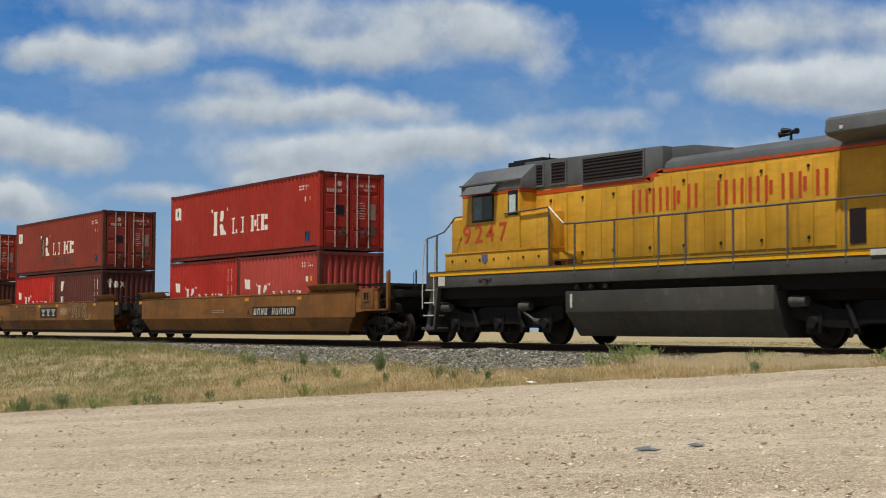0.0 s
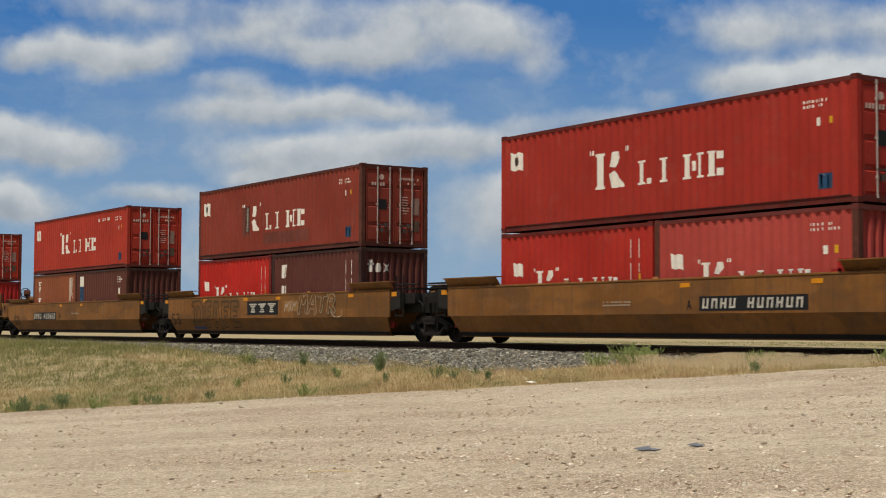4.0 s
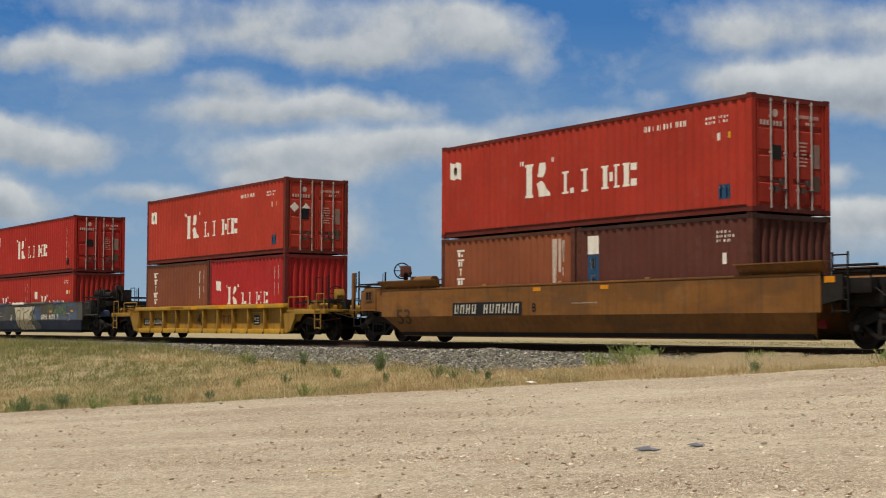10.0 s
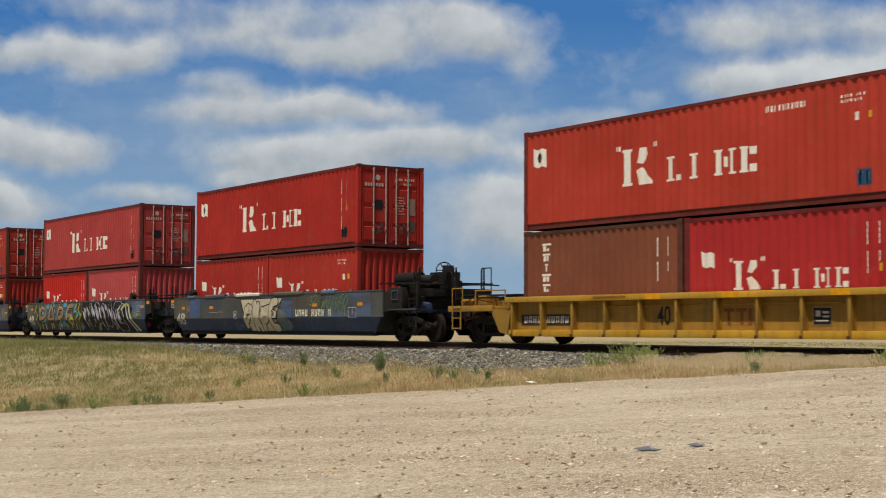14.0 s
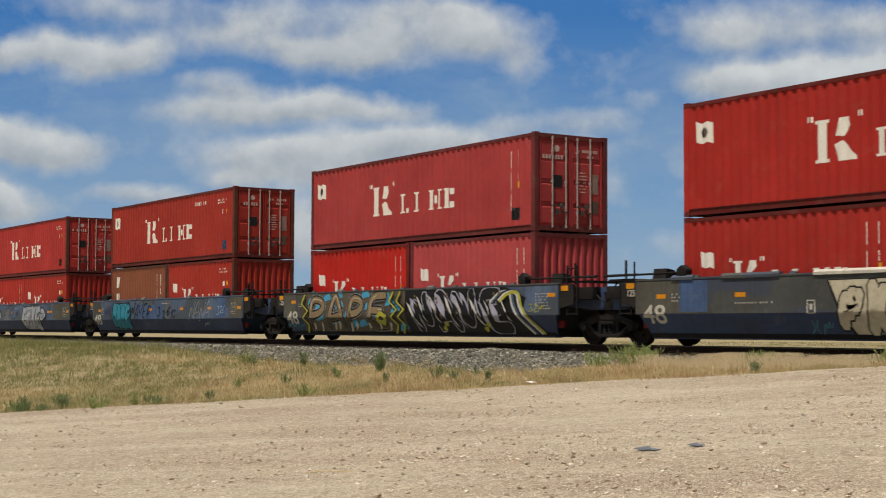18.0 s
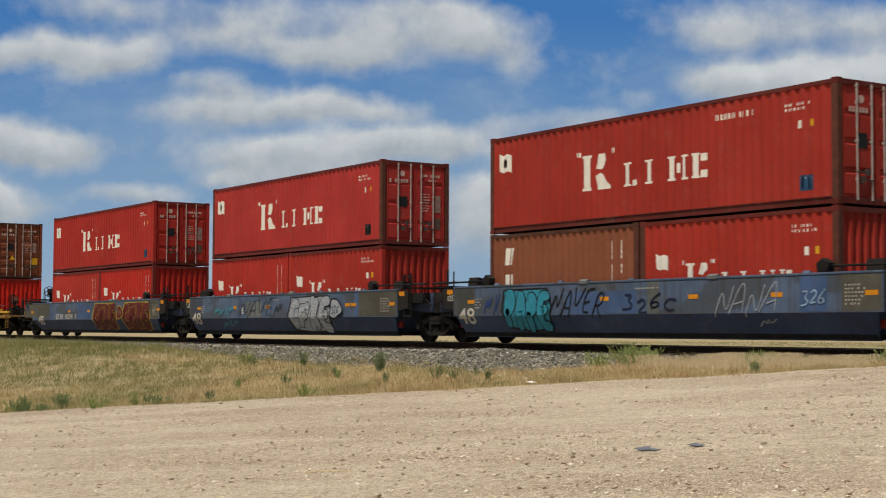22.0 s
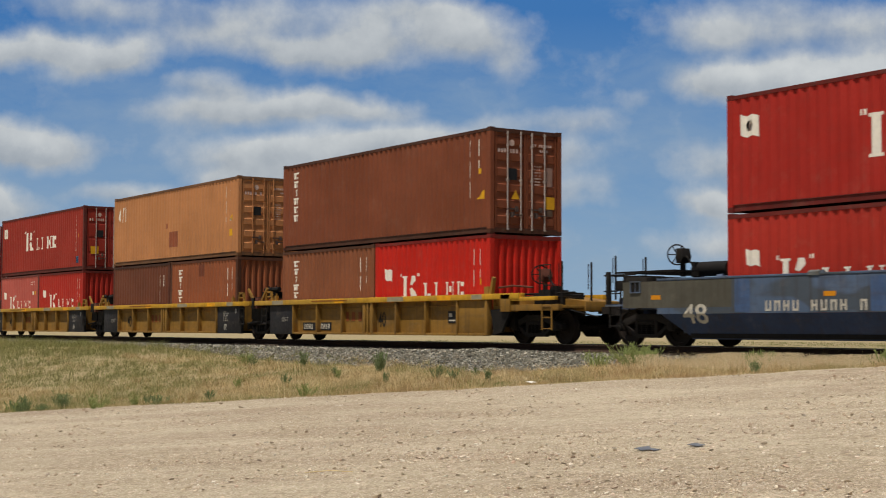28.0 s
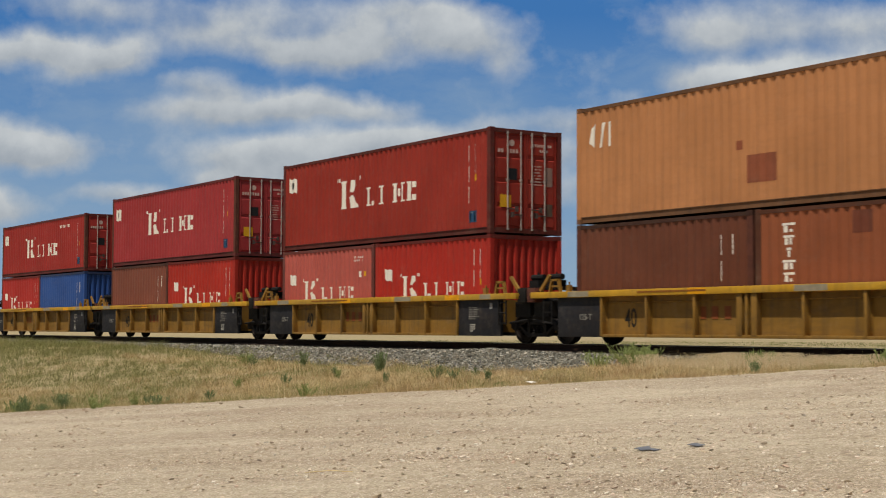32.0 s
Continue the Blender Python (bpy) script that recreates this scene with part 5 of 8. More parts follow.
            if not gusset:
                bx = s * (half - 3.05)
                part("rail_block", Mesh().along_y([(bx - 0.14, 1.552), (bx + 0.14, 1.552), (bx + 0.16, 1.74), (bx, 1.84), (bx - 0.16, 1.74)], -1.5, -1.3).data("blk", 0.015), GREASY, ob)
                part("hand_pipe", Mesh().rod((bx, -1.36, 1.68), (s * (half - 0.2), -1.36, 1.66), 0.026, 7).rod((s * (half - 1.0), -1.36, 1.5), (s * (half - 1.0), -1.36, 2.02), 0.03, 7).rod((s * (half - 1.3), -1.36, 1.5), (s * (half - 1.3), -1.36, 1.98), 0.022, 7), GREASY, ob)
                part("vent_hood", Mesh().along_x([(-1.2, 1.56), (-0.8, 1.56), (-0.9, 1.76), (-1.15, 1.8)], min(s * (half - 2.2), s * (half - 1.75)), max(s * (half - 2.2), s * (half - 1.75))), CAST, ob)
                if s < 0:
                    part("load_limit", flat_text("125T", 0.22, 0.4), plain("dull_white", (196, 190, 176), 0.6), ob, "stencilled text 125T", pose(s * (half - 1.15), -1.479, 1.16))
            part("red_bracket", Mesh().box(min(s * (half - 1.75), s * (half - 1.55)), max(s * (half - 1.75), s * (half - 1.55)), -1.3, -1.22, 0.42, 0.6), RED_PART, ob)
    truck(ob, -half, x)
    if right == "set":
        truck(ob, half, x)
    for name, polys, mat in plates:
        m = Mesh()
        for p in polys:
            on_well(m, p, 0.004 if name != "stencil" else 0.007)
        mk = part(name, m, mat, ob)
        if len(polys) > 1:
            mk["kind"] = "stuff"
    if size_text:
        t, sx, sz, size, width = size_text
        part("size_number", creased(flat_text(t, size, width), sx, 0.53), size_mat or plain("faded_mark", (76, 55, 33), 0.75), ob, "stencilled size number %s" % t)
    ob.matrix_basis = pose(x, 0, 0)
    MOVERS.append((ob, (x, 0.0, 0.0)))
    return ob


def bars_plate(x0, x1, z0, z1, n, seed=1):
    """Dark plate with a row of pale bars for the car's marks."""
    bars = digit_bars(x0 + 0.1, x1 - 0.06, z0 + 0.05, z1 - 0.05, n, (4,))
    return [("number_plate", [rect(x0, x1, z0, z1)], DARK_MARK), ("stencil", bars, plain("dull_white", (196, 190, 176), 0.6))]


def amber(xs, z=1.4):
    return [("reflector", [rect(a, a + 0.32, z - 0.05, z + 0.05)], ORANGE_REFLECT) for a in xs]


def small_print(x, z, rows, w, seed, mat=None):
    return [("stencil", code_bars(seed, x, z, rows, w, 0.035, 0.075), mat or plain("dull_white", (196, 190, 176), 0.6))]


def bubble(cx, cz, rx, rz, lean, n=16, k=0.0):
    out = []
    for i in range(n):
        t = 2 * math.pi * i / n
        q = 1 + 0.16 * math.cos(3 * t + k) + 0.08 * math.cos(5 * t + 2 * k)
        out.append((cx + rx * math.cos(t) * q + lean * (cz + rz * math.sin(t) - 0.9), max(0.26, min(1.485, cz + rz * math.sin(t) * q))))
    return out


def lay(name, polys, mat, ob, lift, stuff=False):
    """Paint laid on the side, as thin outlines; polygons are cut into a fan from their middle."""
    m = Mesh()
    for p in polys:
        cx, cz = sum(a for a, b in p) / len(p), sum(b for a, b in p) / len(p)
        for a, b in zip(p, p[1:] + p[:1]):
            on_well(m, [(cx, cz), a, b], lift)
    mk = part(name, m, mat, ob)
    if stuff:
        mk["kind"] = "stuff"


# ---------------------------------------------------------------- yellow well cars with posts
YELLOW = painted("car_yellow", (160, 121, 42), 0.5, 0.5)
# Darker: the shade below the top beam is put into this yellow.
YELLOW_SHADED = painted("car_shaded_yellow", (142, 104, 38), 0.6, 0.6)
# Brighter: sunlight on the jutting beams is put into this yellow.
YELLOW_LIT = painted("sunlit_yellow", (198, 150, 36), 0.4, 0.35, patch=(180, 142, 56))
BLACK_STENCIL = plain("black_stencil", (34, 29, 22), 0.65, 0, 0.3)
CHARCOAL = painted("car_charcoal", (27, 27, 32), 0.4, 0.2)


def flat_bars(polys, y):
    """Upright outlines (x, z) as thin paint at that y."""
    m = Mesh()
    for p in polys:
        m.hull([(a, y, b) for a, b in p], [(a, y - 0.003, b) for a, b in p])
    return m


def ribbed_well(x, left, right, half, group, label, ends_dark, marks_seed, low=False):
    """A well unit with a heavy top beam and posts in front of a recessed side."""
    ob = thing("well_car", label, "freight car", group)
    body = YELLOW if low else YELLOW_SHADED
    DULL = plain("dull_white", (196, 190, 176), 0.6)
    ex = 0.55 if low else 0.45
    zt, zb = (1.22, 1.08) if low else (1.325, 1.17)
    long_l = half - 0.28 if left == "joint" else half - 0.15
    long_r = half - 0.28 if right == "joint" else half - 0.15
    if low:
        long_l = long_r = 6.55
    pl, pr = (6.55, 6.55) if low else (6.75, 6.75)
    for a in (1, -1):
        def span(p, q):
            return (min(p * a, q * a), max(p * a, q * a))
        y0, y1 = span(-1.5, -1.3)
        part("top_beam", Mesh().box(-long_l, long_r, y0, y1, zb, zt).data("beam", 0.012), YELLOW_LIT, ob)
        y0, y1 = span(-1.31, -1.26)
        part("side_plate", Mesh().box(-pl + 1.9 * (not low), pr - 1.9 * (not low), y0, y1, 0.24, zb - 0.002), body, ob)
        if not low:
            y0, y1 = span(-1.42, -1.32)
            for s in (-1, 1):
                q0, q1 = (4.85, 6.85) if s > 0 else (-6.6, -4.85)
                if right == "set" and s > 0:
                    q1 = 6.3
                if right == "set" and s > 0:
                    part("side_post", Mesh().box(6.2, 6.32, *span(-1.48, -1.3), 0.215, zb - 0.003).data("p", 0.01), body, ob)
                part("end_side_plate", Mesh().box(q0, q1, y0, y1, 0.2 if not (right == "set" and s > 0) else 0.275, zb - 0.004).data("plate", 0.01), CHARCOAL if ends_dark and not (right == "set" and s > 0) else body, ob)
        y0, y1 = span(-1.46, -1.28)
        part("bottom_chord", Mesh().box(-pl + 0.1 if low else -4.85, pr - 0.1 if low else (6.2 if right == "set" else 4.85), y0, y1, 0.2, 0.37 if low else 0.27).data("chord", 0.01), YELLOW_LIT if low else body, ob)
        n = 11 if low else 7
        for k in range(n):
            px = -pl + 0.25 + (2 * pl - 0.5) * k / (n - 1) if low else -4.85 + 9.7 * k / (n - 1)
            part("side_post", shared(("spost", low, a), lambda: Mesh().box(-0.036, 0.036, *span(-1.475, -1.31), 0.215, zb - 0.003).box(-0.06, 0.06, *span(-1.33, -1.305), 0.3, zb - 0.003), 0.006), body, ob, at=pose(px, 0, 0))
            if low:
                part("post_foot", shared(("pfoot", a), lambda: Mesh().box(-0.06, 0.03, *span(-1.49, -1.48), 0.2, 0.27), 0.004), RUSTY, ob, "rusty bracket at the foot of a post", pose(px, 0, 0))
        part("stringer", Mesh().rod((-4.8, -1.35 * a, zb - 0.14), (4.8, -1.35 * a, zb - 0.14), 0.018, 6), body, ob)
        if not low:
            part("side_post", Mesh().box(0.14, 0.3, *span(-1.47, -1.31), 0.26, zb).data("p", 0.01), body, ob)
            part("side_post", Mesh().box(-0.3, -0.14, *span(-1.47, -1.31), 0.26, zb).data("p", 0.01), body, ob)
    part("floor", Mesh().box(-6.5, 6.5, -1.3, 1.3, 0.21, 0.3), GREASY, ob)
    for s, kind in ((-1, left), (1, right)):
        tip = half - 0.25 if kind == "joint" else half + 1.05 + ex
        part("end_frame", Mesh().along_y([(s * 6.6, zb + 0.1), (s * 6.6, 0.72), (s * (half - 0.9), 0.88), (s * tip, 0.84), (s * tip, 1.1), (s * (half - 0.5), zb + 0.12)], -0.6, 0.6).data("end", 0.02), body if low or kind == "set" else GREASY, ob)
        part("bulkhead", Mesh().box(min(s * 6.35, s * 6.45), max(s * 6.35, s * 6.45), -1.3, 1.3, 0.3, zb), body, ob)
        if low or kind == "set":
            e = half + 1.0 + ex
            part("end_deck", Mesh().box(min(s * 6.5, s * e), max(s * 6.5, s * e), -1.35, 1.35, 0.92, 1.0).data("deck", 0.01), body, ob)
            part("end_arm", Mesh().along_y([(s * 6.4, 0.9), (s * 6.55, 0.24), (s * 6.9, 0.3), (s * 7.3, 0.86), (s * 7.3, 0.92)], -1.42, -1.34), body if low else GREASY, ob)
            if not low:
                part("hanging_box", Mesh().box(min(s * 6.95, s * 7.38), max(s * 6.95, s * 7.38), -1.5, -1.2, 0.84, 1.3).data("box", 0.015), body, ob)
                part("guide_bracket", Mesh().along_y([(s * 6.28, zt), (s * 6.4, zt), (s * 6.5, zt + 0.42), (s * 6.44, zt + 0.46)], -1.4, -1.3).box(min(s * 6.1, s * 6.3), max(s * 6.1, s * 6.3), -1.42, -1.32, zt, zt + 0.2), body, ob)
                part("platform_edge", Mesh().box(min(s * 7.38, s * (half + 1.35)), max(s * 7.38, s * (half + 1.35)), -1.48, -1.38, 1.12, 1.22).data("edge", 0.01), YELLOW_LIT, ob)
                part("brake_pipe", Mesh().pipe([(s * 6.6, -1.3, zt + 0.16), (s * 7.3, -1.32, zt + 0.2), (s * (half + 0.2), -1.3, zt + 0.14)], 0.028, 6), RUSTY, ob)
                part("gear_case", Mesh().box(min(s * 6.6, s * 7.2), max(s * 6.6, s * 7.2), -1.2, 1.2, 0.45, 0.92).rod((s * 6.7, -1.25, 1.2), (s * (half + 0.9), -1.25, 1.2), 0.05, 8).box(min(s * 8.1, s * 8.6), max(s * 8.1, s * 8.6), -1.1, -0.5, 1.0, 1.4), GREASY, ob)
            part("end_beam", Mesh().box(min(s * 7.2, s * e), max(s * 7.2, s * e), -1.45, -1.3, 0.86, 1.02).data("beam", 0.012), body, ob)
            part("end_beam", Mesh().box(min(s * 7.2, s * e), max(s * 7.2, s * e), 1.3, 1.45, 0.86, 1.02).data("beam", 0.012), body, ob)
            ladder(ob, s * (half + 0.55 + ex) - 0.2, s * (half + 0.55 + ex) + 0.2, -1.46, 0.36, 1.02, 3, body)
            grating(ob, min(s * 6.9, s * (e - 0.05)), max(s * 6.9, s * (e - 0.05)), -1.25, -0.55, 1.22, GREASY)
            grab(ob, [(s * (half + 0.35 + ex), -1.4, 1.0), (s * (half + 0.35 + ex), -1.4, 1.5), (s * (half + 0.85 + ex), -1.4, 1.5), (s * (half + 0.85 + ex), -1.4, 1.0)], body if low else GREASY)
            if low:
                grab(ob, [(s * 6.7, -1.38, 1.02), (s * 6.7, -1.38, 1.42), (s * (half + 0.3), -1.38, 1.42), (s * (half + 0.3), -1.38, 1.02)], body, 0.02)
                part("platform_lever", Mesh().pipe([(s * (half - 0.3), -1.25, 1.1), (s * (half + 0.6), -1.3, 1.22), (s * (half + 1.5), -1.1, 0.95)], 0.018, 5).rod((s * (half + 0.9), -1.3, 0.5), (s * (half + 1.0), -1.2, 1.15), 0.02, 6).pipe([(s * (half + 0.2), -1.3, 0.75), (s * (half + 0.9), -1.32, 0.62), (s * (half + 1.6), -0.9, 0.72)], 0.022, 5), RUSTY, ob)
                part("winch", Mesh().box(min(s * (half + 0.1), s * (half + 0.5)), max(s * (half + 0.1), s * (half + 0.5)), -1.15, -0.75, 1.0, 1.3).rod((s * (half + 0.7), -1.1, 1.12), (s * (half + 1.3), -1.1, 1.12), 0.09, 10), body, ob)
            for yy in (-1.25, -0.3):
                part("stanchion", Mesh().rod((s * e - s * 0.1, yy, 1.0), (s * e - s * 0.1, yy, 2.1), 0.027, 7).rod((s * e - s * 0.1, yy - 0.1, 1.4), (s * e - s * 0.1, yy - 0.1, 2.05), 0.012, 5), GREASY, ob)
            coupler(ob, s * (half + 1.25 + ex), s)
            if s > 0:
                brake_stand(ob, half + 0.35 + ex * 1.6 if low else half, -0.75, 1.0 if low else 1.3, body if low else RUSTY)
                part("stand_plinth", Mesh().box(half - 0.2, half + 0.2, -0.95, -0.55, 1.0, 1.3 if not low else 1.02), GREASY, ob)
            part("hand_loop", Mesh().pipe([(s * (half + 0.1), -1.0, 1.25), (s * (half + 0.1), -1.0, 2.05), (s * (half + 0.55), -1.0, 2.05), (s * (half + 0.55), -1.0, 1.4)], 0.016, 6), GREASY, ob)
            part("brake_valve", Mesh().box(min(s * (half - 0.2), s * (half + 0.3)), max(s * (half - 0.2), s * (half + 0.3)), -0.4, 0.3, 1.0, 1.35).rod((s * (half + 0.4), -0.3, 1.2), (s * (half + 0.95), -0.3, 1.2), 0.09, 10).rod((s * 6.9, -0.9, 1.3), (s * e, -0.9, 1.32), 0.025, 6), GREASY, ob)
            part("hose_bracket", Mesh().rod((s * (e - 0.2), -1.3, 0.95), (s * (e + 0.4), -0.5, 0.7), 0.02, 6), GREASY, ob)
        else:
            ladder(ob, s * (half - 0.95) - 0.17, s * (half - 0.95) + 0.17, -1.45, 0.5, 1.14, 3, GREASY)
            part("pivot", Mesh().rod((s * (half - 0.1), 0, 0.78), (s * (half - 0.1), 0, 1.15), 0.32, 14), GREASY, ob)
            gx = s * (half - 1.15)
            g = Mesh()
            for dx in (-0.22, 0.22):
                g.along_y([(gx + dx - 0.03, zt), (gx + dx + 0.03, zt), (gx + dx * 0.6 + 0.03, zt + 0.3), (gx + dx * 0.6 - 0.03, zt + 0.3)], -1.4, -1.32)
            g.box(gx - 0.16, gx + 0.16, -1.4, -1.32, zt + 0.27, zt + 0.33).box(gx - 0.22, gx + 0.22, -1.38, -1.34, zt + 0.12, zt + 0.17)
            part("guide_bracket", g, body, ob)
            part("guide_arm", Mesh().along_y([(gx + s * 0.3, zt + 0.42), (gx + s * 0.38, zt + 0.46), (gx + s * 0.78, zt + 0.06), (gx + s * 0.7, zt)], -1.3, -1.24), body, ob)
            part("latch", Mesh().box(gx - s * 0.62 - 0.07, gx - s * 0.62 + 0.07, -1.45, -1.36, zt, zt + 0.16).rod((gx - s * 0.62, -1.4, zt + 0.1), (gx - s * 0.62, -1.4, zt + 0.24), 0.02, 6), body, ob)
            grating(ob, min(s * (half - 1.0), s * (half - 0.1)), max(s * (half - 1.0), s * (half - 0.1)), -1.0, 1.0, zt + 0.12, GREASY)
            part("valve_gear", Mesh().box(min(s * (half - 0.5), s * (half - 0.1)), max(s * (half - 0.5), s * (half - 0.1)), -0.9, -0.5, zt + 0.12, zt + 0.34).rod((s * (half - 0.6), -0.7, zt + 0.42), (s * (half - 0.1), -0.7, zt + 0.42), 0.08, 10).rod((s * (half - 0.35), -0.7, zt + 0.1), (s * (half - 0.35), -0.7, zt + 0.55), 0.025, 6), GREASY, ob)
            part("joint_rigging", Mesh().box(min(s * (half - 0.7), s * (half - 0.05)), max(s * (half - 0.7), s * (half - 0.05)), -1.2, -0.7, 0.7, 1.1).rod((s * (half - 0.8), -1.3, 0.55), (s * (half - 0.1), -1.25, 0.62), 0.03, 6), GREASY, ob)
            part("end_bracket", Mesh().box(min(s * (half - 0.35), s * half), max(s * (half - 0.35), s * half), -1.4, -1.1, zt - 0.25, zt + 0.12).data("b", 0.015), GREASY if s > 0 else RUSTY, ob)
    truck(ob, -half, x)
    if right == "set":
        truck(ob, half, x)
    # markings
    if low:
        part("number_plate", Mesh().box(-6.05, -3.95, -1.322, -1.318, 0.5, 0.76), DARK_MARK, ob)
        part("stencil", flat_bars(digit_bars(-5.92, -4.02, 0.54, 0.72, 10, (4,)), -1.325), DULL, ob)["kind"] = "stuff"
        part("size_number", flat_text("40", 0.62, 0.44), BLACK_STENCIL, ob, "stencilled size number 40", pose(-0.78, -1.314, 0.5))
        for spot in ((1.4, 1.7, -1.32, -1.316, 0.78, 0.85), (1.5, 1.58, -1.32, -1.316, 0.5, 0.78), (1.78, 2.08, -1.32, -1.316, 0.78, 0.85), (1.89, 1.97, -1.32, -1.316, 0.5, 0.78), (2.14, 2.22, -1.32, -1.316, 0.5, 0.85), (2.3, 2.38, -1.32, -1.316, 0.5, 0.85)):
            part("firm_block", Mesh().box(*spot), plain("faded_red", (132, 70, 34), 0.7), ob)
        part("data_frame", Mesh().box(3.96, 4.46, -1.318, -1.314, 0.48, 0.86), plain("pale_frame", (150, 138, 104), 0.6), ob)
        part("data_box", Mesh().box(3.98, 4.44, -1.322, -1.318, 0.5, 0.84), DARK_MARK, ob)
        for spot in ((4.04, 4.16, 0.66, 0.78), (4.22, 4.38, 0.72, 0.77), (4.22, 4.38, 0.64, 0.68), (4.04, 4.38, 0.56, 0.59)):
            part("data_bar", Mesh().box(spot[0], spot[1], -1.326, -1.322, spot[2], spot[3]), plain("dull_white", (196, 190, 176), 0.6), ob)
        part("rub_mark", Mesh().box(-2.9, -1.7, -1.506, -1.501, zb + 0.05, zb + 0.1), plain("brown_stencil", (140, 88, 30), 0.7), ob)
        for px in (-1.0, 1.5, 4.6):
            part("touched_up_patch", Mesh().box(px, px + 0.5, -1.5025, -1.5, zb + 0.01, zt - 0.01), plain("fresh_yellow", (226, 158, 14), 0.5), ob)
    else:
        part("size_number", flat_text("40", 0.62, 0.42), BLACK_STENCIL, ob, "stencilled size number 40", pose(-4.15 if ends_dark and right != "set" else -0.6 + 1.0, -1.314, 0.45))
        for spot in ((-1.55, -1.38, -1.32, -1.316, 0.62, 0.9), (-1.2, -1.0, -1.32, -1.316, 0.62, 0.9), (-0.8, -0.6, -1.32, -1.316, 0.62, 0.9)):
            part("firm_block", Mesh().box(*spot), plain("faded_red", (132, 70, 34), 0.7), ob)
        if right == "set":
            part("number_plate", Mesh().box(-4.4, -2.5, -1.322, -1.318, 0.33, 0.58), DARK_MARK, ob)
            part("stencil", flat_bars(digit_bars(-4.32, -2.54, 0.37, 0.54, 11, (4,)), -1.325), DULL, ob)["kind"] = "stuff"
        if right == "set":
            part("data_box", Mesh().box(4.2, 4.62, -1.322, -1.318, 0.55, 0.88), DARK_MARK, ob)
            part("data_bar", Mesh().box(4.25, 4.4, -1.326, -1.322, 0.72, 0.82), DULL, ob)
            part("data_bar", Mesh().box(4.25, 4.57, -1.326, -1.322, 0.6, 0.64), DULL, ob)
        else:
            part("small_print", flat_bars(code_bars(marks_seed + 60, 5.4, 0.98, 6, 0.5, 0.025, 0.06, 0.03) + code_bars(marks_seed + 70, 5.45, 0.52, 4, 0.26, 0.04, 0.055, 0.05), -1.423), DULL, ob)["kind"] = "stuff"
            part("white_tag", Mesh().box(6.37, 6.48, -1.427, -1.421, 0.92, 1.08), plain("grey_tag", (140, 138, 136), 0.6), ob)
        for k, (px, w) in enumerate(((-6.3, 0.8), (-2.0, 0.6), (1.2, 0.9), (3.9, 0.7), (5.6, 0.5))):
            part("touched_up_patch", Mesh().box(px + 0.2 * (marks_seed % 3), px + 0.2 * (marks_seed % 3) + w, -1.5025, -1.5, zb + 0.012, zt - 0.012), plain("fresh_yellow", (226, 158, 14), 0.5) if k % 2 else plain("grey_touch_up", (150, 140, 118), 0.6), ob)
        part("size_number", flat_text("125-T", 0.2, 0.45), plain("worn_white", (140, 136, 128), 0.65), ob, "stencilled text 125-T", pose(-5.75, -1.424, 0.62))
        part("rub_mark", Mesh().box(-3.5, -1.2, -1.506, -1.501, zb + 0.07, zb + 0.11), plain("brown_stencil", (140, 88, 30), 0.7), ob)
    ob.matrix_basis = pose(x, 0, 0)
    MOVERS.append((ob, (x, 0.0, 0.0)))
    return ob


# ---------------------------------------------------------------- the train
BROWN = painted("car_brown", (134, 87, 36), 0.55, 0.55, patch=(108, 73, 37))
NAVY = painted("car_navy", (52, 70, 104), 0.6, 0.35)
SLATE = painted("car_slate", (82, 100, 126), 0.7, 0.45, patch=(70, 76, 80))
SLATE_DARK = painted("car_dark", (74, 76, 74), 0.65, 0.4, patch=(60, 70, 88))
G_53 = "cars of the brown set"
G_48 = "cars of the sprayed blue set"
G_40 = "cars of the yellow set"
BROWN_LABEL = "weathered brown well car with flat plated sides"
half53, half48, half40 = 9.75, 8.95, 7.93

smooth_well(-48.37, "joint", "set", half53, BROWN, None, G_53, BROWN_LABEL, bars_plate(1.82, 5.02, 0.8, 1.12, 11, 1) + amber((1.2, 5.1), 1.38) + small_print(-1.5, 1.05, 2, 1.4, 4), None, None, BROWN)
q_unit = smooth_well(-67.99, "joint", "joint", half53, BROWN, None, G_53, BROWN_LABEL + " and chalky scrawls", [("firm_plate", [rect(-1.3, 1.05, 0.85, 1.32)], DARK_MARK), ("stencil", [rect(b + d, b + 0.58 - d, z, z + 0.045) for b in (-1.12, -0.42, 0.3) for z, d in ((0.93, 0.12), (1.0, 0.16), (1.07, 0.18), (1.13, 0.1), (1.19, 0.0))], plain("dull_white", (196, 190, 176), 0.6))] + amber((-5.0, -1.6, 0.9, 5.8), 1.4), ("53", -7.95, 0.75, 0.6, 0.78), None, BROWN)
smooth_well(-87.47, "set", "joint", half53, BROWN, None, G_53, BROWN_LABEL, bars_plate(-5.1, -1.87, 0.75, 1.1, 11, 3) + amber((-1.4, 1.3), 1.4) + small_print(0.2, 1.05, 1, 1.6, 6), ("53", -8.1, 0.75, 0.6, 0.76), None, BROWN)
ribbed_well(-109.30, "set", "set", 7.78, "", "yellow forty-foot well car with side posts", False, 1, True)
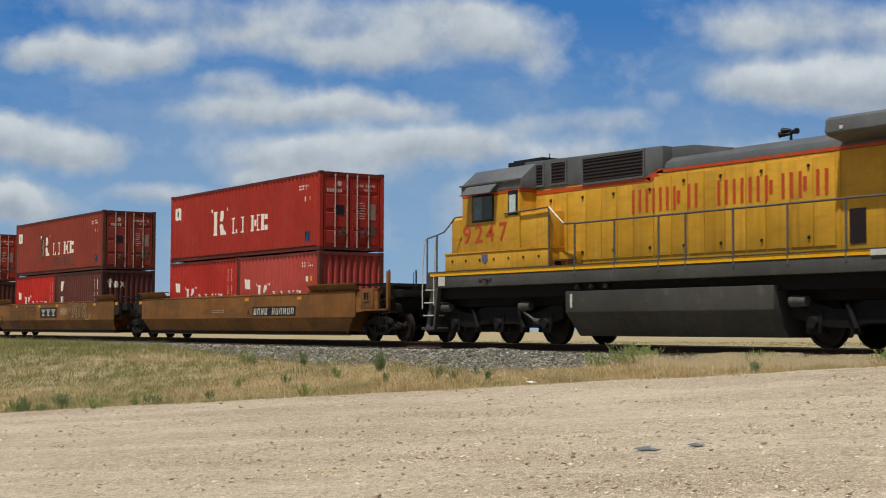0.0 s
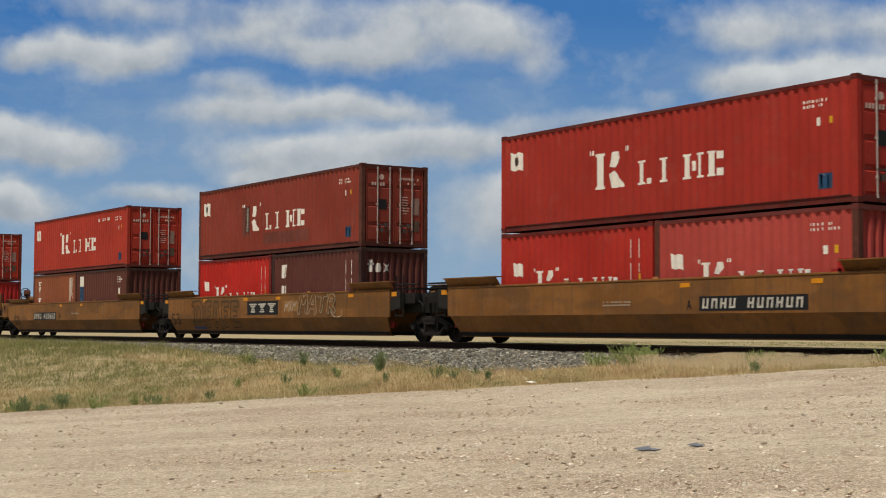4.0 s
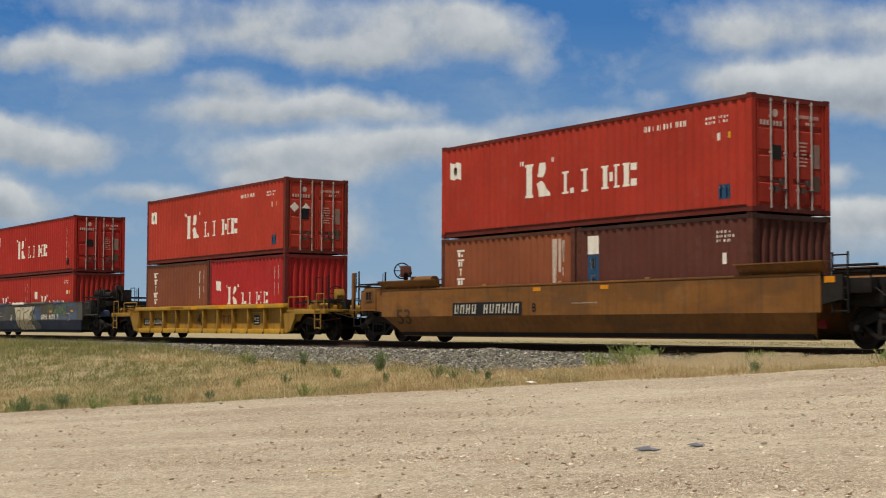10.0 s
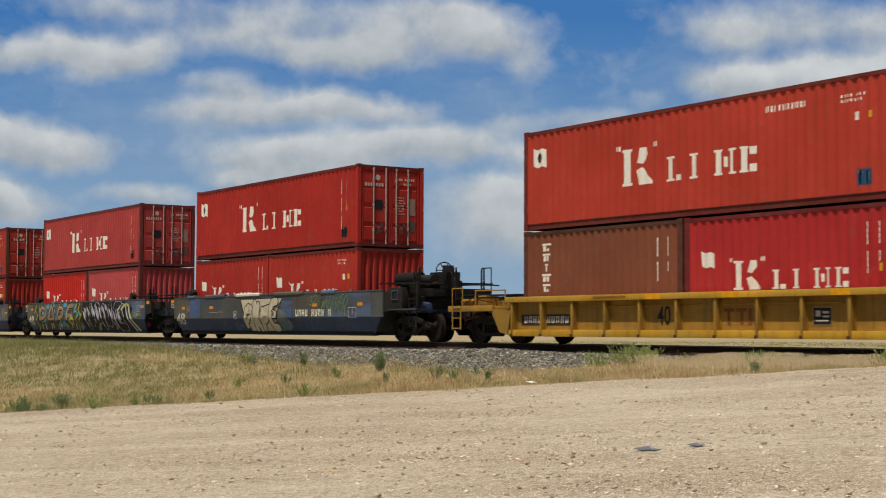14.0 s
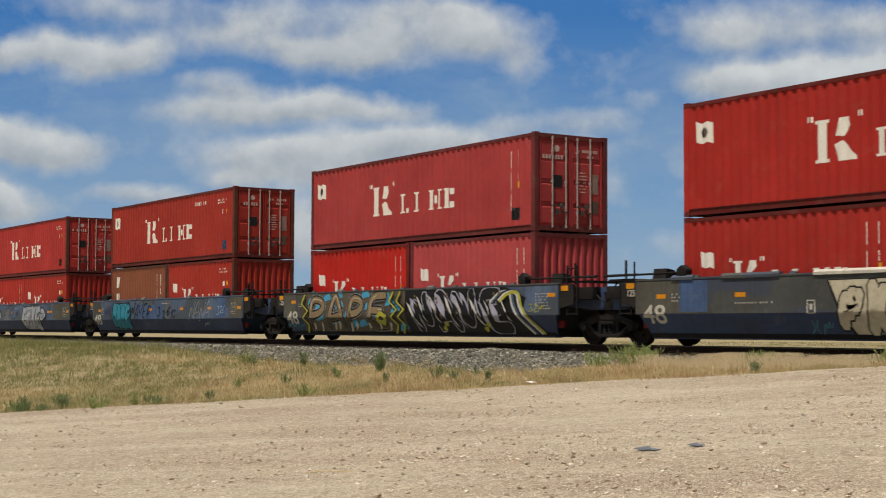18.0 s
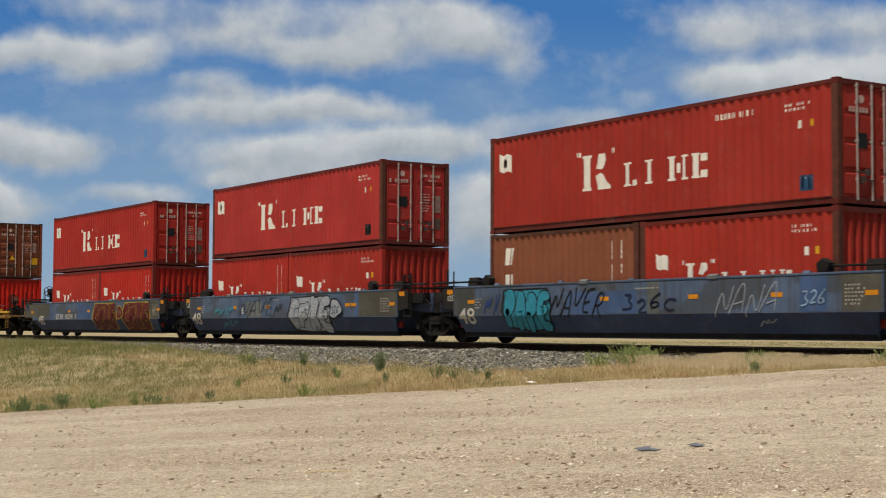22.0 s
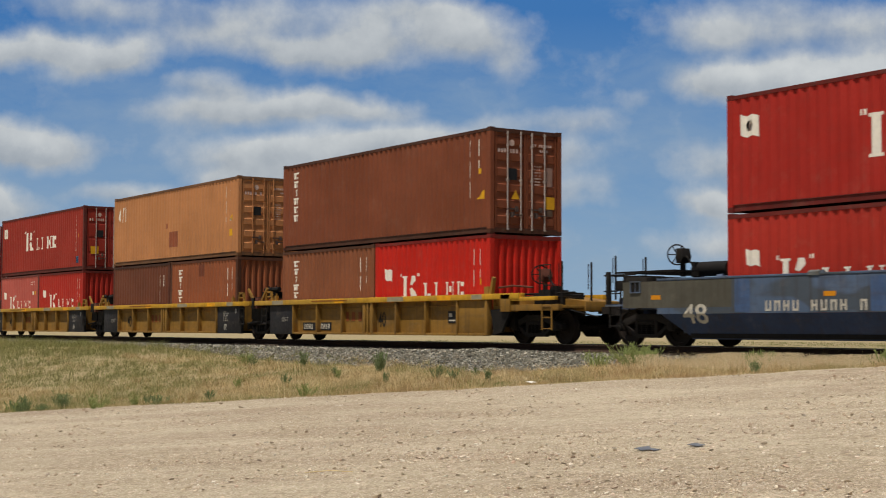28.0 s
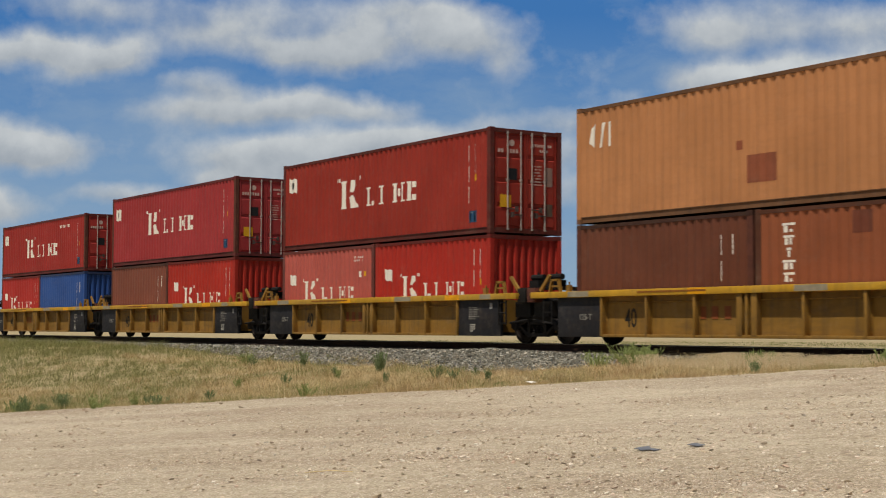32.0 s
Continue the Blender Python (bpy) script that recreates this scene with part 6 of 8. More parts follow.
c_unit = smooth_well(-130.17, "joint", "set", half48, SLATE_DARK, NAVY, G_48, "dark grimy well car with pale sprayed paint", small_print(-4.2, 0.98, 1, 1.5, 11) + small_print(-6.2, 1.2, 3, 0.3, 31) + amber((-6.72, -4.2, 3.7, 6.6), 1.14) + [("stencil", digit_bars(2.56, 5.0, 0.78, 1.0, 11, (4, 9), 0.0), WHITE), ("data_box", [rect(-2.15, -1.93, 0.98, 1.0), rect(-2.15, -1.93, 0.72, 0.74), rect(-2.15, -2.13, 0.74, 0.98), rect(-1.95, -1.93, 0.74, 0.98), rect(-2.08, -2.0, 0.8, 0.92)], plain("dull_white", (196, 190, 176), 0.6))], ("48", -7.2, 0.72, 0.6, 0.78), plain("dull_white", (196, 190, 176), 0.6))
d_unit = smooth_well(-148.0, "joint", "joint", half48, SLATE_DARK, NAVY, G_48, "dark well car covered in bold sprayed paint", small_print(6.5, 1.3, 6, 0.7, 12) + small_print(-6.4, 1.2, 3, 0.25, 32) + amber((-6.9, 7.0), 1.25), ("48", -7.2, 0.72, 0.6, 0.75), plain("dull_white", (196, 190, 176), 0.6))
e_unit = smooth_well(-166.03, "joint", "joint", half48, SLATE, NAVY, G_48, "slate blue well car with turquoise sprayed paint", small_print(6.5, 1.3, 6, 0.6, 13) + small_print(-6.4, 1.2, 4, 0.3, 33) + small_print(0.2, 1.36, 1, 0.8, 43) + amber((-6.75, -1.1, 1.98, 4.5, 7.0), 1.12), ("48", -7.2, 0.74, 0.6, 0.78), plain("dull_white", (196, 190, 176), 0.6))
f_unit = smooth_well(-183.91, "joint", "joint", half48, SLATE, NAVY, G_48, "slate blue well car with silver sprayed bubbles", small_print(6.5, 1.3, 6, 0.6, 14) + small_print(-6.4, 1.2, 4, 0.3, 34) + small_print(-0.5, 1.36, 1, 0.8, 44) + amber((-6.75, -3.7, -1.1, 4.38, 4.75, 7.0), 1.12), ("48", -7.2, 0.74, 0.6, 0.78), plain("dull_white", (196, 190, 176), 0.6))
g_unit = smooth_well(-201.77, "set", "joint", half48, SLATE, NAVY, G_48, "slate blue well car with maroon sprayed bubbles", small_print(6.8, 1.3, 6, 0.5, 15) + amber((-8.3, -3.1, -0.6, 7.2), 1.12) + [("stencil", digit_bars(-4.7, -1.9, 0.78, 1.0, 11, (4, 9), 0.0), plain("dull_white", (196, 190, 176), 0.6))], ("48", -7.25, 0.74, 0.6, 0.78), plain("dull_white", (196, 190, 176), 0.6))
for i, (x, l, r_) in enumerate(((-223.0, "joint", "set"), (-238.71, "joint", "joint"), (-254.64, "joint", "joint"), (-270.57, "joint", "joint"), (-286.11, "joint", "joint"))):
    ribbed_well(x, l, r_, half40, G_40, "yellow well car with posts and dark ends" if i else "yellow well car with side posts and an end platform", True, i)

SPRAY = {"black": plain("spray_black", (22, 22, 24), 0.6), "white": plain("spray_white", (208, 206, 200), 0.6), "cream": plain("spray_cream", (196, 186, 160), 0.6), "teal": plain("spray_teal", (44, 138, 160), 0.6),
         "maroon": plain("spray_maroon", (96, 26, 24), 0.6), "yellow": plain("spray_yellow", (176, 172, 62), 0.6), "silver": plain("spray_silver", (158, 164, 172), 0.55), "brown": plain("spray_brown", (92, 84, 70), 0.6),
         "blue": plain("spray_blue", (40, 66, 120), 0.6), "tan": plain("spray_tan", (142, 122, 92), 0.6)}
rg = random.Random(3)


def shards(r, x0, x1, z0, z1, n, w, lean):
    """Pointed slanted flakes, as in a wild sprayed pattern."""
    out = []
    for i in range(n):
        x = x0 + (x1 - x0) * (i + r.uniform(0.2, 0.8)) / n
        za = r.uniform(z0, z0 + 0.35 * (z1 - z0))
        zb = r.uniform(z0 + 0.7 * (z1 - z0), z1)
        k = w * r.uniform(0.6, 1.2)
        m = (za + zb) / 2
        d = lean * (zb - za) * r.uniform(0.7, 1.2)
        out.append([(x - d / 2, za), (x + k * 0.8 - d * 0.15, za + 0.3 * (m - za)), (x + k, m), (x + k * 0.6 + d * 0.3, zb - 0.1), (x + d / 2, zb), (x - k * 0.5 + d * 0.2, m + 0.1), (x - k * 0.5 - d * 0.2, m - 0.15)])
    return out


def patches(ob, items):
    """Touched-up rectangles of other paint on the side."""
    for i, ((x0, x1, z0, z1), mat) in enumerate(items):
        part("paint_patch", on_well(Mesh(), rect(x0, x1, z0, z1), 0.0018 + 0.0003 * i), mat, ob)


OLIVE = painted("patch_olive", (84, 82, 72), 0.6, 0.5)
PATCH_BLUE = painted("patch_blue", (66, 92, 132), 0.5, 0.3)
PATCH_GREY = painted("patch_grey", (108, 112, 112), 0.55, 0.4)
patches(c_unit, [((-7.4, -5.4, 0.76, 1.49), OLIVE), ((1.5, 2.3, 0.76, 1.3), PATCH_BLUE), ((2.35, 4.2, 0.76, 1.49), OLIVE), ((-5.96, -5.05, 0.78, 1.49), PATCH_BLUE), ((4.6, 7.4, 0.76, 1.49), SLATE)])
patches(d_unit, [((5.2, 7.4, 0.76, 1.49), SLATE), ((-7.4, -6.6, 0.76, 1.49), OLIVE)])
patches(e_unit, [((-7.4, -6.4, 0.76, 1.49), SLATE_DARK), ((5.29, 6.03, 0.76, 1.49), PATCH_BLUE), ((-2.4, 0.2, 0.76, 1.3), PATCH_BLUE), ((0.6, 1.0, 0.76, 1.49), PATCH_GREY), ((6.4, 7.4, 0.76, 1.49), OLIVE)])
patches(f_unit, [((-7.4, -6.3, 0.76, 1.49), SLATE_DARK), ((4.96, 5.96, 0.76, 1.49), PATCH_BLUE), ((-2.6, -1.4, 0.76, 1.3), PATCH_GREY), ((5.2, 7.4, 0.76, 1.49), OLIVE)])
patches(g_unit, [((-9.3, -5.7, 0.88, 1.49), OLIVE), ((-1.9, -0.1, 0.76, 1.45), PATCH_BLUE), ((-5.6, -5.15, 0.76, 1.49), PATCH_BLUE), ((5.4, 7.4, 0.76, 1.49), OLIVE)])
for x0, x1, mat in ((-6.2, -5.5, SLATE), (-4.6, -2.9, SLATE_DARK), (-1.95, -0.1, plain("pale_pad", (196, 190, 176), 0.7)), (1.0, 3.1, OLIVE), (4.3, 5.2, SLATE)):
    part("edge_pad", Mesh().along_x([(-1.53, 1.5), (-1.53, 1.56), (-1.48, 1.61), (-1.4, 1.6), (-1.36, 1.54)], x0, x1), mat, c_unit, "pad over the top edge")
for ob_, xs in ((d_unit, (-3.8, 1.4)), (e_unit, (-1.9, 2.6)), (f_unit, (-4.2, 0.6)), (g_unit, (-3.5, 2.0))):
    for x0 in xs:
        part("edge_pad", Mesh().along_x([(-1.52, 1.5), (-1.52, 1.57), (-1.46, 1.61), (-1.36, 1.55)], x0, x0 + 0.3), PATCH_GREY, ob_, "pad over the top edge")
# a sprayed hand: each sign is a few bent lines in a unit box
GLYPHS = {
    "P": [[(0.15, 0), (0.15, 1), (0.7, 0.96), (0.88, 0.72), (0.68, 0.48), (0.15, 0.44)]],
    "A": [[(0.05, 0), (0.4, 1), (0.62, 1), (0.95, 0)], [(0.22, 0.36), (0.82, 0.36)]],
    "E": [[(0.92, 1), (0.15, 0.97), (0.12, 0.05), (0.92, 0)], [(0.15, 0.52), (0.75, 0.52)]],
    "N": [[(0.1, 0), (0.12, 1), (0.85, 0), (0.88, 1)]],
    "V": [[(0.05, 1), (0.5, 0), (0.95, 1)]],
    "R": [[(0.15, 0), (0.15, 1), (0.7, 0.96), (0.85, 0.72), (0.6, 0.48), (0.15, 0.46)], [(0.4, 0.46), (0.95, 0)]],
    "F": [[(0.92, 1), (0.15, 0.97), (0.12, 0)], [(0.15, 0.5), (0.75, 0.5)]],
    "D": [[(0.12, 0), (0.12, 1), (0.65, 0.95), (0.9, 0.55), (0.7, 0.05), (0.12, 0)]],
    "3": [[(0.1, 0.95), (0.8, 1), (0.4, 0.58), (0.88, 0.38), (0.7, 0.03), (0.08, 0.06)]],
    "2": [[(0.1, 0.8), (0.5, 1), (0.85, 0.75), (0.1, 0), (0.9, 0.03)]],
    "6": [[(0.8, 1), (0.25, 0.62), (0.12, 0.2), (0.5, 0), (0.86, 0.25), (0.5, 0.5), (0.2, 0.32)]],
    "M": [[(0.05, 0), (0.14, 1), (0.3, 1), (0.5, 0.45), (0.7, 1), (0.86, 1), (0.95, 0)]],
    "T": [[(0.05, 0.97), (0.95, 1)], [(0.5, 1), (0.46, 0)]],
    "C": [[(0.92, 0.85), (0.5, 1), (0.1, 0.5), (0.5, 0), (0.92, 0.14)]],
    "~": [[(0.05, 0.1), (0.25, 0.9), (0.4, 0.2), (0.6, 0.95), (0.7, 0.3), (0.95, 0.8)]],
    "l": [[(0.3, 1), (0.45, 0.5), (0.2, 0.0)], [(0.8, 0.95), (0.55, 0.45), (0.85, 0.05)]],
}


def bent(line):
    """Corners cut twice, so that the line bends."""
    for _ in range(2):
        out = [line[0]]
        for (ax, az), (bx, bz) in zip(line, line[1:]):
            out += [(ax * 0.75 + bx * 0.25, az * 0.75 + bz * 0.25), (ax * 0.25 + bx * 0.75, az * 0.25 + bz * 0.75)]
        line = out + [line[-1]]
    return line


def brushed(line, w, taper=0.0):
    """Quads and round joints along a line."""
    out = []
    for i, ((ax, az), (bx, bz)) in enumerate(zip(line, line[1:])):
        d = Vector((bx - ax, bz - az))
        if d.length < 1e-4:
            continue
        q = Vector((-d.y, d.x)).normalized() * (w / 2) * (1 - taper * i / len(line))
        out.append([(ax + q.x, az + q.y), (bx + q.x, bz + q.y), (bx - q.x, bz - q.y), (ax - q.x, az - q.y)])
    for x, z in line:
        out.append([(x + w / 2 * math.cos(k * 1.0472), z + w / 2 * math.sin(k * 1.0472)) for k in range(6)])
    return out


def held(p):
    return [(x, max(0.235, min(1.49, z))) for x, z in p]


def glyph_lines(r, ch, x0, x1, z0, z1, lean, shake=0.06):
    return [bent([(x0 + (x1 - x0) * (u + r.uniform(-shake, shake)) + lean * (v - 0.5) * (z1 - z0), z0 + (z1 - z0) * (v + r.uniform(-shake, shake))) for u, v in line]) for line in GLYPHS[ch]]


def lay_on(name, polys, mat, ob, lift):
    """Paint whose overlapping pieces lie a hair above one another."""
    m = Mesh()
    for i, p in enumerate(polys):
        on_well(m, held(p), lift + 0.00015 * (i % 9))
    part(name, m, mat, ob)["kind"] = "stuff"


def tag(ob, signs, x0, x1, z0, z1, w, mat, seed, lean=0.2, lift=0.012):
    """Thin quick lines of a spray can."""
    r, polys = random.Random(seed), []
    k = (x1 - x0) / len(signs)
    for i, ch in enumerate(signs):
        dz = r.uniform(-0.06, 0.06)
        for line in glyph_lines(r, ch, x0 + k * i, x0 + k * (i + 0.95), z0 + dz, z1 + dz, lean, 0.08):
            polys += brushed(line, w, 0.3)
    lay_on("graffiti_scrawl", polys, mat, ob, lift)


def throw_up(ob, signs, x0, x1, z0, z1, w, rim_w, fill, rim, seed, lean=0.05, shade=None, outer=None, base=0.006):
    """Fat rimmed signs, one over the next; shade: hatched shine over the fill."""
    r = random.Random(seed)
    k = (x1 - x0) / len(signs)
    cuts = []
    for i, ch in enumerate(signs):
        a = x0 + k * i - 0.02
        dz = r.uniform(-0.04, 0.04)
        lines = glyph_lines(r, ch, a + w * 0.4, a + k - w * 0.2, z0 + w / 2 + dz, z1 - w / 2 + dz, lean, 0.05)
        up = base + 0.0075 * i
        if outer:
            lay_on("graffiti_halo", [q for ln in lines for q in brushed(ln, w + 2.6 * rim_w)], outer, ob, up - 0.0025)
        lay_on("graffiti_rim", [q for ln in lines for q in brushed(ln, w + 2 * rim_w)], rim, ob, up)
        lay_on("graffiti_fill", [q for ln in lines for q in brushed(ln, w)], fill, ob, up + 0.003)
        if shade:
            for ln in lines:
                cuts += [brushed([(x + r.uniform(-w * 0.45, -w * 0.1), z), (x + r.uniform(w * 0.0, w * 0.45), z + r.uniform(-0.03, 0.03))], 0.014)[0] for x, z in ln[::1]]
    if cuts:
        lay_on("graffiti_shading", cuts, shade, ob, base + 0.0075 * len(signs) + 0.004)


SKY_PAINT = plain("spray_sky", (70, 160, 200), 0.6)
GREEN_PAINT = plain("spray_green", (120, 150, 90), 0.6)
FADED_TEAL = plain("spray_faded_teal", (70, 128, 146), 0.6)
# cream signs with dark rims over a pale blot, a green scrawl beside them
lay("graffiti_ground", [bubble(1.35, 0.62, 0.75, 0.4, 0.1, 18, 1.0)], PATCH_GREY, c_unit, 0.004)
lay("graffiti_halo", [[(-1.62, 1.4), (1.62, 1.42), (1.25, 0.95), (1.05, 0.26), (-1.05, 0.25), (-1.35, 0.8)]], SPRAY["black"], c_unit, 0.005)
lay("graffiti_halo", [[(-1.56, 1.38), (1.55, 1.395), (1.18, 0.95), (0.98, 0.27), (-0.98, 0.26), (-1.27, 0.8)]], SPRAY["cream"], c_unit, 0.0065)
throw_up(c_unit, "~l~E", -1.35, 1.3, 0.24, 1.4, 0.26, 0.04, SPRAY["cream"], SPRAY["black"], 5, 0.02, base=0.009)
tag(c_unit, "~~", 1.25, 2.3, 0.9, 1.35, 0.03, PATCH_GREY, 6)
tag(c_unit, "326", 3.55, 4.3, 1.16, 1.42, 0.03, GREEN_PAINT, 7)
tag(c_unit, "~NAVER", 4.3, 6.0, 0.84, 1.42, 0.03, GREEN_PAINT, 8, 0.4)
tag(c_unit, "~l~", 1.45, 2.05, 0.3, 0.62, 0.04, FADED_TEAL, 18)
for spot in ((6.05, 6.55, 1.03, 1.05), (6.05, 6.55, 0.72, 0.74), (6.05, 6.07, 0.74, 1.03), (6.53, 6.55, 0.74, 1.03), (6.3, 6.32, 0.86, 1.03)):
    part("data_frame", on_well(Mesh(), rect(*spot), 0.012), plain("dull_white", (196, 190, 176), 0.6), c_unit)
tag(c_unit, "l~", -2.2, -1.5, 0.3, 0.6, 0.03, FADED_TEAL, 9)
# a brown ground with tan signs, sky-blue flakes and yellow zigzags, then silver signs on black
lay("graffiti_ground", [rect(-6.15, 0.2, 0.24, 1.485)], SPRAY["brown"], d_unit, 0.004)
lay("graffiti_ground", [[(0.2, 0.24), (6.5, 0.24), (5.9, 0.8), (6.1, 1.2), (5.2, 1.485), (0.2, 1.485)]], SPRAY["black"], d_unit, 0.0045)
lay("graffiti_scrawl", [[(x, z), (x + 0.55, z + 0.08), (x + 0.45, z + 0.26), (x + 0.12, z + 0.2)] for x, z in ((-5.75, 1.15), (-4.75, 1.22), (-3.95, 0.98), (-2.95, 1.2), (-2.15, 0.95), (-1.15, 1.2), (-0.6, 0.85), (-4.3, 0.5), (-2.6, 0.42), (-1.4, 0.4), (-5.2, 0.62), (-0.3, 0.32), (-5.3, 0.95), (-3.4, 0.72), (-2.35, 1.28), (-1.75, 0.68), (-0.95, 1.05), (-4.0, 1.28), (-3.1, 0.4))], SKY_PAINT, d_unit, 0.0075, True)
throw_up(d_unit, "PAPE", -5.75, -0.75, 0.32, 1.46, 0.2, 0.05, SPRAY["tan"], SPRAY["black"], 12, 0.06, base=0.011, outer=SPRAY["silver"])
# the lower half of those signs is sprayed over in brown, with pale glints above
r12, over, glint = random.Random(12), [], []
for i, ch in enumerate("PAPE"):
    a_, dz = -5.75 + 1.25 * i - 0.02, r12.uniform(-0.04, 0.04)
    for ln in glyph_lines(r12, ch, a_ + 0.092, a_ + 1.25 - 0.046, 0.32 + 0.115 + dz, 1.46 - 0.115 + dz, 0.06, 0.05):
        over += [c for c in (clip(q, 1, 0.72, True) for q in brushed(ln, 0.2)) if len(c) > 2]
        glint += [q for q in brushed([(x + 0.05, z + 0.03) for x, z in ln[4:12]], 0.03) if min(z for x, z in q) > 0.8]
lay_on("graffiti_shade", over, plain("spray_dark_brown", (74, 64, 50), 0.6), d_unit, 0.0405)
lay_on("graffiti_glint", glint, SPRAY["cream"], d_unit, 0.0425)
lay("graffiti_scrawl", shards(rg, -5.6, -0.6, 0.27, 0.62, 9, 0.1, 0.9), SPRAY["cream"], d_unit, 0.046, True)
for x0, kk in ((-6.1, 1), (-0.62, 1), (-0.22, 1)):
    zig = [(x0 + 0.12 * kk, 0.27), (x0 + 0.36 * kk, 0.5), (x0 + 0.08 * kk, 0.72), (x0 + 0.42 * kk, 0.95), (x0, 1.2), (x0 + 0.22 * kk, 1.46)]
    lay_on("graffiti_scrawl", brushed(zig, 0.075), SPRAY["yellow"], d_unit, 0.048)
    lay_on("graffiti_scrawl", brushed([(a + 0.08, b) for a, b in zig], 0.04), SPRAY["black"], d_unit, 0.0505)
lay_on("graffiti_fill", brushed([(-1.35, 0.62), (-1.0, 0.55), (-0.85, 0.75), (-1.15, 0.85), (-1.35, 0.7)], 0.13), SPRAY["yellow"], d_unit, 0.049)
LILAC = plain("spray_lilac", (172, 170, 186), 0.55)
throw_up(d_unit, "NAVE", 0.5, 5.2, 0.26, 1.485, 0.3, 0.035, SPRAY["black"], LILAC, 14, -0.5, base=0.011)
lay("graffiti_shine", shards(rg, 0.6, 5.2, 0.3, 1.42, 7, 0.2, -0.75), LILAC, d_unit, 0.047, True)
lay("graffiti_shadow", shards(rg, 0.5, 5.3, 0.28, 1.3, 9, 0.14, -0.7), SPRAY["black"], d_unit, 0.0495, True)
lay("graffiti_scrawl", shards(rg, 0.3, 5.4, 0.4, 1.45, 8, 0.05, -0.8), SPRAY["white"], d_unit, 0.052, True)
lay_on("graffiti_scrawl", [bubble(rg.uniform(0.6, 5.2), rg.uniform(0.6, 1.4), 0.045, 0.04, 0, 8, k) for k in range(26)], plain("spray_bronze", (112, 94, 62), 0.6), d_unit, 0.0545)
for dx, mat in ((0.0, SPRAY["white"]), (0.1, plain("spray_slate", (74, 92, 112), 0.6)), (0.2, SPRAY["black"]), (0.3, SPRAY["white"]), (0.4, SPRAY["yellow"])):
    lay_on("graffiti_band", brushed(bent([(4.55 + dx, 1.1), (5.0 + dx * 0.9, 1.38 - dx * 0.1), (5.45 + dx, 1.36), (5.5 + dx, 1.0), (5.85 + dx, 0.62), (6.25 + dx * 1.1, 0.28)]), 0.08), mat, d_unit, 0.044 + dx * 0.008)
lay_on("graffiti_scrawl", [bubble(x, z, 0.1, 0.07, 0, 8, x) for x, z in ((2.2, 0.4), (2.35, 0.52), (4.2, 0.38), (4.35, 0.5))], SPRAY["yellow"], d_unit, 0.055)
tag(d_unit, "32~", 6.2, 6.85, 0.85, 1.05, 0.025, SPRAY["yellow"], 16)
tag(d_unit, "~~l~", -7.3, -6.1, 0.36, 0.6, 0.035, FADED_TEAL, 17)
# turquoise signs and quick scrawls
lay("graffiti_rim", [[(-5.1, 1.42), (-3.2, 1.44), (-3.0, 1.0), (-3.12, 0.36), (-4.0, 0.3), (-4.95, 0.4), (-5.2, 0.85)]], SPRAY["black"], e_unit, 0.005)
lay("graffiti_fill", [[(-5.02, 1.37), (-3.26, 1.39), (-3.08, 1.0), (-3.2, 0.41), (-4.0, 0.36), (-4.88, 0.45), (-5.1, 0.85)]], SPRAY["teal"], e_unit, 0.0065)
throw_up(e_unit, "PAPE", -5.05, -3.1, 0.36, 1.4, 0.24, 0.035, SPRAY["teal"], SPRAY["black"], 20, 0.02, base=0.009)
tag(e_unit, "~l", -5.95, -5.2, 0.8, 1.36, 0.045, SPRAY["blue"], 21)
tag(e_unit, "NAVER", -2.98, -0.95, 0.76, 1.32, 0.05, SPRAY["black"], 22, 0.5)
tag(e_unit, "326C", -0.27, 1.6, 0.82, 1.14, 0.05, plain("spray_navy", (24, 34, 62), 0.6), 23)
tag(e_unit, "NANA", 2.88, 4.75, 0.68, 1.34, 0.03, SPRAY["silver"], 24, 0.4)
tag(e_unit, "326", 5.34, 6.02, 0.9, 1.18, 0.04, plain("spray_pale_blue", (150, 176, 205), 0.6), 25)
tag(e_unit, "~", 4.1, 4.6, 0.42, 0.6, 0.025, SPRAY["silver"], 26)
# hatched silver signs with a small oval beside them
lay("graffiti_rim", [[(0.75, 1.42), (3.1, 1.44), (3.5, 1.0), (3.35, 0.28), (1.9, 0.25), (0.75, 0.3), (0.48, 0.8)]], SPRAY["black"], f_unit, 0.005)
lay("graffiti_fill", [[(0.82, 1.38), (3.04, 1.4), (3.4, 1.0), (3.26, 0.33), (1.9, 0.3), (0.84, 0.36), (0.58, 0.8)]], SPRAY["silver"], f_unit, 0.0065)
throw_up(f_unit, "C~lE", 0.62, 3.4, 0.28, 1.41, 0.3, 0.03, SPRAY["silver"], SPRAY["black"], 27, 0.08, SPRAY["white"], base=0.009)
lay("graffiti_rim", [bubble(3.82, 1.0, 0.4, 0.33, 0.1, 18, 0.4)], SPRAY["black"], f_unit, 0.05)
lay("graffiti_fill", [bubble(3.82, 1.0, 0.35, 0.28, 0.1, 18, 0.4)], SPRAY["silver"], f_unit, 0.0515)
tag(f_unit, "326", 3.6, 4.05, 0.9, 1.12, 0.03, SPRAY["black"], 28, lift=0.054)
tag(f_unit, "NAVE~", -3.0, 0.2, 0.78, 1.36, 0.03, plain("spray_navy", (24, 34, 62), 0.6), 29, 0.5)
tag(f_unit, "~~l~", -5.2, -3.6, 0.85, 1.15, 0.08, FADED_TEAL, 30)
tag(f_unit, "~l~", -4.6, -3.3, 0.45, 0.7, 0.05, FADED_TEAL, 31)
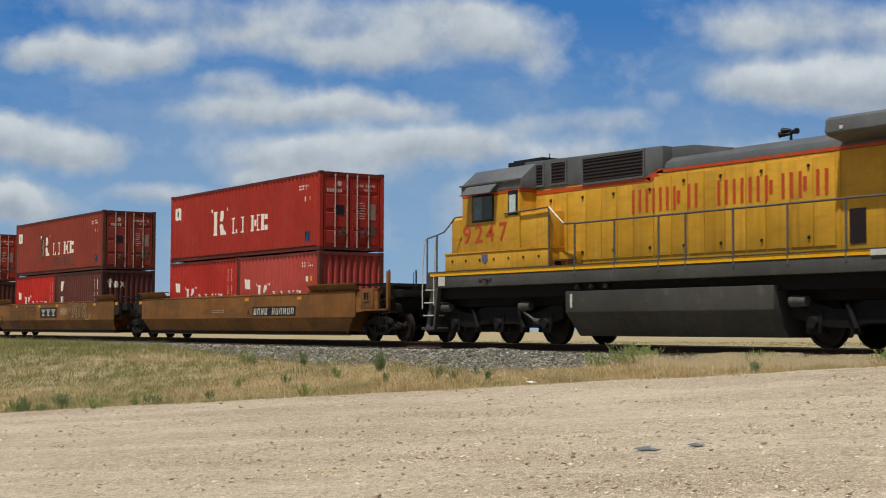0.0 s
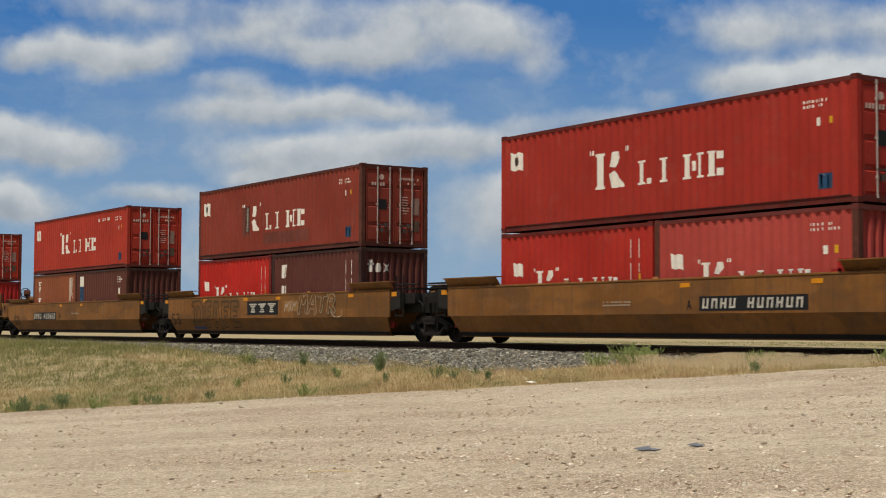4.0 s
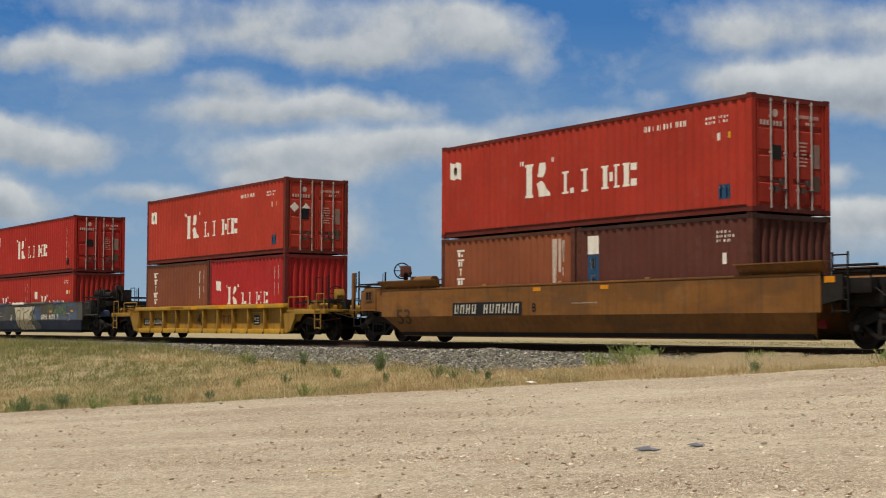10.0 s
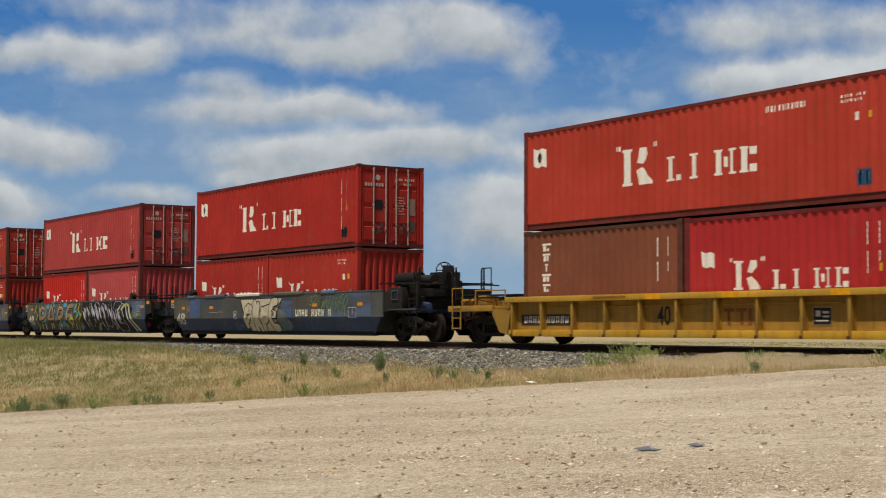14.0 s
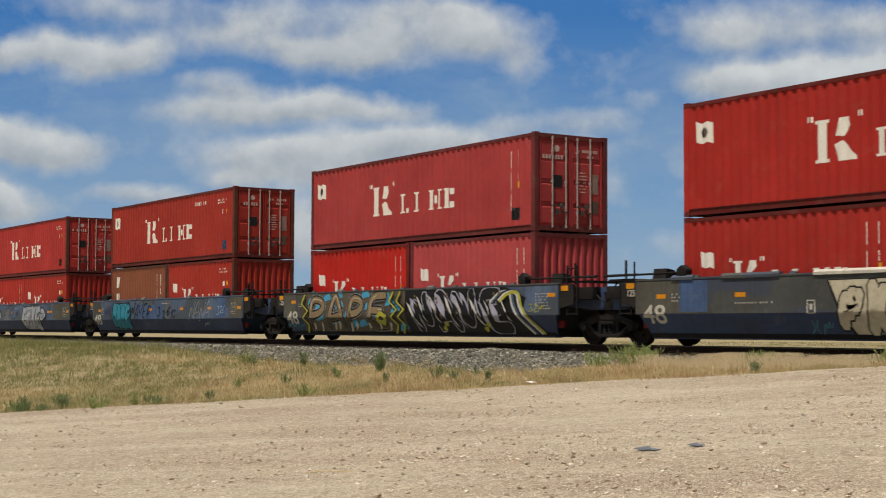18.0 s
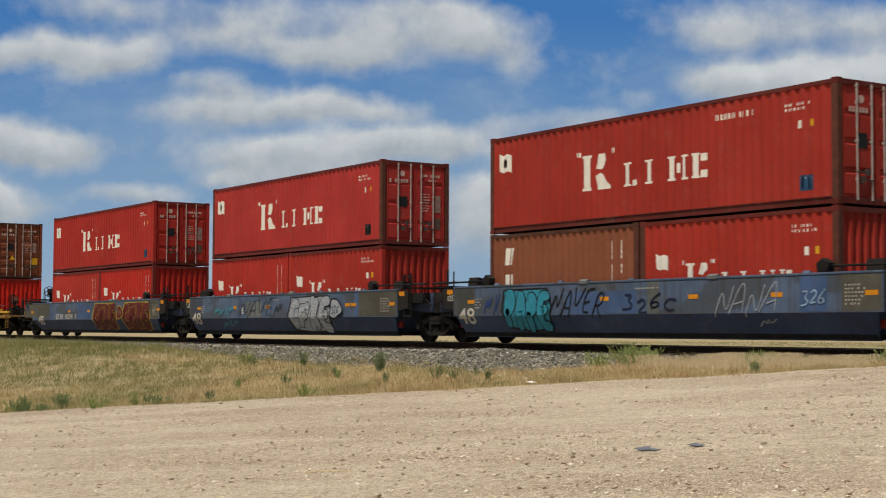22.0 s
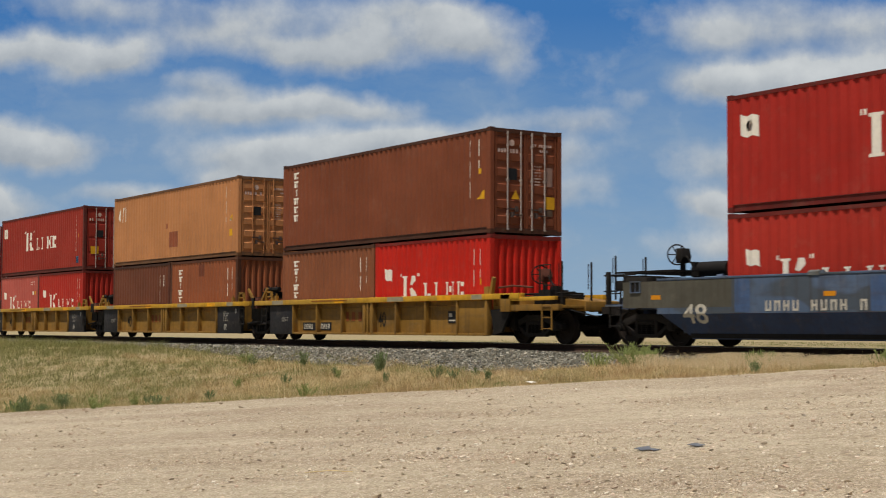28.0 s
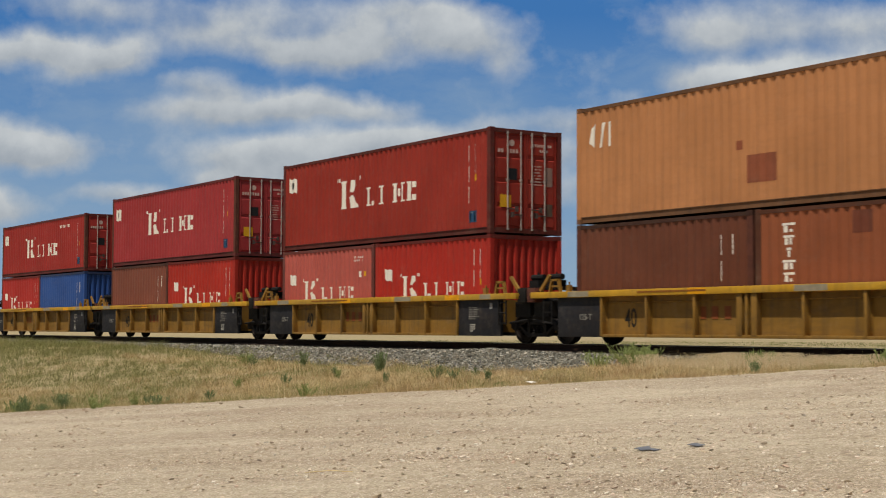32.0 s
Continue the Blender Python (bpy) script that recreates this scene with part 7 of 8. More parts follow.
part("letter", flat_text("E", 0.3, 0.13), SPRAY["white"], f_unit, "stencilled letter E", pose(-2.95, SIDE_Y - 0.01, 0.9))
OCHRE = plain("spray_ochre", (168, 146, 58), 0.6)
# maroon signs with yellow rims
for x0, x1, sd in ((0.05, 2.85, 32), (3.5, 6.5, 33)):
    lay("graffiti_rim", [[(x0 + 0.25, 1.45), (x1 - 0.2, 1.45), (x1 + 0.06, 0.9), (x1 - 0.05, 0.26), (x0 + 0.3, 0.26), (x0 - 0.1, 0.85)]], OCHRE, g_unit, 0.005)
    lay("graffiti_fill", [[(x0 + 0.3, 1.41), (x1 - 0.26, 1.41), (x1, 0.9), (x1 - 0.12, 0.3), (x0 + 0.36, 0.3), (x0, 0.85)]], SPRAY["maroon"], g_unit, 0.0065)
    throw_up(g_unit, "C~lE", x0 + 0.05, x1 - 0.05, 0.28, 1.42, 0.3, 0.02, SPRAY["maroon"], OCHRE, sd, 0.05, base=0.009)
lay("graffiti_rim", [bubble(3.33, 1.02, 0.38, 0.3, 0.1, 18, 0.4)], OCHRE, g_unit, 0.05)
lay("graffiti_fill", [bubble(3.33, 1.02, 0.33, 0.26, 0.1, 18, 0.4)], SPRAY["maroon"], g_unit, 0.0515)
tag(g_unit, "326", 3.15, 3.55, 0.94, 1.1, 0.025, SPRAY["tan"], 34, lift=0.054)
# dark outlines of large signs and chalky scrawl
UMBER = plain("spray_umber", (82, 64, 45), 0.7)
for line in ([(-6.0, 1.38), (-5.3, 1.4), (-5.02, 1.15), (-4.96, 0.42), (-6.02, 0.4), (-5.95, 0.62), (-5.76, 0.62), (-5.8, 1.2), (-6.0, 1.2), (-6.0, 1.38)], [(-5.55, 1.2), (-5.36, 1.2), (-5.24, 1.02), (-5.2, 0.62), (-5.55, 0.62), (-5.55, 1.2)],
             [(-4.82, 1.38), (-4.3, 1.38), (-4.3, 1.18), (-4.56, 1.18), (-4.56, 1.0), (-4.36, 1.0), (-4.36, 0.82), (-4.56, 0.82), (-4.6, 0.4), (-4.8, 0.4), (-4.82, 1.38)],
             [(-4.16, 0.4), (-4.02, 1.36), (-3.72, 1.36), (-3.48, 0.36), (-3.68, 0.36), (-3.75, 0.62), (-3.95, 0.62), (-3.98, 0.4), (-4.16, 0.4)], [(-3.92, 0.8), (-3.87, 1.15), (-3.78, 0.8), (-3.92, 0.8)],
             [(-3.38, 1.36), (-2.8, 1.36), (-2.8, 1.16), (-3.14, 1.16), (-3.14, 1.0), (-2.9, 1.0), (-2.9, 0.82), (-3.14, 0.82), (-3.16, 0.42), (-3.36, 0.42), (-3.38, 1.36)],
             [(-2.62, 1.36), (-2.02, 1.36), (-2.02, 1.16), (-2.38, 1.16), (-2.38, 1.0), (-2.1, 1.0), (-2.1, 0.82), (-2.38, 0.82), (-2.38, 0.6), (-1.98, 0.6), (-1.98, 0.42), (-2.62, 0.42), (-2.62, 1.36)]):
    lay_on("graffiti_scrawl", brushed(line, 0.05), UMBER, q_unit, 0.009)
lay_on("graffiti_scrawl", [rect(-6.02, -5.0, 0.36, 0.44)], SPRAY["blue"], q_unit, 0.012)
throw_up(q_unit, "MATR", 2.55, 5.1, 0.84, 1.5, 0.13, 0.02, BROWN, SPRAY["cream"], 42, 0.18)
tag(q_unit, "~l~", 1.55, 2.4, 0.95, 1.3, 0.03, plain("chalky_smear", (196, 176, 160), 0.8), 41)
lay_on("graffiti_scrawl", brushed(bent([(4.75, 0.95), (5.0, 0.72), (5.5, 0.78), (5.45, 0.95)]), 0.022), SPRAY["cream"], q_unit, 0.045)
tag(q_unit, "~~~", -1.2, 0.6, 0.58, 0.72, 0.02, UMBER, 43)
patches(q_unit, [((1.5, 2.5, 0.95, 1.3), painted("patch_tan", (160, 120, 70), 0.5, 0.4))])

for ob_, ch, x0 in ((bpy.data.objects["well_car"], "A", 1.42), (bpy.data.objects["well_car.002"], "B", -1.45)):
    part("letter", flat_text(ch, 0.3, 0.16), DARK_MARK, ob_, "stencilled letter " + ch, pose(x0, SIDE_Y - 0.006, 0.84))
RED, PINK, VIVID, MAROON, RUST, DKBROWN = (160, 44, 36), (178, 78, 70), (186, 28, 18), (136, 56, 47), (140, 72, 46), (92, 46, 38)
LR, LP, LB = "red corrugated shipping container with white markings", "faded pinkish red corrugated shipping container", "brown corrugated shipping container with white codes"
TOPR = "long red corrugated container with white line marks"
stack(-48.37, (RED, "line", TOPR, "codes"), ((172, 42, 34), "line", LR), ((176, 72, 62), "linec", LP, "touched"), "", 101)
stack(-67.99, (MAROON, "line", "long faded maroon container with a repainted patch", "codes patch"), ((182, 32, 24), "line", LR), (DKBROWN, "tall", LB), "", 102)
stack(-87.47, ((168, 52, 40), "line", TOPR, "web codes"), ((140, 76, 46), "leased", LB, "smeared"), ((92, 48, 38), "dark", "dark brown container with a blue upright sign"), "", 103)
stack(-109.30, ((176, 58, 46), "line", TOPR, "web codes hazard"), ((124, 68, 44), "leased", LB), ((172, 38, 38), "line", LR), "", 104)
stack(-130.17, ((168, 38, 32), "line", TOPR, "columns black"), ((166, 40, 34), "line", LR), ((170, 46, 38), "linec", LR), "", 105)
stack(-148.0, ((168, 60, 58), "line", "long sun-faded red container with white line marks", "columns black"), (VIVID, "line", LR), ((182, 74, 74), "line", LP), "", 106)
stack(-166.03, ((160, 46, 38), "line", TOPR, "web codes"), ((134, 76, 50), "tall", LB), ((172, 50, 40), "linec", LR), "", 107)
stack(-183.91, ((172, 50, 44), "line", TOPR, "codes black"), ((172, 44, 36), "line", LR), ((168, 46, 38), "linec", LR), "", 108)
stack(-201.77, ((166, 38, 32), "line", TOPR, "codes"), ((172, 46, 38), "line", LR), ((184, 38, 28), "line", LR), "", 109)
stack(-223.0, ((122, 64, 39), "leased", "long rust-brown container with an upright white word", "tall yellow right triangle"), ((132, 77, 49), "leased", LB), ((196, 31, 16), "line", LR), "", 110)
stack(-238.71, ((184, 125, 80), "tan", "long tan container with a darker square patch", "tall yellow right"), ((104, 57, 38), "plain", LB), ((144, 80, 49), "leased", LB, "square"), "", 111)
stack(-254.64, ((148, 46, 38), "line", "tall red container with white line marks", "tall yellow"), ((180, 86, 76), "linec", LP), ((170, 42, 34), "line", LR), "", 112)
stack(-270.57, ((158, 52, 54), "line", "tall wine-red container with white line marks", "tall yellow"), ((126, 70, 54), "plain", LB), ((170, 44, 36), "line", LR), "", 113)
stack(-286.11, ((156, 46, 40), "line", TOPR, "web"), ((170, 46, 40), "line", LR), ((40, 78, 144), "plain", "blue corrugated shipping container"), "", 114)


# ---------------------------------------------------------------- locomotive
LOCO_YELLOW = painted("loco_yellow", (208, 157, 42), 0.35, 0.2, 0.5)
LOCO_GREY = painted("loco_grey", (92, 95, 97), 0.35, 0.15, 0.5)
LOCO_DARK = painted("loco_dark_grey", (72, 72, 70), 0.5, 0.25, 0.6)
LOCO_RED = plain("loco_red", (184, 72, 36), 0.5, 0, 0.15)
STRIPE_YELLOW = plain("sill_stripe_yellow", (232, 172, 20), 0.5, 0, 0.15)
GRILLE = plain("dark_grille", (38, 30, 30), 0.75, 0.1, 0.3)
RAIL_GREY = plain("handrail_grey", (92, 90, 88), 0.5, 0.1, 0.2)
PALE_PIPE = plain("pale_grab", (206, 204, 198), 0.5, 0.1, 0.15)
GLASS = glass_mat()
RUBBER = plain("black_frame", (24, 24, 26), 0.6)
SILVER = plain("journal_grey", (84, 81, 78), 0.6, 0.2, 0.4)
# Near-black for the trucks and the blocks under the sill.
NEAR_BLACK = plain("near_black_iron", (22, 20, 19), 0.8, 0.1, 0.5)


def louvre(parent, x0, x1, z0, z1, y, n):
    """A framed grille with slats, on the side that faces -y."""
    g = part("grille", Mesh().box(x0, x1, y - 0.012, y + 0.03, z0, z1), GRILLE, parent, "dark air grille")
    part("grille_frame", Mesh().box(x0 - 0.05, x1 + 0.05, y - 0.03, y, z1, z1 + 0.05).box(x0 - 0.05, x1 + 0.05, y - 0.03, y, z0 - 0.05, z0).box(x0 - 0.05, x0, y - 0.03, y, z0, z1).box(x1, x1 + 0.05, y - 0.03, y, z0, z1), LOCO_GREY, g)
    for i in range(n):
        z = z0 + (z1 - z0) * (i + 0.5) / n
        part("slat", Mesh().along_x([(y - 0.014, z + 0.02), (y - 0.03, z - 0.02), (y - 0.014, z - 0.025)], x0, x1), GRILLE, g)


def loco_truck(parent, x, px):
    t = part("truck", Mesh().box(-2.3, 2.3, -0.3, 0.3, 0.62, 0.9).rod((0, 0, 0.8), (0, 0, 1.2), 0.4, 16), NEAR_BLACK, parent, "three-axle locomotive truck", pose(x, 0, 0))
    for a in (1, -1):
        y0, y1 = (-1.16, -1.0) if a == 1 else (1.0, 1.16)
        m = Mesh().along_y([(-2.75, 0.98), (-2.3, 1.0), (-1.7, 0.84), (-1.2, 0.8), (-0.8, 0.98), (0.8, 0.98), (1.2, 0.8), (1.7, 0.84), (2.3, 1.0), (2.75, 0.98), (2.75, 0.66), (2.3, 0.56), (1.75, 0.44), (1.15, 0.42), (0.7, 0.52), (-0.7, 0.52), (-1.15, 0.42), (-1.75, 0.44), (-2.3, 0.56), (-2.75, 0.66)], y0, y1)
        part("side_frame", m.data("frame", 0.02), NEAR_BLACK, t)
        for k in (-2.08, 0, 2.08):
            part("axle_box", Mesh().along_y([(k - 0.24, 0.78), (k - 0.2, 0.3), (k + 0.2, 0.3), (k + 0.24, 0.78)], min(y0 - 0.03 * a, y1 - 0.03 * a), max(y0 - 0.03 * a, y1 - 0.03 * a)).data("box", 0.02), NEAR_BLACK, t)
            part("journal_cover", Mesh().rod((k, -1.1 * a, 0.53), (k, -1.27 * a, 0.53), 0.15, 14, 0.12), NEAR_BLACK, t)
        for k in (-2.62, 1.1):
            part("brake_cylinder", Mesh().rod((k, -1.24 * a, 0.98), (k + 0.42, -1.24 * a, 0.98), 0.13, 14, 0.11), SILVER, t, "pale brake cylinder")
        for k in (-1.05, 1.05):
            part("damper", Mesh().rod((k - 0.1, -1.22 * a, 0.92), (k + 0.12, -1.22 * a, 0.42), 0.05, 8), NEAR_BLACK, t)
        part("lever", Mesh().rod((1.2, -1.28 * a, 0.86), (1.75, -1.28 * a, 0.6), 0.035, 7).rod((1.72, -1.28 * a, 0.6), (1.95, -1.28 * a, 0.58), 0.07, 8), SILVER, t)
        part("spring", Mesh().rod((-1.04, -1.08 * a, 0.3), (-1.04, -1.08 * a, 0.58), 0.12, 10).rod((1.04, -1.08 * a, 0.3), (1.04, -1.08 * a, 0.58), 0.12, 10), NEAR_BLACK, t)
    for dx in (-2.08, 0, 2.08):
        wheelset(parent, x + dx, 0.53, px)


def locomotive(cx):
    ob = thing("locomotive", "yellow and grey freight locomotive with red stripe", "locomotive")
    P = lambda name, m, mat, label="", bevel=0.0: part(name, m.data(name, bevel), mat, ob, label)
    H = 0.96
    # underframe
    P("sill", Mesh().box(-9.55, 9.7, -1.5, 1.5, 1.53, 1.855), LOCO_DARK, "", 0.02)
    P("walkway", Mesh().box(-9.55, 9.7, -1.53, 1.53, 1.96, 1.985), LOCO_DARK)
    for y in (-1, 1):
        P("sill_stripe", Mesh().box(-9.5, 9.7, min(1.46 * y, 1.515 * y), max(1.46 * y, 1.515 * y), 1.857, 1.958), STRIPE_YELLOW, "yellow stripe along the sill")
    P("underframe", Mesh().box(-9.3, 9.3, -1.3, 1.3, 1.22, 1.528), NEAR_BLACK)
    tank = P("fuel_tank", Mesh().along_x([(-1.44, 0.8), (-1.44, 1.33), (1.44, 1.33), (1.44, 0.8), (0.98, 0.22), (-0.98, 0.22)], -3.4, 3.65), painted("tank_grey", (66, 65, 61), 0.6, 0.3), "grey fuel tank under the frame", 0.03)
    part("sight_glass", Mesh().box(-3.2, -3.12, -1.452, -1.442, 0.92, 1.26), PALE_PIPE, tank)
    P("air_reservoir", Mesh().rod((-3.3, -0.9, 1.42), (3.6, -0.9, 1.42), 0.13, 14), GREASY)
    for i in range(3):
        part("valve", Mesh().rod((-3.0 + i * 0.55, -1.3, 1.4), (-3.0 + i * 0.55, -1.42, 1.44), 0.07, 8), SILVER, ob)
    # hood and its raised part behind the cab
    P("hood", Mesh().along_x([(-H, 1.985), (-H, 4.06), (H, 4.06), (H, 1.985)], -5.3, 9.1), LOCO_YELLOW, "", 0.015)
    P("hood_roof", Mesh().along_x([(-H - 0.004, 4.135), (-H + 0.06, 4.3), (-0.62, 4.47), (0.62, 4.47), (H - 0.06, 4.3), (H + 0.004, 4.135), (H, 4.062), (-H, 4.062)], -0.29, 9.1), LOCO_GREY, "", 0.02)
    P("raised_hood", Mesh().along_y([(-5.75, 4.02), (-0.8, 4.02), (-0.3, 4.17), (-0.3, 4.7), (-5.75, 4.8)], -H - 0.012, H + 0.012), LOCO_GREY, "grey raised hood with air intakes", 0.03)
    P("hood_fairing", Mesh().along_y([(-0.29, 4.3), (1.7, 4.3), (1.7, 4.475), (0.5, 4.66), (-0.29, 4.69)], -0.7, 0.7), LOCO_GREY, "", 0.02)
    louvre(ob, -5.5, -4.92, 4.14, 4.66, -H - 0.014, 6)
    louvre(ob, -4.55, -3.97, 4.14, 4.66, -H - 0.014, 6)
    louvre(ob, -3.25, -0.98, 4.05, 4.64, -H - 0.014, 7)
    for y in (-1, 1):
        yy = (min((H + 0.004) * y, (H + 0.012) * y), max((H + 0.004) * y, (H + 0.012) * y))
        P("red_stripe", Mesh().box(-5.3, -0.75, *yy, 3.9, 3.99), LOCO_RED)
        P("red_stripe", Mesh().along_y([(-0.75, 3.9), (-0.45, 4.02), (-0.55, 4.09), (-0.2, 4.16), (-0.5, 4.16), (-0.95, 3.99)], *yy), LOCO_RED)
        P("red_stripe", Mesh().box(-0.3, 9.1, *yy, 4.065, 4.135), LOCO_RED)
    # doors along the hood, with latches
    edges = [-5.2, -4.45, -3.9, -3.15, -2.55, -1.95, -1.35, -0.62, 0.0, 0.55, 1.1, 1.75, 2.4, 3.0, 3.7, 4.35, 4.95]
    for i, (a, b) in enumerate(zip(edges, edges[1:])):
        top = 3.86 if b < -0.5 else 3.98
        d = part("hood_door", Mesh().box(a + 0.018, b - 0.018, -H - 0.022, -H + 0.002, 2.12, top).data("door", 0.008), LOCO_YELLOW, ob)
        if i % 2 == 0:
            for zl in (2.28, top - 0.2):
                part("latch", Mesh().box(b - 0.15, b - 0.09, -H - 0.05, -H - 0.02, zl, zl + 0.07), RUBBER, d)
    P("hood_vent", Mesh().box(5.3, 5.72, -H - 0.016, -H + 0.002, 2.13, 2.84), GRILLE, "dark vent in the hood")
    louvre(ob, 6.35, 8.9, 3.1, 4.0, -H - 0.004, 9)
    louvre(ob, 6.5, 8.8, 2.2, 2.9, -H - 0.004, 7)
    P("hood_seam", Mesh().box(5.0, 5.08, -H - 0.02, -H, 2.0, 4.05), LOCO_YELLOW)
    # firm's name: plain red blocks, one for each character
    x0, w = -1.4, 0.485
    for i in range(13):
        if i == 5:
            continue
        a = x0 + i * w
        part("name_block", Mesh().box(a + 0.01, a + 0.1, -H - 0.03, -H - 0.023, 3.17, 3.72), LOCO_RED, ob)
        if i not in (3, 9, 11):
            part("name_block", Mesh().box(a + 0.25, a + 0.34, -H - 0.03, -H - 0.023, 3.17, 3.72), LOCO_RED, ob)
        else:
            part("name_block", Mesh().box(a + 0.14, a + 0.24, -H - 0.03, -H - 0.023, 3.3, 3.6), LOCO_RED, ob)
    # radiator wings over the end
    for y in (-1, 1):
        P("radiator_wing", Mesh().along_x([((H + 0.02) * y, 4.2), (1.44 * y, 4.3), (1.52 * y, 4.36), (1.48 * y, 4.62), (1.4 * y, 4.68), (0.6 * y, 4.68), (0.6 * y, 4.48)][::y], 5.15, 9.6), LOCO_GREY, "overhanging radiator wing", 0.02)
    P("radiator_top", Mesh().box(5.2, 9.55, -0.598, 0.598, 4.475, 4.66), LOCO_DARK)
    for k in range(4):
        part("wing_light", Mesh().box(5.55 + k * 1.3, 5.63 + k * 1.3, -1.53, -1.52, 4.4, 4.47), PALE_PIPE, ob)
    P("exhaust_stack", Mesh().box(4.3, 4.95, -0.35, 0.35, 4.46, 4.68), RUBBER, "", 0.02)
    horn = P("air_horn", Mesh().rod((3.1, -0.3, 4.45), (3.1, -0.3, 4.66), 0.03, 8), RUBBER, "black air horn cluster on the roof")
    for a, dz in ((-0.27, 0.0), (0.25, 0.03), (-0.2, 0.08)):
        part("trumpet", Mesh().rod((3.1, -0.3, 4.66 + dz), (3.1 + a, -0.38, 4.66 + dz), 0.03, 8, 0.07), RUBBER, horn)
    # cab, its base and the short nose
    P("cab_base", Mesh().box(-8.75, -4.02, -1.5, 1.5, 1.987, 2.44), LOCO_YELLOW, "", 0.02)
    P("base_ledge", Mesh().box(-8.76, -4.0, -1.52, 1.52, 2.442, 2.48), LOCO_YELLOW)
    for k in range(7):
        part("access_latch", Mesh().box(-8.4 + k * 0.66, -8.34 + k * 0.66, -1.515, -1.5, 2.21, 2.28), RUBBER, ob)
    P("shield", Mesh().along_y([(-6.95, 2.38), (-6.68, 2.38), (-6.68, 2.22), (-6.815, 2.12), (-6.95, 2.22)], -1.512, -1.503), plain("shield_blue", (90, 94, 130), 0.5))
    P("nose", Mesh().along_x([(-0.98, 1.987), (-0.98, 3.45), (-0.86, 3.57), (0.86, 3.57), (0.98, 3.45), (0.98, 1.987)], -9.2, -7.9), LOCO_YELLOW, "short nose in front of the cab", 0.03)
    cab = P("cab_wall", Mesh().along_x([(-1.5, 2.482), (-1.5, 3.96), (1.5, 3.96), (1.5, 2.482)], -7.9, -5.25), LOCO_YELLOW, "", 0.015)
    P("cab_stripe", Mesh().box(-7.905, -5.245, -1.506, 1.506, 3.962, 4.04), LOCO_RED)
    roof = P("cab_roof", Mesh().along_x([(-1.51, 4.042), (-1.51, 4.3), (-1.02, 4.72), (-0.4, 4.8), (0.4, 4.8), (1.02, 4.72), (1.51, 4.3), (1.51, 4.042)], -7.95, -5.2), LOCO_GREY, "grey cab roof with chamfered sides", 0.03)
    part("rain_gutter", Mesh().box(-7.97, -5.2, -1.56, -1.5, 4.27, 4.31), LOCO_GREY, roof)
    P("roof_cooler", Mesh().box(-7.0, -5.5, -0.6, 0.6, 4.8, 4.92).box(-6.9, -5.6, -0.5, 0.5, 4.92, 4.97), RUBBER, "", 0.02)
    P("antenna", Mesh().rod((-5.4, -0.4, 4.75), (-5.4, -0.4, 5.05), 0.015, 6), RUBBER)
    win = part("side_window", Mesh().box(-7.4, -6.4, -1.515, -1.48, 3.26, 4.0).data("win", 0.01), RUBBER, ob, "black-framed cab side window")
    # Reflected sky and light from behind are put into this pane's colour.
    part("pane", Mesh().box(-7.34, -6.95, -1.522, -1.516, 3.32, 3.94), plain("sky_tinted_pane", (96, 116, 130), 0.08), win)
    part("pane", Mesh().box(-6.88, -6.46, -1.522, -1.516, 3.32, 3.94), GLASS, win)
    part("mullion", Mesh().box(-6.945, -6.885, -1.526, -1.516, 3.3, 3.96), LOCO_GREY, win)
    P("window_shade", Mesh().along_x([(-1.512, 4.28), (-1.8, 4.0), (-1.78, 3.985), (-1.512, 4.24)], -7.6, -6.2), LOCO_GREY, "sloping sunshade over the cab window")
    rw = part("rear_window", Mesh().box(-5.75, -5.32, -1.515, -1.48, 3.36, 4.02).data("win", 0.03), RUBBER, ob, "small black-framed window")
    # The sky's brightness in the small pane is put into its colour.
    part("pane", Mesh().box(-5.68, -5.4, -1.522, -1.516, 3.44, 3.9), plain("sky_lit_pane", (190, 205, 205), 0.1), rw)
    for k, ch in enumerate("9247"):
        part("cab_digit", flat_text(ch, 0.7, 0.36), LOCO_RED, ob, "red digit on the cab side", pose(-7.86 + 0.56 * k, -1.507, 2.72))
    nf = P("nose_top_vent", Mesh().box(-8.9, -8.2, -0.5, 0.2, 3.57, 3.62), RUBBER)
    # rear cab corner box and the recess beside it
    P("battery_box", Mesh().box(-5.25, -4.02, -1.46, -0.96, 2.482, 3.4), LOCO_YELLOW, "", 0.015)
    P("toolbox", Mesh().box(-3.95, -3.3, -1.2, -0.97, 2.0, 2.34), LOCO_YELLOW, "", 0.01)
    P("cab_step", Mesh().box(-3.92, -3.34, -1.42, -1.205, 2.1, 2.14).box(-3.92, -3.88, -1.42, -1.205, 2.0, 2.1).box(-3.38, -3.34, -1.42, -1.205, 2.0, 2.1), RUSTY, "rusty step beside the cab")
    # handrails
    posts = [-2.95, -1.44, 0.13, 1.03, 2.53, 4.11, 5.67, 7.2, 8.7]
    for y in (-1, 1):
        for x in posts:
            P("rail_post", Mesh().rod((x, 1.5 * y, 1.75), (x, 1.5 * y, 3.0), 0.026, 8), RAIL_GREY)
        P("handrail", Mesh().pipe([(-3.4, 1.49 * y, 3.02), (-2.95, 1.5 * y, 3.0), (9.3, 1.5 * y, 3.0)], 0.024, 8), RAIL_GREY)
        P("handrail", Mesh().pipe([(-5.9, 1.52 * y, 3.42), (-3.98, 1.52 * y, 3.47)], 0.022, 8), RAIL_GREY)
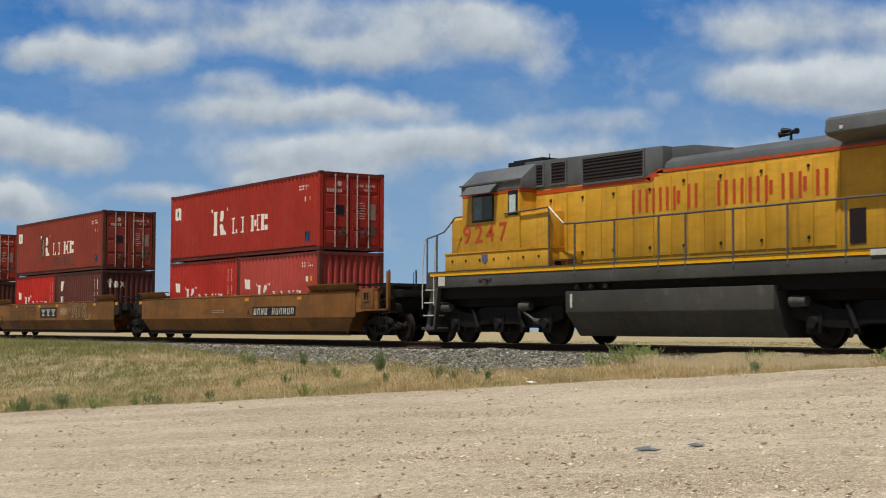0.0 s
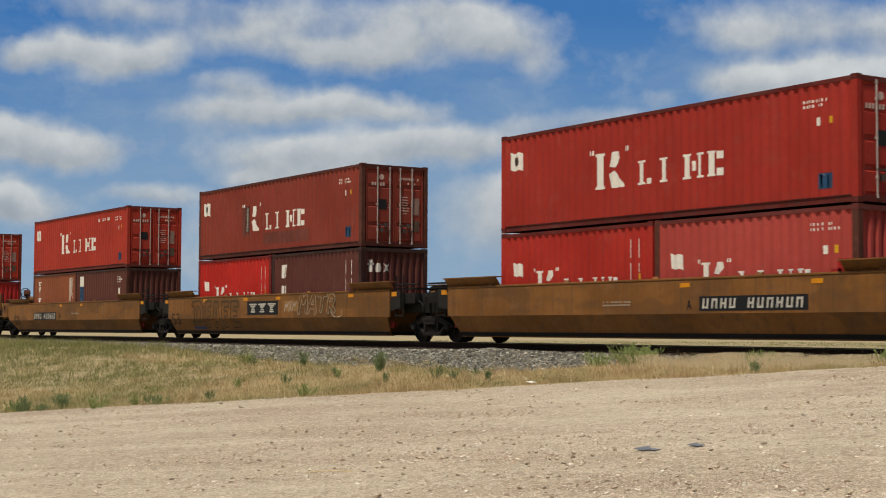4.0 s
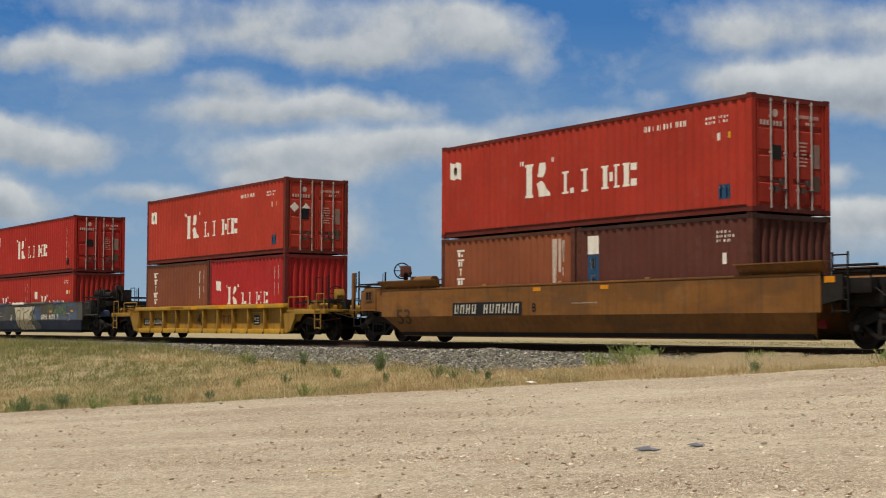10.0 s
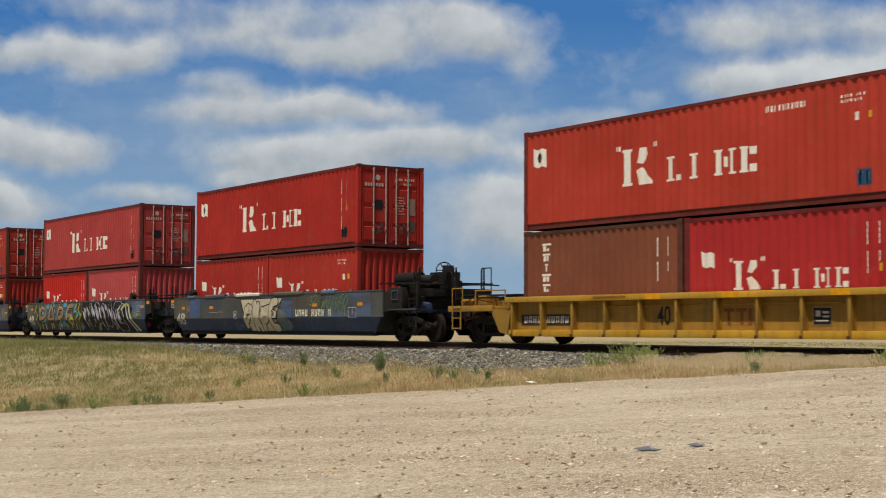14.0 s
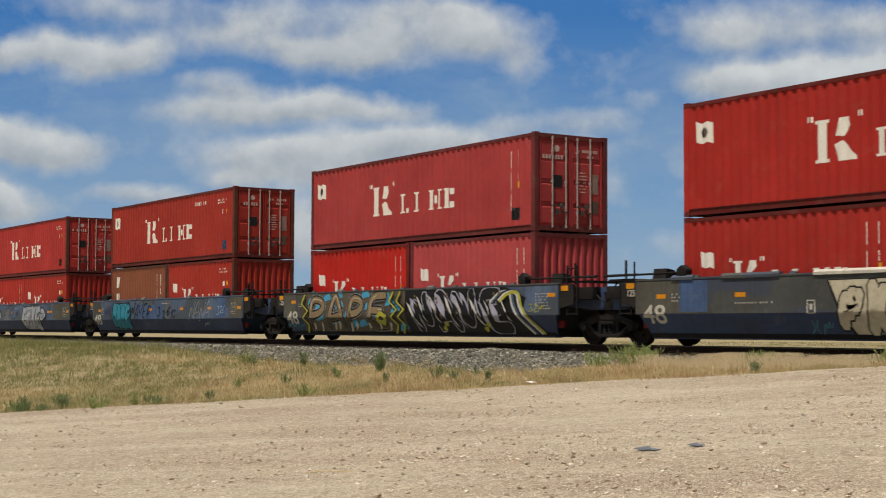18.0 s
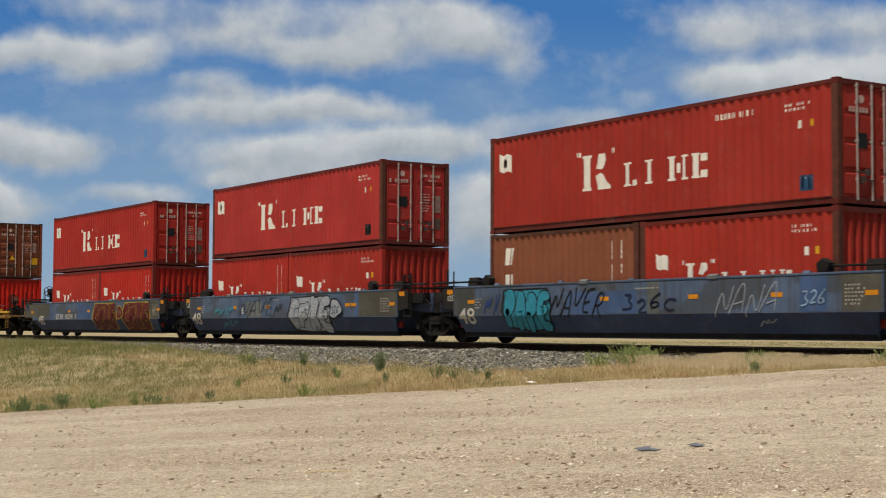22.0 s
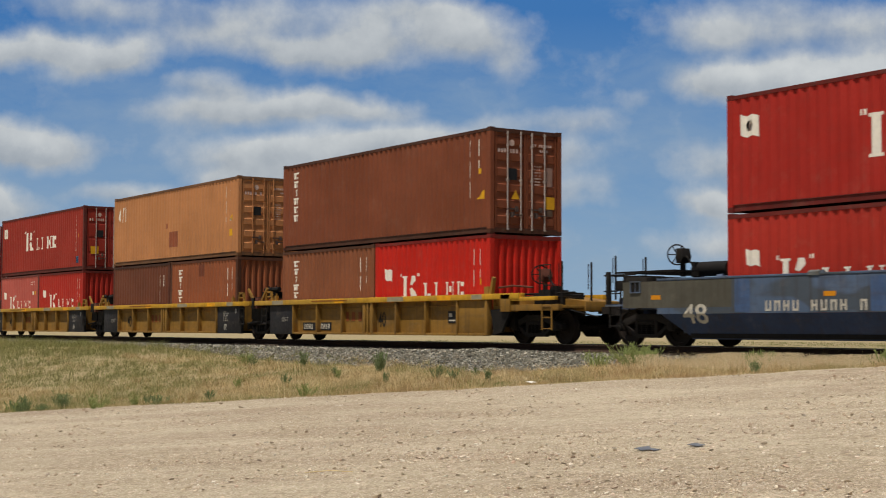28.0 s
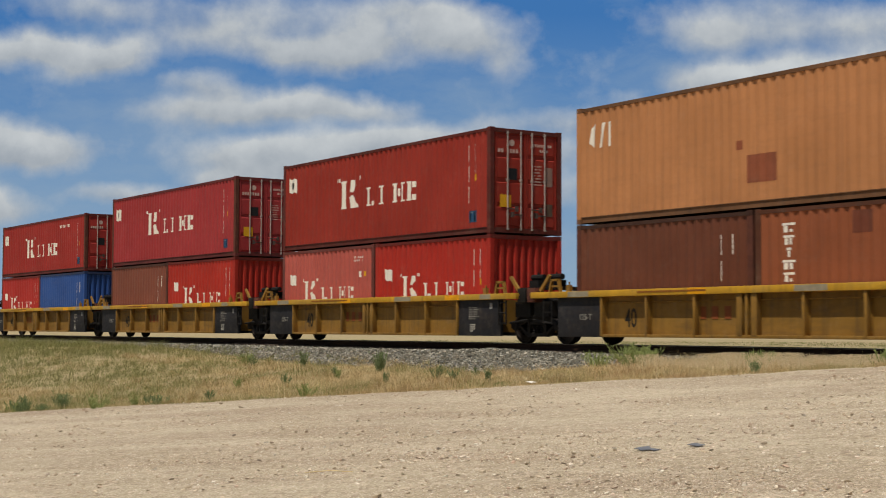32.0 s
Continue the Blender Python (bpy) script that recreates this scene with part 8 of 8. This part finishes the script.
        P("grab_rail", Mesh().pipe([(-3.98, 1.52 * y, 3.47), (-3.4, 1.49 * y, 3.02)], 0.02, 8), PALE_PIPE)
        P("rail_post", Mesh().rod((-3.98, 1.51 * y, 2.0), (-3.98, 1.52 * y, 3.47), 0.026, 8), RAIL_GREY)
        # end steps
        P("step_side", Mesh().along_y([(-9.95, 0.36), (-9.3, 0.36), (-9.1, 1.53), (-9.1, 1.96), (-9.2, 1.96), (-9.35, 0.46), (-9.95, 0.42)], min(1.38 * y, 1.5 * y), max(1.38 * y, 1.5 * y)), LOCO_DARK)
        for k, z in enumerate((0.43, 0.78, 1.14, 1.5)):
            P("step", Mesh().box(-9.95 + 0.05 * k, -9.32 + 0.03 * k, min(1.02 * y, 1.48 * y), max(1.02 * y, 1.48 * y), z - 0.03, z), PALE_PIPE if y < 0 else LOCO_DARK, "step with a white edge")
        P("rail_post", Mesh().rod((-9.75, 1.45 * y, 1.5), (-9.75, 1.45 * y, 2.95), 0.024, 8), RAIL_GREY)
        P("rail_post", Mesh().rod((-9.2, 1.48 * y, 1.5), (-9.2, 1.48 * y, 3.02), 0.028, 8), RAIL_GREY)
        P("handrail", Mesh().pipe([(-9.75, 1.45 * y, 2.95), (-9.2, 1.48 * y, 3.02), (-8.95, 1.4 * y, 3.1), (-8.7, 1.2 * y, 3.5), (-7.9, 1.1 * y, 3.52)], 0.022, 8), RAIL_GREY)
        P("grab_rail", Mesh().pipe([(-9.98, 1.46 * y, 0.95), (-9.98, 1.46 * y, 2.1), (-9.85, 1.46 * y, 2.95)], 0.016, 7), PALE_PIPE)
        P("grab_rail", Mesh().pipe([(-9.32, 1.5 * y, 1.05), (-9.32, 1.5 * y, 1.95), (-9.25, 1.5 * y, 2.9)], 0.016, 7), PALE_PIPE)
    P("pilot", Mesh().along_y([(-9.9, 0.3), (-9.7, 0.3), (-9.5, 1.53), (-9.62, 1.53)], -1.4, 1.4), LOCO_DARK)
    P("end_plate", Mesh().box(-9.72, -9.56, -1.48, 1.48, 1.53, 1.96), LOCO_DARK)
    P("plow", Mesh().along_y([(9.8, 0.12), (9.9, 0.12), (9.75, 1.53), (9.6, 1.53)], -1.4, 1.4), LOCO_DARK)
    P("builders_plate", Mesh().box(-9.08, -8.75, -1.515, -1.502, 1.58, 1.84), PALE_PIPE, "white plate on the sill")
    P("builders_plate", Mesh().box(6.3, 7.0, -1.53, -1.517, 1.84, 1.97), PALE_PIPE, "white plate on the sill")
    P("sill_bracket", Mesh().box(-7.1, -6.5, -1.53, -1.5, 1.7, 1.74).box(-6.9, -6.7, -1.53, -1.5, 1.55, 1.72), LOCO_DARK)
    coupler(ob, -10.2, -1)
    coupler(ob, 10.2, 1)
    # Dark filler blocks, added so that no sky shows through the trucks.
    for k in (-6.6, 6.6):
        P("centre_casting", Mesh().box(k - 2.9, k + 2.9, -0.62, 0.62, 0.5, 1.25), NEAR_BLACK)
        P("truck_guard", Mesh().box(k - 2.95, k + 2.95, -0.98, 0.98, 1.0, 1.24), NEAR_BLACK)
    loco_truck(ob, -6.6, cx)
    loco_truck(ob, 6.6, cx)
    ob.matrix_basis = pose(cx, 0, 0)
    MOVERS.append((ob, (cx, 0.0, 0.0)))
    return ob


locomotive(-25.7)


# ---------------------------------------------------------------- grass, weeds and stones
def edge_gap(x, y):
    """Metres of grass between this place and the road's ragged edge."""
    t = (Vector((x, y)) - ROAD_X).dot(EDGE)
    return off_road(x, y) - edge_wave(*(ROAD_X + EDGE * t))


def join(name, verts, faces, material, label, category, smooth=False):
    me = bpy.data.meshes.new(name)
    me.from_pydata(verts, [], faces)
    if smooth:
        me.shade_smooth()
    me.materials.append(None)
    ob = part(name, me, material, None)
    return tagged(ob, label, category, kind="stuff")


GRASS = grass_mat("dry_grass", ((0.64, 0.50, 0.28), (0.48, 0.35, 0.17)), ((0.11, 0.14, 0.045), (0.24, 0.25, 0.09)), 0.535)
r = random.Random(11)
gv, gf = [], []


def blade(x, y, z, h, w, lean, turn):
    """One narrow leaning stalk."""
    dx, dy = math.cos(turn) * w, math.sin(turn) * w
    i = len(gv)
    gv.extend(((x - dx, y - dy, z - 0.02), (x + dx, y + dy, z - 0.02), (x + math.cos(turn + 1.7) * lean, y + math.sin(turn + 1.7) * lean, z + h)))
    gf.append((i, i + 1, i + 2))


def seed_head(x, y, z, e, n):
    """A loose head of tiny husks."""
    for k in range(n):
        cx, cy, cz = x + r.uniform(-e, e), y + r.uniform(-e, e), z + r.uniform(-1.4 * e, 0.8 * e)
        t, q = r.uniform(0, 6.28), e * r.uniform(0.3, 0.6)
        i = len(gv)
        gv.extend(((cx - math.cos(t) * q, cy - math.sin(t) * q, cz), (cx + math.cos(t) * q, cy + math.sin(t) * q, cz + r.uniform(-q, q)), (cx, cy, cz + q * r.uniform(0.6, 1.6))))
        gf.append((i, i + 1, i + 2))


def tuft_height(x, y):
    """Taller growth: by the rail past the bare ballast, and far down the track."""
    k = 1.0
    if x > -25 and y > -5.8:
        k += min(1.0, (x + 25) / 3) * 0.5 * max(0.0, 0.5 + 1.2 * noise.noise((x * 0.55, 4.0, 0.0)))
        if x > -20.5 and y > -4.6:
            k += 0.2 * min(1.0, x + 20.5)
    if x < -50 and y > -5.0:
        k += 1.0 * min(1.0, (-50 - x) / 6)
    return k


def climb(x):
    """How far up the ballast the grass reaches."""
    return -3.45 + 0.55 * min(1.0, max(0.0, (-29.0 - x) / 9)) + 0.16 * noise.noise((x * 0.8, 1.0, 0.0))


tries = 0
while len(gf) < 640000 and tries < 1500000:
    tries += 1
    u = r.random()
    f = 14 + 75 * u ** 1.4
    s = f * r.uniform(-0.312, 0.312)
    x, y = EYE.x + VIEW.x * f + ACROSS.x * s, EYE.y + VIEW.y * f + ACROSS.y * s
    if y > -2.3:
        continue
    g = edge_gap(x, y)
    if g < -0.02:
        continue
    if y > climb(x) and r.random() < bare(x) * min(1.0, 0.75 + (y - climb(x)) * 2):
        continue
    clump = noise.noise((x * 0.9, y * 0.9, 0.0)) + 0.5 * noise.noise((x * 3.1, y * 3.1, 5.0))
    if clump < -0.35 and r.random() < 0.6:
        continue
    tuft = max(0.0, noise.noise((x * 2.3, y * 2.3, 11.0)) + 0.35 * noise.noise((x * 6.5, y * 6.5, 3.0)) - 0.12)
    if tuft < 0.01 and r.random() < 0.45:
        continue
    h = (0.03 + 0.06 * r.random() + 0.05 * max(0, clump) + 0.26 * tuft) * min(1.0, 0.4 + g * 0.8) * tuft_height(x, y)
    if r.random() < 0.02:
        h *= 1.8
    h = min(h, 0.42)
    blade(x, y, max(ground_z(x, y), ballast_z(x, y) if y > -3.7 else -9), h, 0.0022 + 0.00008 * f, r.uniform(0.2, 1.5) * h, r.uniform(0, 6.28))
# thin straw on the far side of the track
for i in range(60000):
    f = 22 + 90 * r.random() ** 1.5
    s = f * r.uniform(-0.32, 0.32)
    x, y = EYE.x + VIEW.x * f + ACROSS.x * s, EYE.y + VIEW.y * f + ACROSS.y * s
    if y < 3.4:
        continue
    k = max(0.0, noise.noise((x * 0.4, y * 0.4, 8.0)))
    h = r.uniform(0.02, 0.07) + 0.2 * k
    blade(x, y, ground_z(x, y), h, 0.004 + 0.00016 * f, r.uniform(0.3, 1.6) * h, r.uniform(0, 6.28))
join("dry_grass", gv, gf, GRASS, "dry straw-coloured prairie grass with green patches", "grass")

# fluffy ripe stalks beside the rail and thinner ones over the rest
gv, gf = [], []
for i in range(26000):
    if i < 17000:
        x, y = r.uniform(-22.5, -13.0), r.uniform(-5.2, -2.7)
        k = 0.5 + 1.3 * noise.noise((x * 0.9, y * 0.9, 3.0)) + 0.5 * noise.noise((x * 2.6, y * 2.6, 9.0)) + 0.35 * min(1.0, max(0.0, x + 21))
        h = min(0.33, max(0.06, k) * r.uniform(0.15, 0.33))
        e = 0.024
    else:
        f = 16 + 50 * r.random() ** 1.3
        s = f * r.uniform(-0.312, 0.312)
        x, y = EYE.x + VIEW.x * f + ACROSS.x * s, EYE.y + VIEW.y * f + ACROSS.y * s
        h = r.uniform(0.1, 0.24)
        e = 0.012
        if y > climb(x) - 0.15:
            continue
    if edge_gap(x, y) < 0.15:
        continue
    z = max(ground_z(x, y), ballast_z(x, y) if y > -3.7 else -9)
    t, q = r.uniform(0, 6.28), r.uniform(0.1, 0.6) * h
    blade(x, y, z, h, 0.003, q, t)
    seed_head(x + math.cos(t + 1.7) * q * 0.9, y + math.sin(t + 1.7) * q * 0.9, z + h * 0.92, e, 4)
join("ripe_grass", gv, gf, island_mat("ripe_seed", [(0.76, 0.62, 0.40), (0.62, 0.48, 0.29), (0.84, 0.72, 0.49), (0.52, 0.45, 0.24)], 0.85, 20.0, 0.15), "ripe tan grass with fluffy seed heads beside the rails", "grass")

SHAPES = [(1, 0, 0), (-1, 0, 0), (0, 1, 0), (0, -1, 0), (0, 0, 1), (0, 0, -1)]
OCTA = [(0, 2, 4), (2, 1, 4), (1, 3, 4), (3, 0, 4), (2, 0, 5), (1, 2, 5), (3, 1, 5), (0, 3, 5)]
CUBE = [(-1, -1, -1), (1, -1, -1), (1, 1, -1), (-1, 1, -1), (-1, -1, 1), (1, -1, 1), (1, 1, 1), (-1, 1, 1)]
CUBE_F = [(0, 3, 2, 1), (4, 5, 6, 7), (0, 1, 5, 4), (1, 2, 6, 5), (2, 3, 7, 6), (3, 0, 4, 7)]


def rock(verts, faces, x, y, z, a, b, c, angular):
    i = len(verts)
    t = r.uniform(0, 6.28)
    ct, st = math.cos(t), math.sin(t)
    for px, py, pz in (CUBE if angular else SHAPES):
        k = r.uniform(0.62, 1.12)
        qx, qy, qz = px * a * k, py * b * k, pz * c * r.uniform(0.7, 1.1)
        verts.append((x + qx * ct - qy * st, y + qx * st + qy * ct, z + qz + 0.25 * qx))
    faces.extend(tuple(q + i for q in f) for f in (CUBE_F if angular else OCTA))


# ballast stones along the near shoulder and between the ties
bv, bf = [], []
for i in range(52000):
    x = -18 - 62 * r.random() ** 1.3
    y = r.uniform(-3.75, -1.0) if r.random() < 0.8 else r.uniform(-1.0, 2.2)
    e = r.uniform(0.018, 0.042)
    rock(bv, bf, x, y, ballast_z(x, y) + e * 0.35, e * r.uniform(0.8, 1.3), e, e * r.uniform(0.7, 1.0), True)
join("ballast_stones", bv, bf, island_mat("crushed_rock", STONE_GREYS, 0.9, 40.0), "angular grey crushed rock beside the rails", "ballast")

# pebbles and crumbs on the road, thicker in drifts between the wheel tracks
pv, pf = [], []
TANS = [(0.36, 0.275, 0.19), (0.66, 0.55, 0.40), (0.56, 0.45, 0.33), (0.76, 0.66, 0.51), (0.42, 0.34, 0.26), (0.52, 0.37, 0.27), (0.86, 0.80, 0.68), (0.30, 0.24, 0.18)]
count = 0
while count < 112000:
    f = 8.5 + 26 * r.random() ** 1.5
    s = f * r.uniform(-0.31, 0.31)
    p = EYE.xy + VIEW.xy * f + ACROSS.xy * s
    if edge_gap(p.x, p.y) > -0.03:
        continue
    drift = noise.noise((p.x * 0.35, p.y * 0.9, 2.0)) + 0.6 * noise.noise((p.x * 1.3, p.y * 1.3, 7.0))
    if r.random() > 0.28 + 0.75 * max(0.0, drift + 0.15):
        continue
    count += 1
    e = 0.0035 + 0.0065 * r.random() ** 2 + (0.006 if r.random() < (0.1 if f < 15 else 0.05) else 0) + (0.014 * r.random() if r.random() < 0.004 else 0)
    rock(pv, pf, p.x, p.y, road_z(p.x, p.y) + e * 0.3, e * r.uniform(0.9, 1.6), e, e * r.uniform(0.35, 0.7), e > 0.014)
join("loose_gravel", pv, pf, island_mat("road_pebbles", TANS, 0.9, 60.0), "loose tan and grey pebbles on the gravel road", "gravel")


def weed(x, y, n, h, w, mat, label):
    """A bushy roadside weed: stems with many narrow leaves."""
    ob = thing("weed", label, "plant", "weeds in the grass", at=pose(x, y, ground_z(x, y)))
    st, lv = Mesh(), []
    lf = []
    for i in range(n):
        t, q = r.uniform(0, 6.28), r.uniform(0.0, 1.0)
        tip = Vector((math.cos(t) * w * q, math.sin(t) * w * q, h * r.uniform(0.6, 1.0)))
        foot = Vector((math.cos(t) * w * 0.15, math.sin(t) * w * 0.15, -0.03))
        st.rod(foot, tip, 0.006, 5, 0.003)
        for k in range(24):
            c = foot.lerp(tip, r.uniform(0.2, 1.0))
            d = Vector((r.uniform(-1, 1), r.uniform(-1, 1), r.uniform(0.3, 1.8))).normalized()
            e = d.orthogonal().normalized()
            ll = r.uniform(0.03, 0.09)
            j = len(lv)
            lv.extend((c - e * 0.004, c + d * ll * 0.5 + e * 0.004, c + d * ll, c + d * ll * 0.5 - e * 0.004))
            lf.append((j, j + 1, j + 2, j + 3))
    part("stem", st, mat, ob)["kind"] = "stuff"
    me = bpy.data.meshes.new("foliage")
    me.from_pydata([tuple(v) for v in lv], [], lf)
    me.materials.append(None)
    part("foliage", me, mat, ob)["kind"] = "stuff"
    return ob


LEAF = plain("weed_green", (112, 128, 84), 0.7, 0, 0.35, 20)
LEAF_PALE = plain("weed_pale_green", (138, 150, 88), 0.7, 0, 0.35, 20)
for x, y, n, h, w, m in ((-32.2, -5.0, 46, 0.52, 0.30, LEAF), (-36.3, -5.0, 22, 0.42, 0.2, LEAF), (-39.4, -5.2, 26, 0.35, 0.4, LEAF_PALE), (-38.6, -5.4, 12, 0.3, 0.18, LEAF), (-23.6, -4.1, 80, 0.52, 0.55, LEAF_PALE), (-22.9, -4.3, 50, 0.42, 0.4, LEAF_PALE), (-24.4, -4.3, 40, 0.4, 0.4, LEAF_PALE),
                          (-19.7, -4.4, 44, 0.38, 0.4, LEAF_PALE), (-16.3, -4.9, 40, 0.4, 0.35, LEAF_PALE), (-31.6, -6.6, 10, 0.28, 0.15, LEAF), (-31.0, -6.9, 8, 0.22, 0.12, LEAF_PALE), (-26.5, -6.0, 9, 0.25, 0.14, LEAF), (-28.0, -14.0, 14, 0.3, 0.3, LEAF_PALE),
                          (-30.9, -13.6, 16, 0.35, 0.25, LEAF), (-33.0, -13.0, 18, 0.35, 0.3, LEAF), (-24.6, -11.2, 14, 0.22, 0.35, LEAF_PALE), (-17.6, -6.6, 10, 0.22, 0.16, LEAF), (-25.0, -7.6, 8, 0.2, 0.14, LEAF)):
    weed(x, y, n, h, w, m, "low green weed growing among dry grass")
for i in range(26):
    t, d = (r.uniform(13, 20), r.uniform(0.15, 1.3)) if i < 11 else (r.uniform(4, 30), r.uniform(0.8, 7.0))
    p = ROAD_X + EDGE * t + OUT * d
    if p.y < -4.2:
        weed(p.x, p.y, r.randrange(6, 16), r.uniform(0.14, 0.3), r.uniform(0.12, 0.3), LEAF if i % 3 else LEAF_PALE, "small leafy green weed growing among dry grass")


# small things lying on the road
def scrap(x, y, pts, mat, name, label, category):
    m = Mesh()
    z = road_z(x, y) + 0.02
    top = [(x + a, y + b, z + 0.16 * b - 0.1 * a + 0.01 * math.sin(9 * a + 3 * b)) for a, b in pts]
    m.hull([(p[0], p[1], p[2] - 0.004) for p in top], top)
    single(name, m, mat, label, category)


scrap(-10.2, -15.4, [(-0.12, -0.05), (0.02, -0.07), (0.06, -0.02), (0.13, -0.03), (0.15, 0.04), (0.03, 0.02), (-0.05, 0.08), (-0.1, 0.02)], plain("blue_grey_plastic", (104, 106, 110), 0.5), "plastic_scrap", "crumpled blue-grey plastic scrap lying on the gravel", "litter")
scrap(-9.95, -15.05, [(-0.07, -0.03), (0.09, -0.04), (0.1, 0.03), (-0.05, 0.05)], plain("blue_grey_plastic", (104, 106, 110), 0.5), "plastic_scrap", "small blue-grey plastic scrap lying on the gravel", "litter")
scrap(-20.1, -9.3, [(-0.13, -0.03), (0.07, -0.05), (0.14, 0.02), (-0.03, 0.04)], plain("white_paper", (228, 224, 214), 0.7), "paper_scrap", "flat white scrap of paper at the road's edge", "litter")
single("straw_stalk", Mesh().pipe([(-12.3, -17.75, road_z(-12.3, -17.75) + 0.02), (-12.05, -17.62, road_z(-12, -17.6) + 0.03), (-11.85, -17.5, road_z(-11.85, -17.5) + 0.015)], 0.004, 6), plain("straw", (214, 190, 140), 0.7), "pale dry straw stalk lying on the gravel", "straw")
STONE_MATS = [plain("brown_stone", (158, 134, 110), 0.85, 0, 0.3, 12), plain("pale_stone", (228, 214, 194), 0.8, 0, 0.2, 12), plain("grey_stone", (160, 146, 132), 0.85, 0, 0.3, 12)]
for i in range(40):
    f = 11 + 20 * r.random()
    s = f * r.uniform(-0.29, 0.29)
    p = EYE.xy + VIEW.xy * f + ACROSS.xy * s
    if edge_gap(p.x, p.y) > -0.1:
        continue
    sv, sf = [], []
    e = r.uniform(0.009, 0.02)
    rock(sv, sf, 0, 0, 0, e * 1.5, e, e * 0.7, True)
    m = Mesh()
    m.v, m.f = sv, sf
    k = r.randrange(3)
    ob = part("stone", m.data("stone", e * 0.25), STONE_MATS[k], None, at=pose(p.x, p.y, road_z(p.x, p.y) + e * 0.35))
    tagged(ob, ("brown", "pale", "grey")[k] + " stone lying loose on the gravel road", "stone", "loose stones on the road")


# ---------------------------------------------------------------- what moves
def run(t):
    """Metres that the train has rolled by t seconds; it gathers speed slowly."""
    return -0.0000000339213 * t ** 5 + 0.00001127007 * t ** 4 - 0.000625764 * t ** 3 + 0.05232733 * t ** 2 + 5.3789137 * t - 0.090342


def motions():
    beats = [i * 1.0 for i in range(33)]
    for ob, (x, y, z) in MOVERS:
        walk(ob, [(t, pose(x + run(t), y, z)) for t in beats])
    # wheels: a turn goes with the way rolled
    steps = [i / 15 for i in range(481)]
    for ob, x, r in WHEELS:
        walk(ob, [(t, Matrix.Translation((x, 0, r)) @ Matrix.Rotation(run(t) / r, 4, "Y")) for t in steps])
    walk(backdrop, [(t, back_pose(-2.35 * t)) for t in (0.0, 8.0, 16.0, 24.0, 32.0)])


motions()
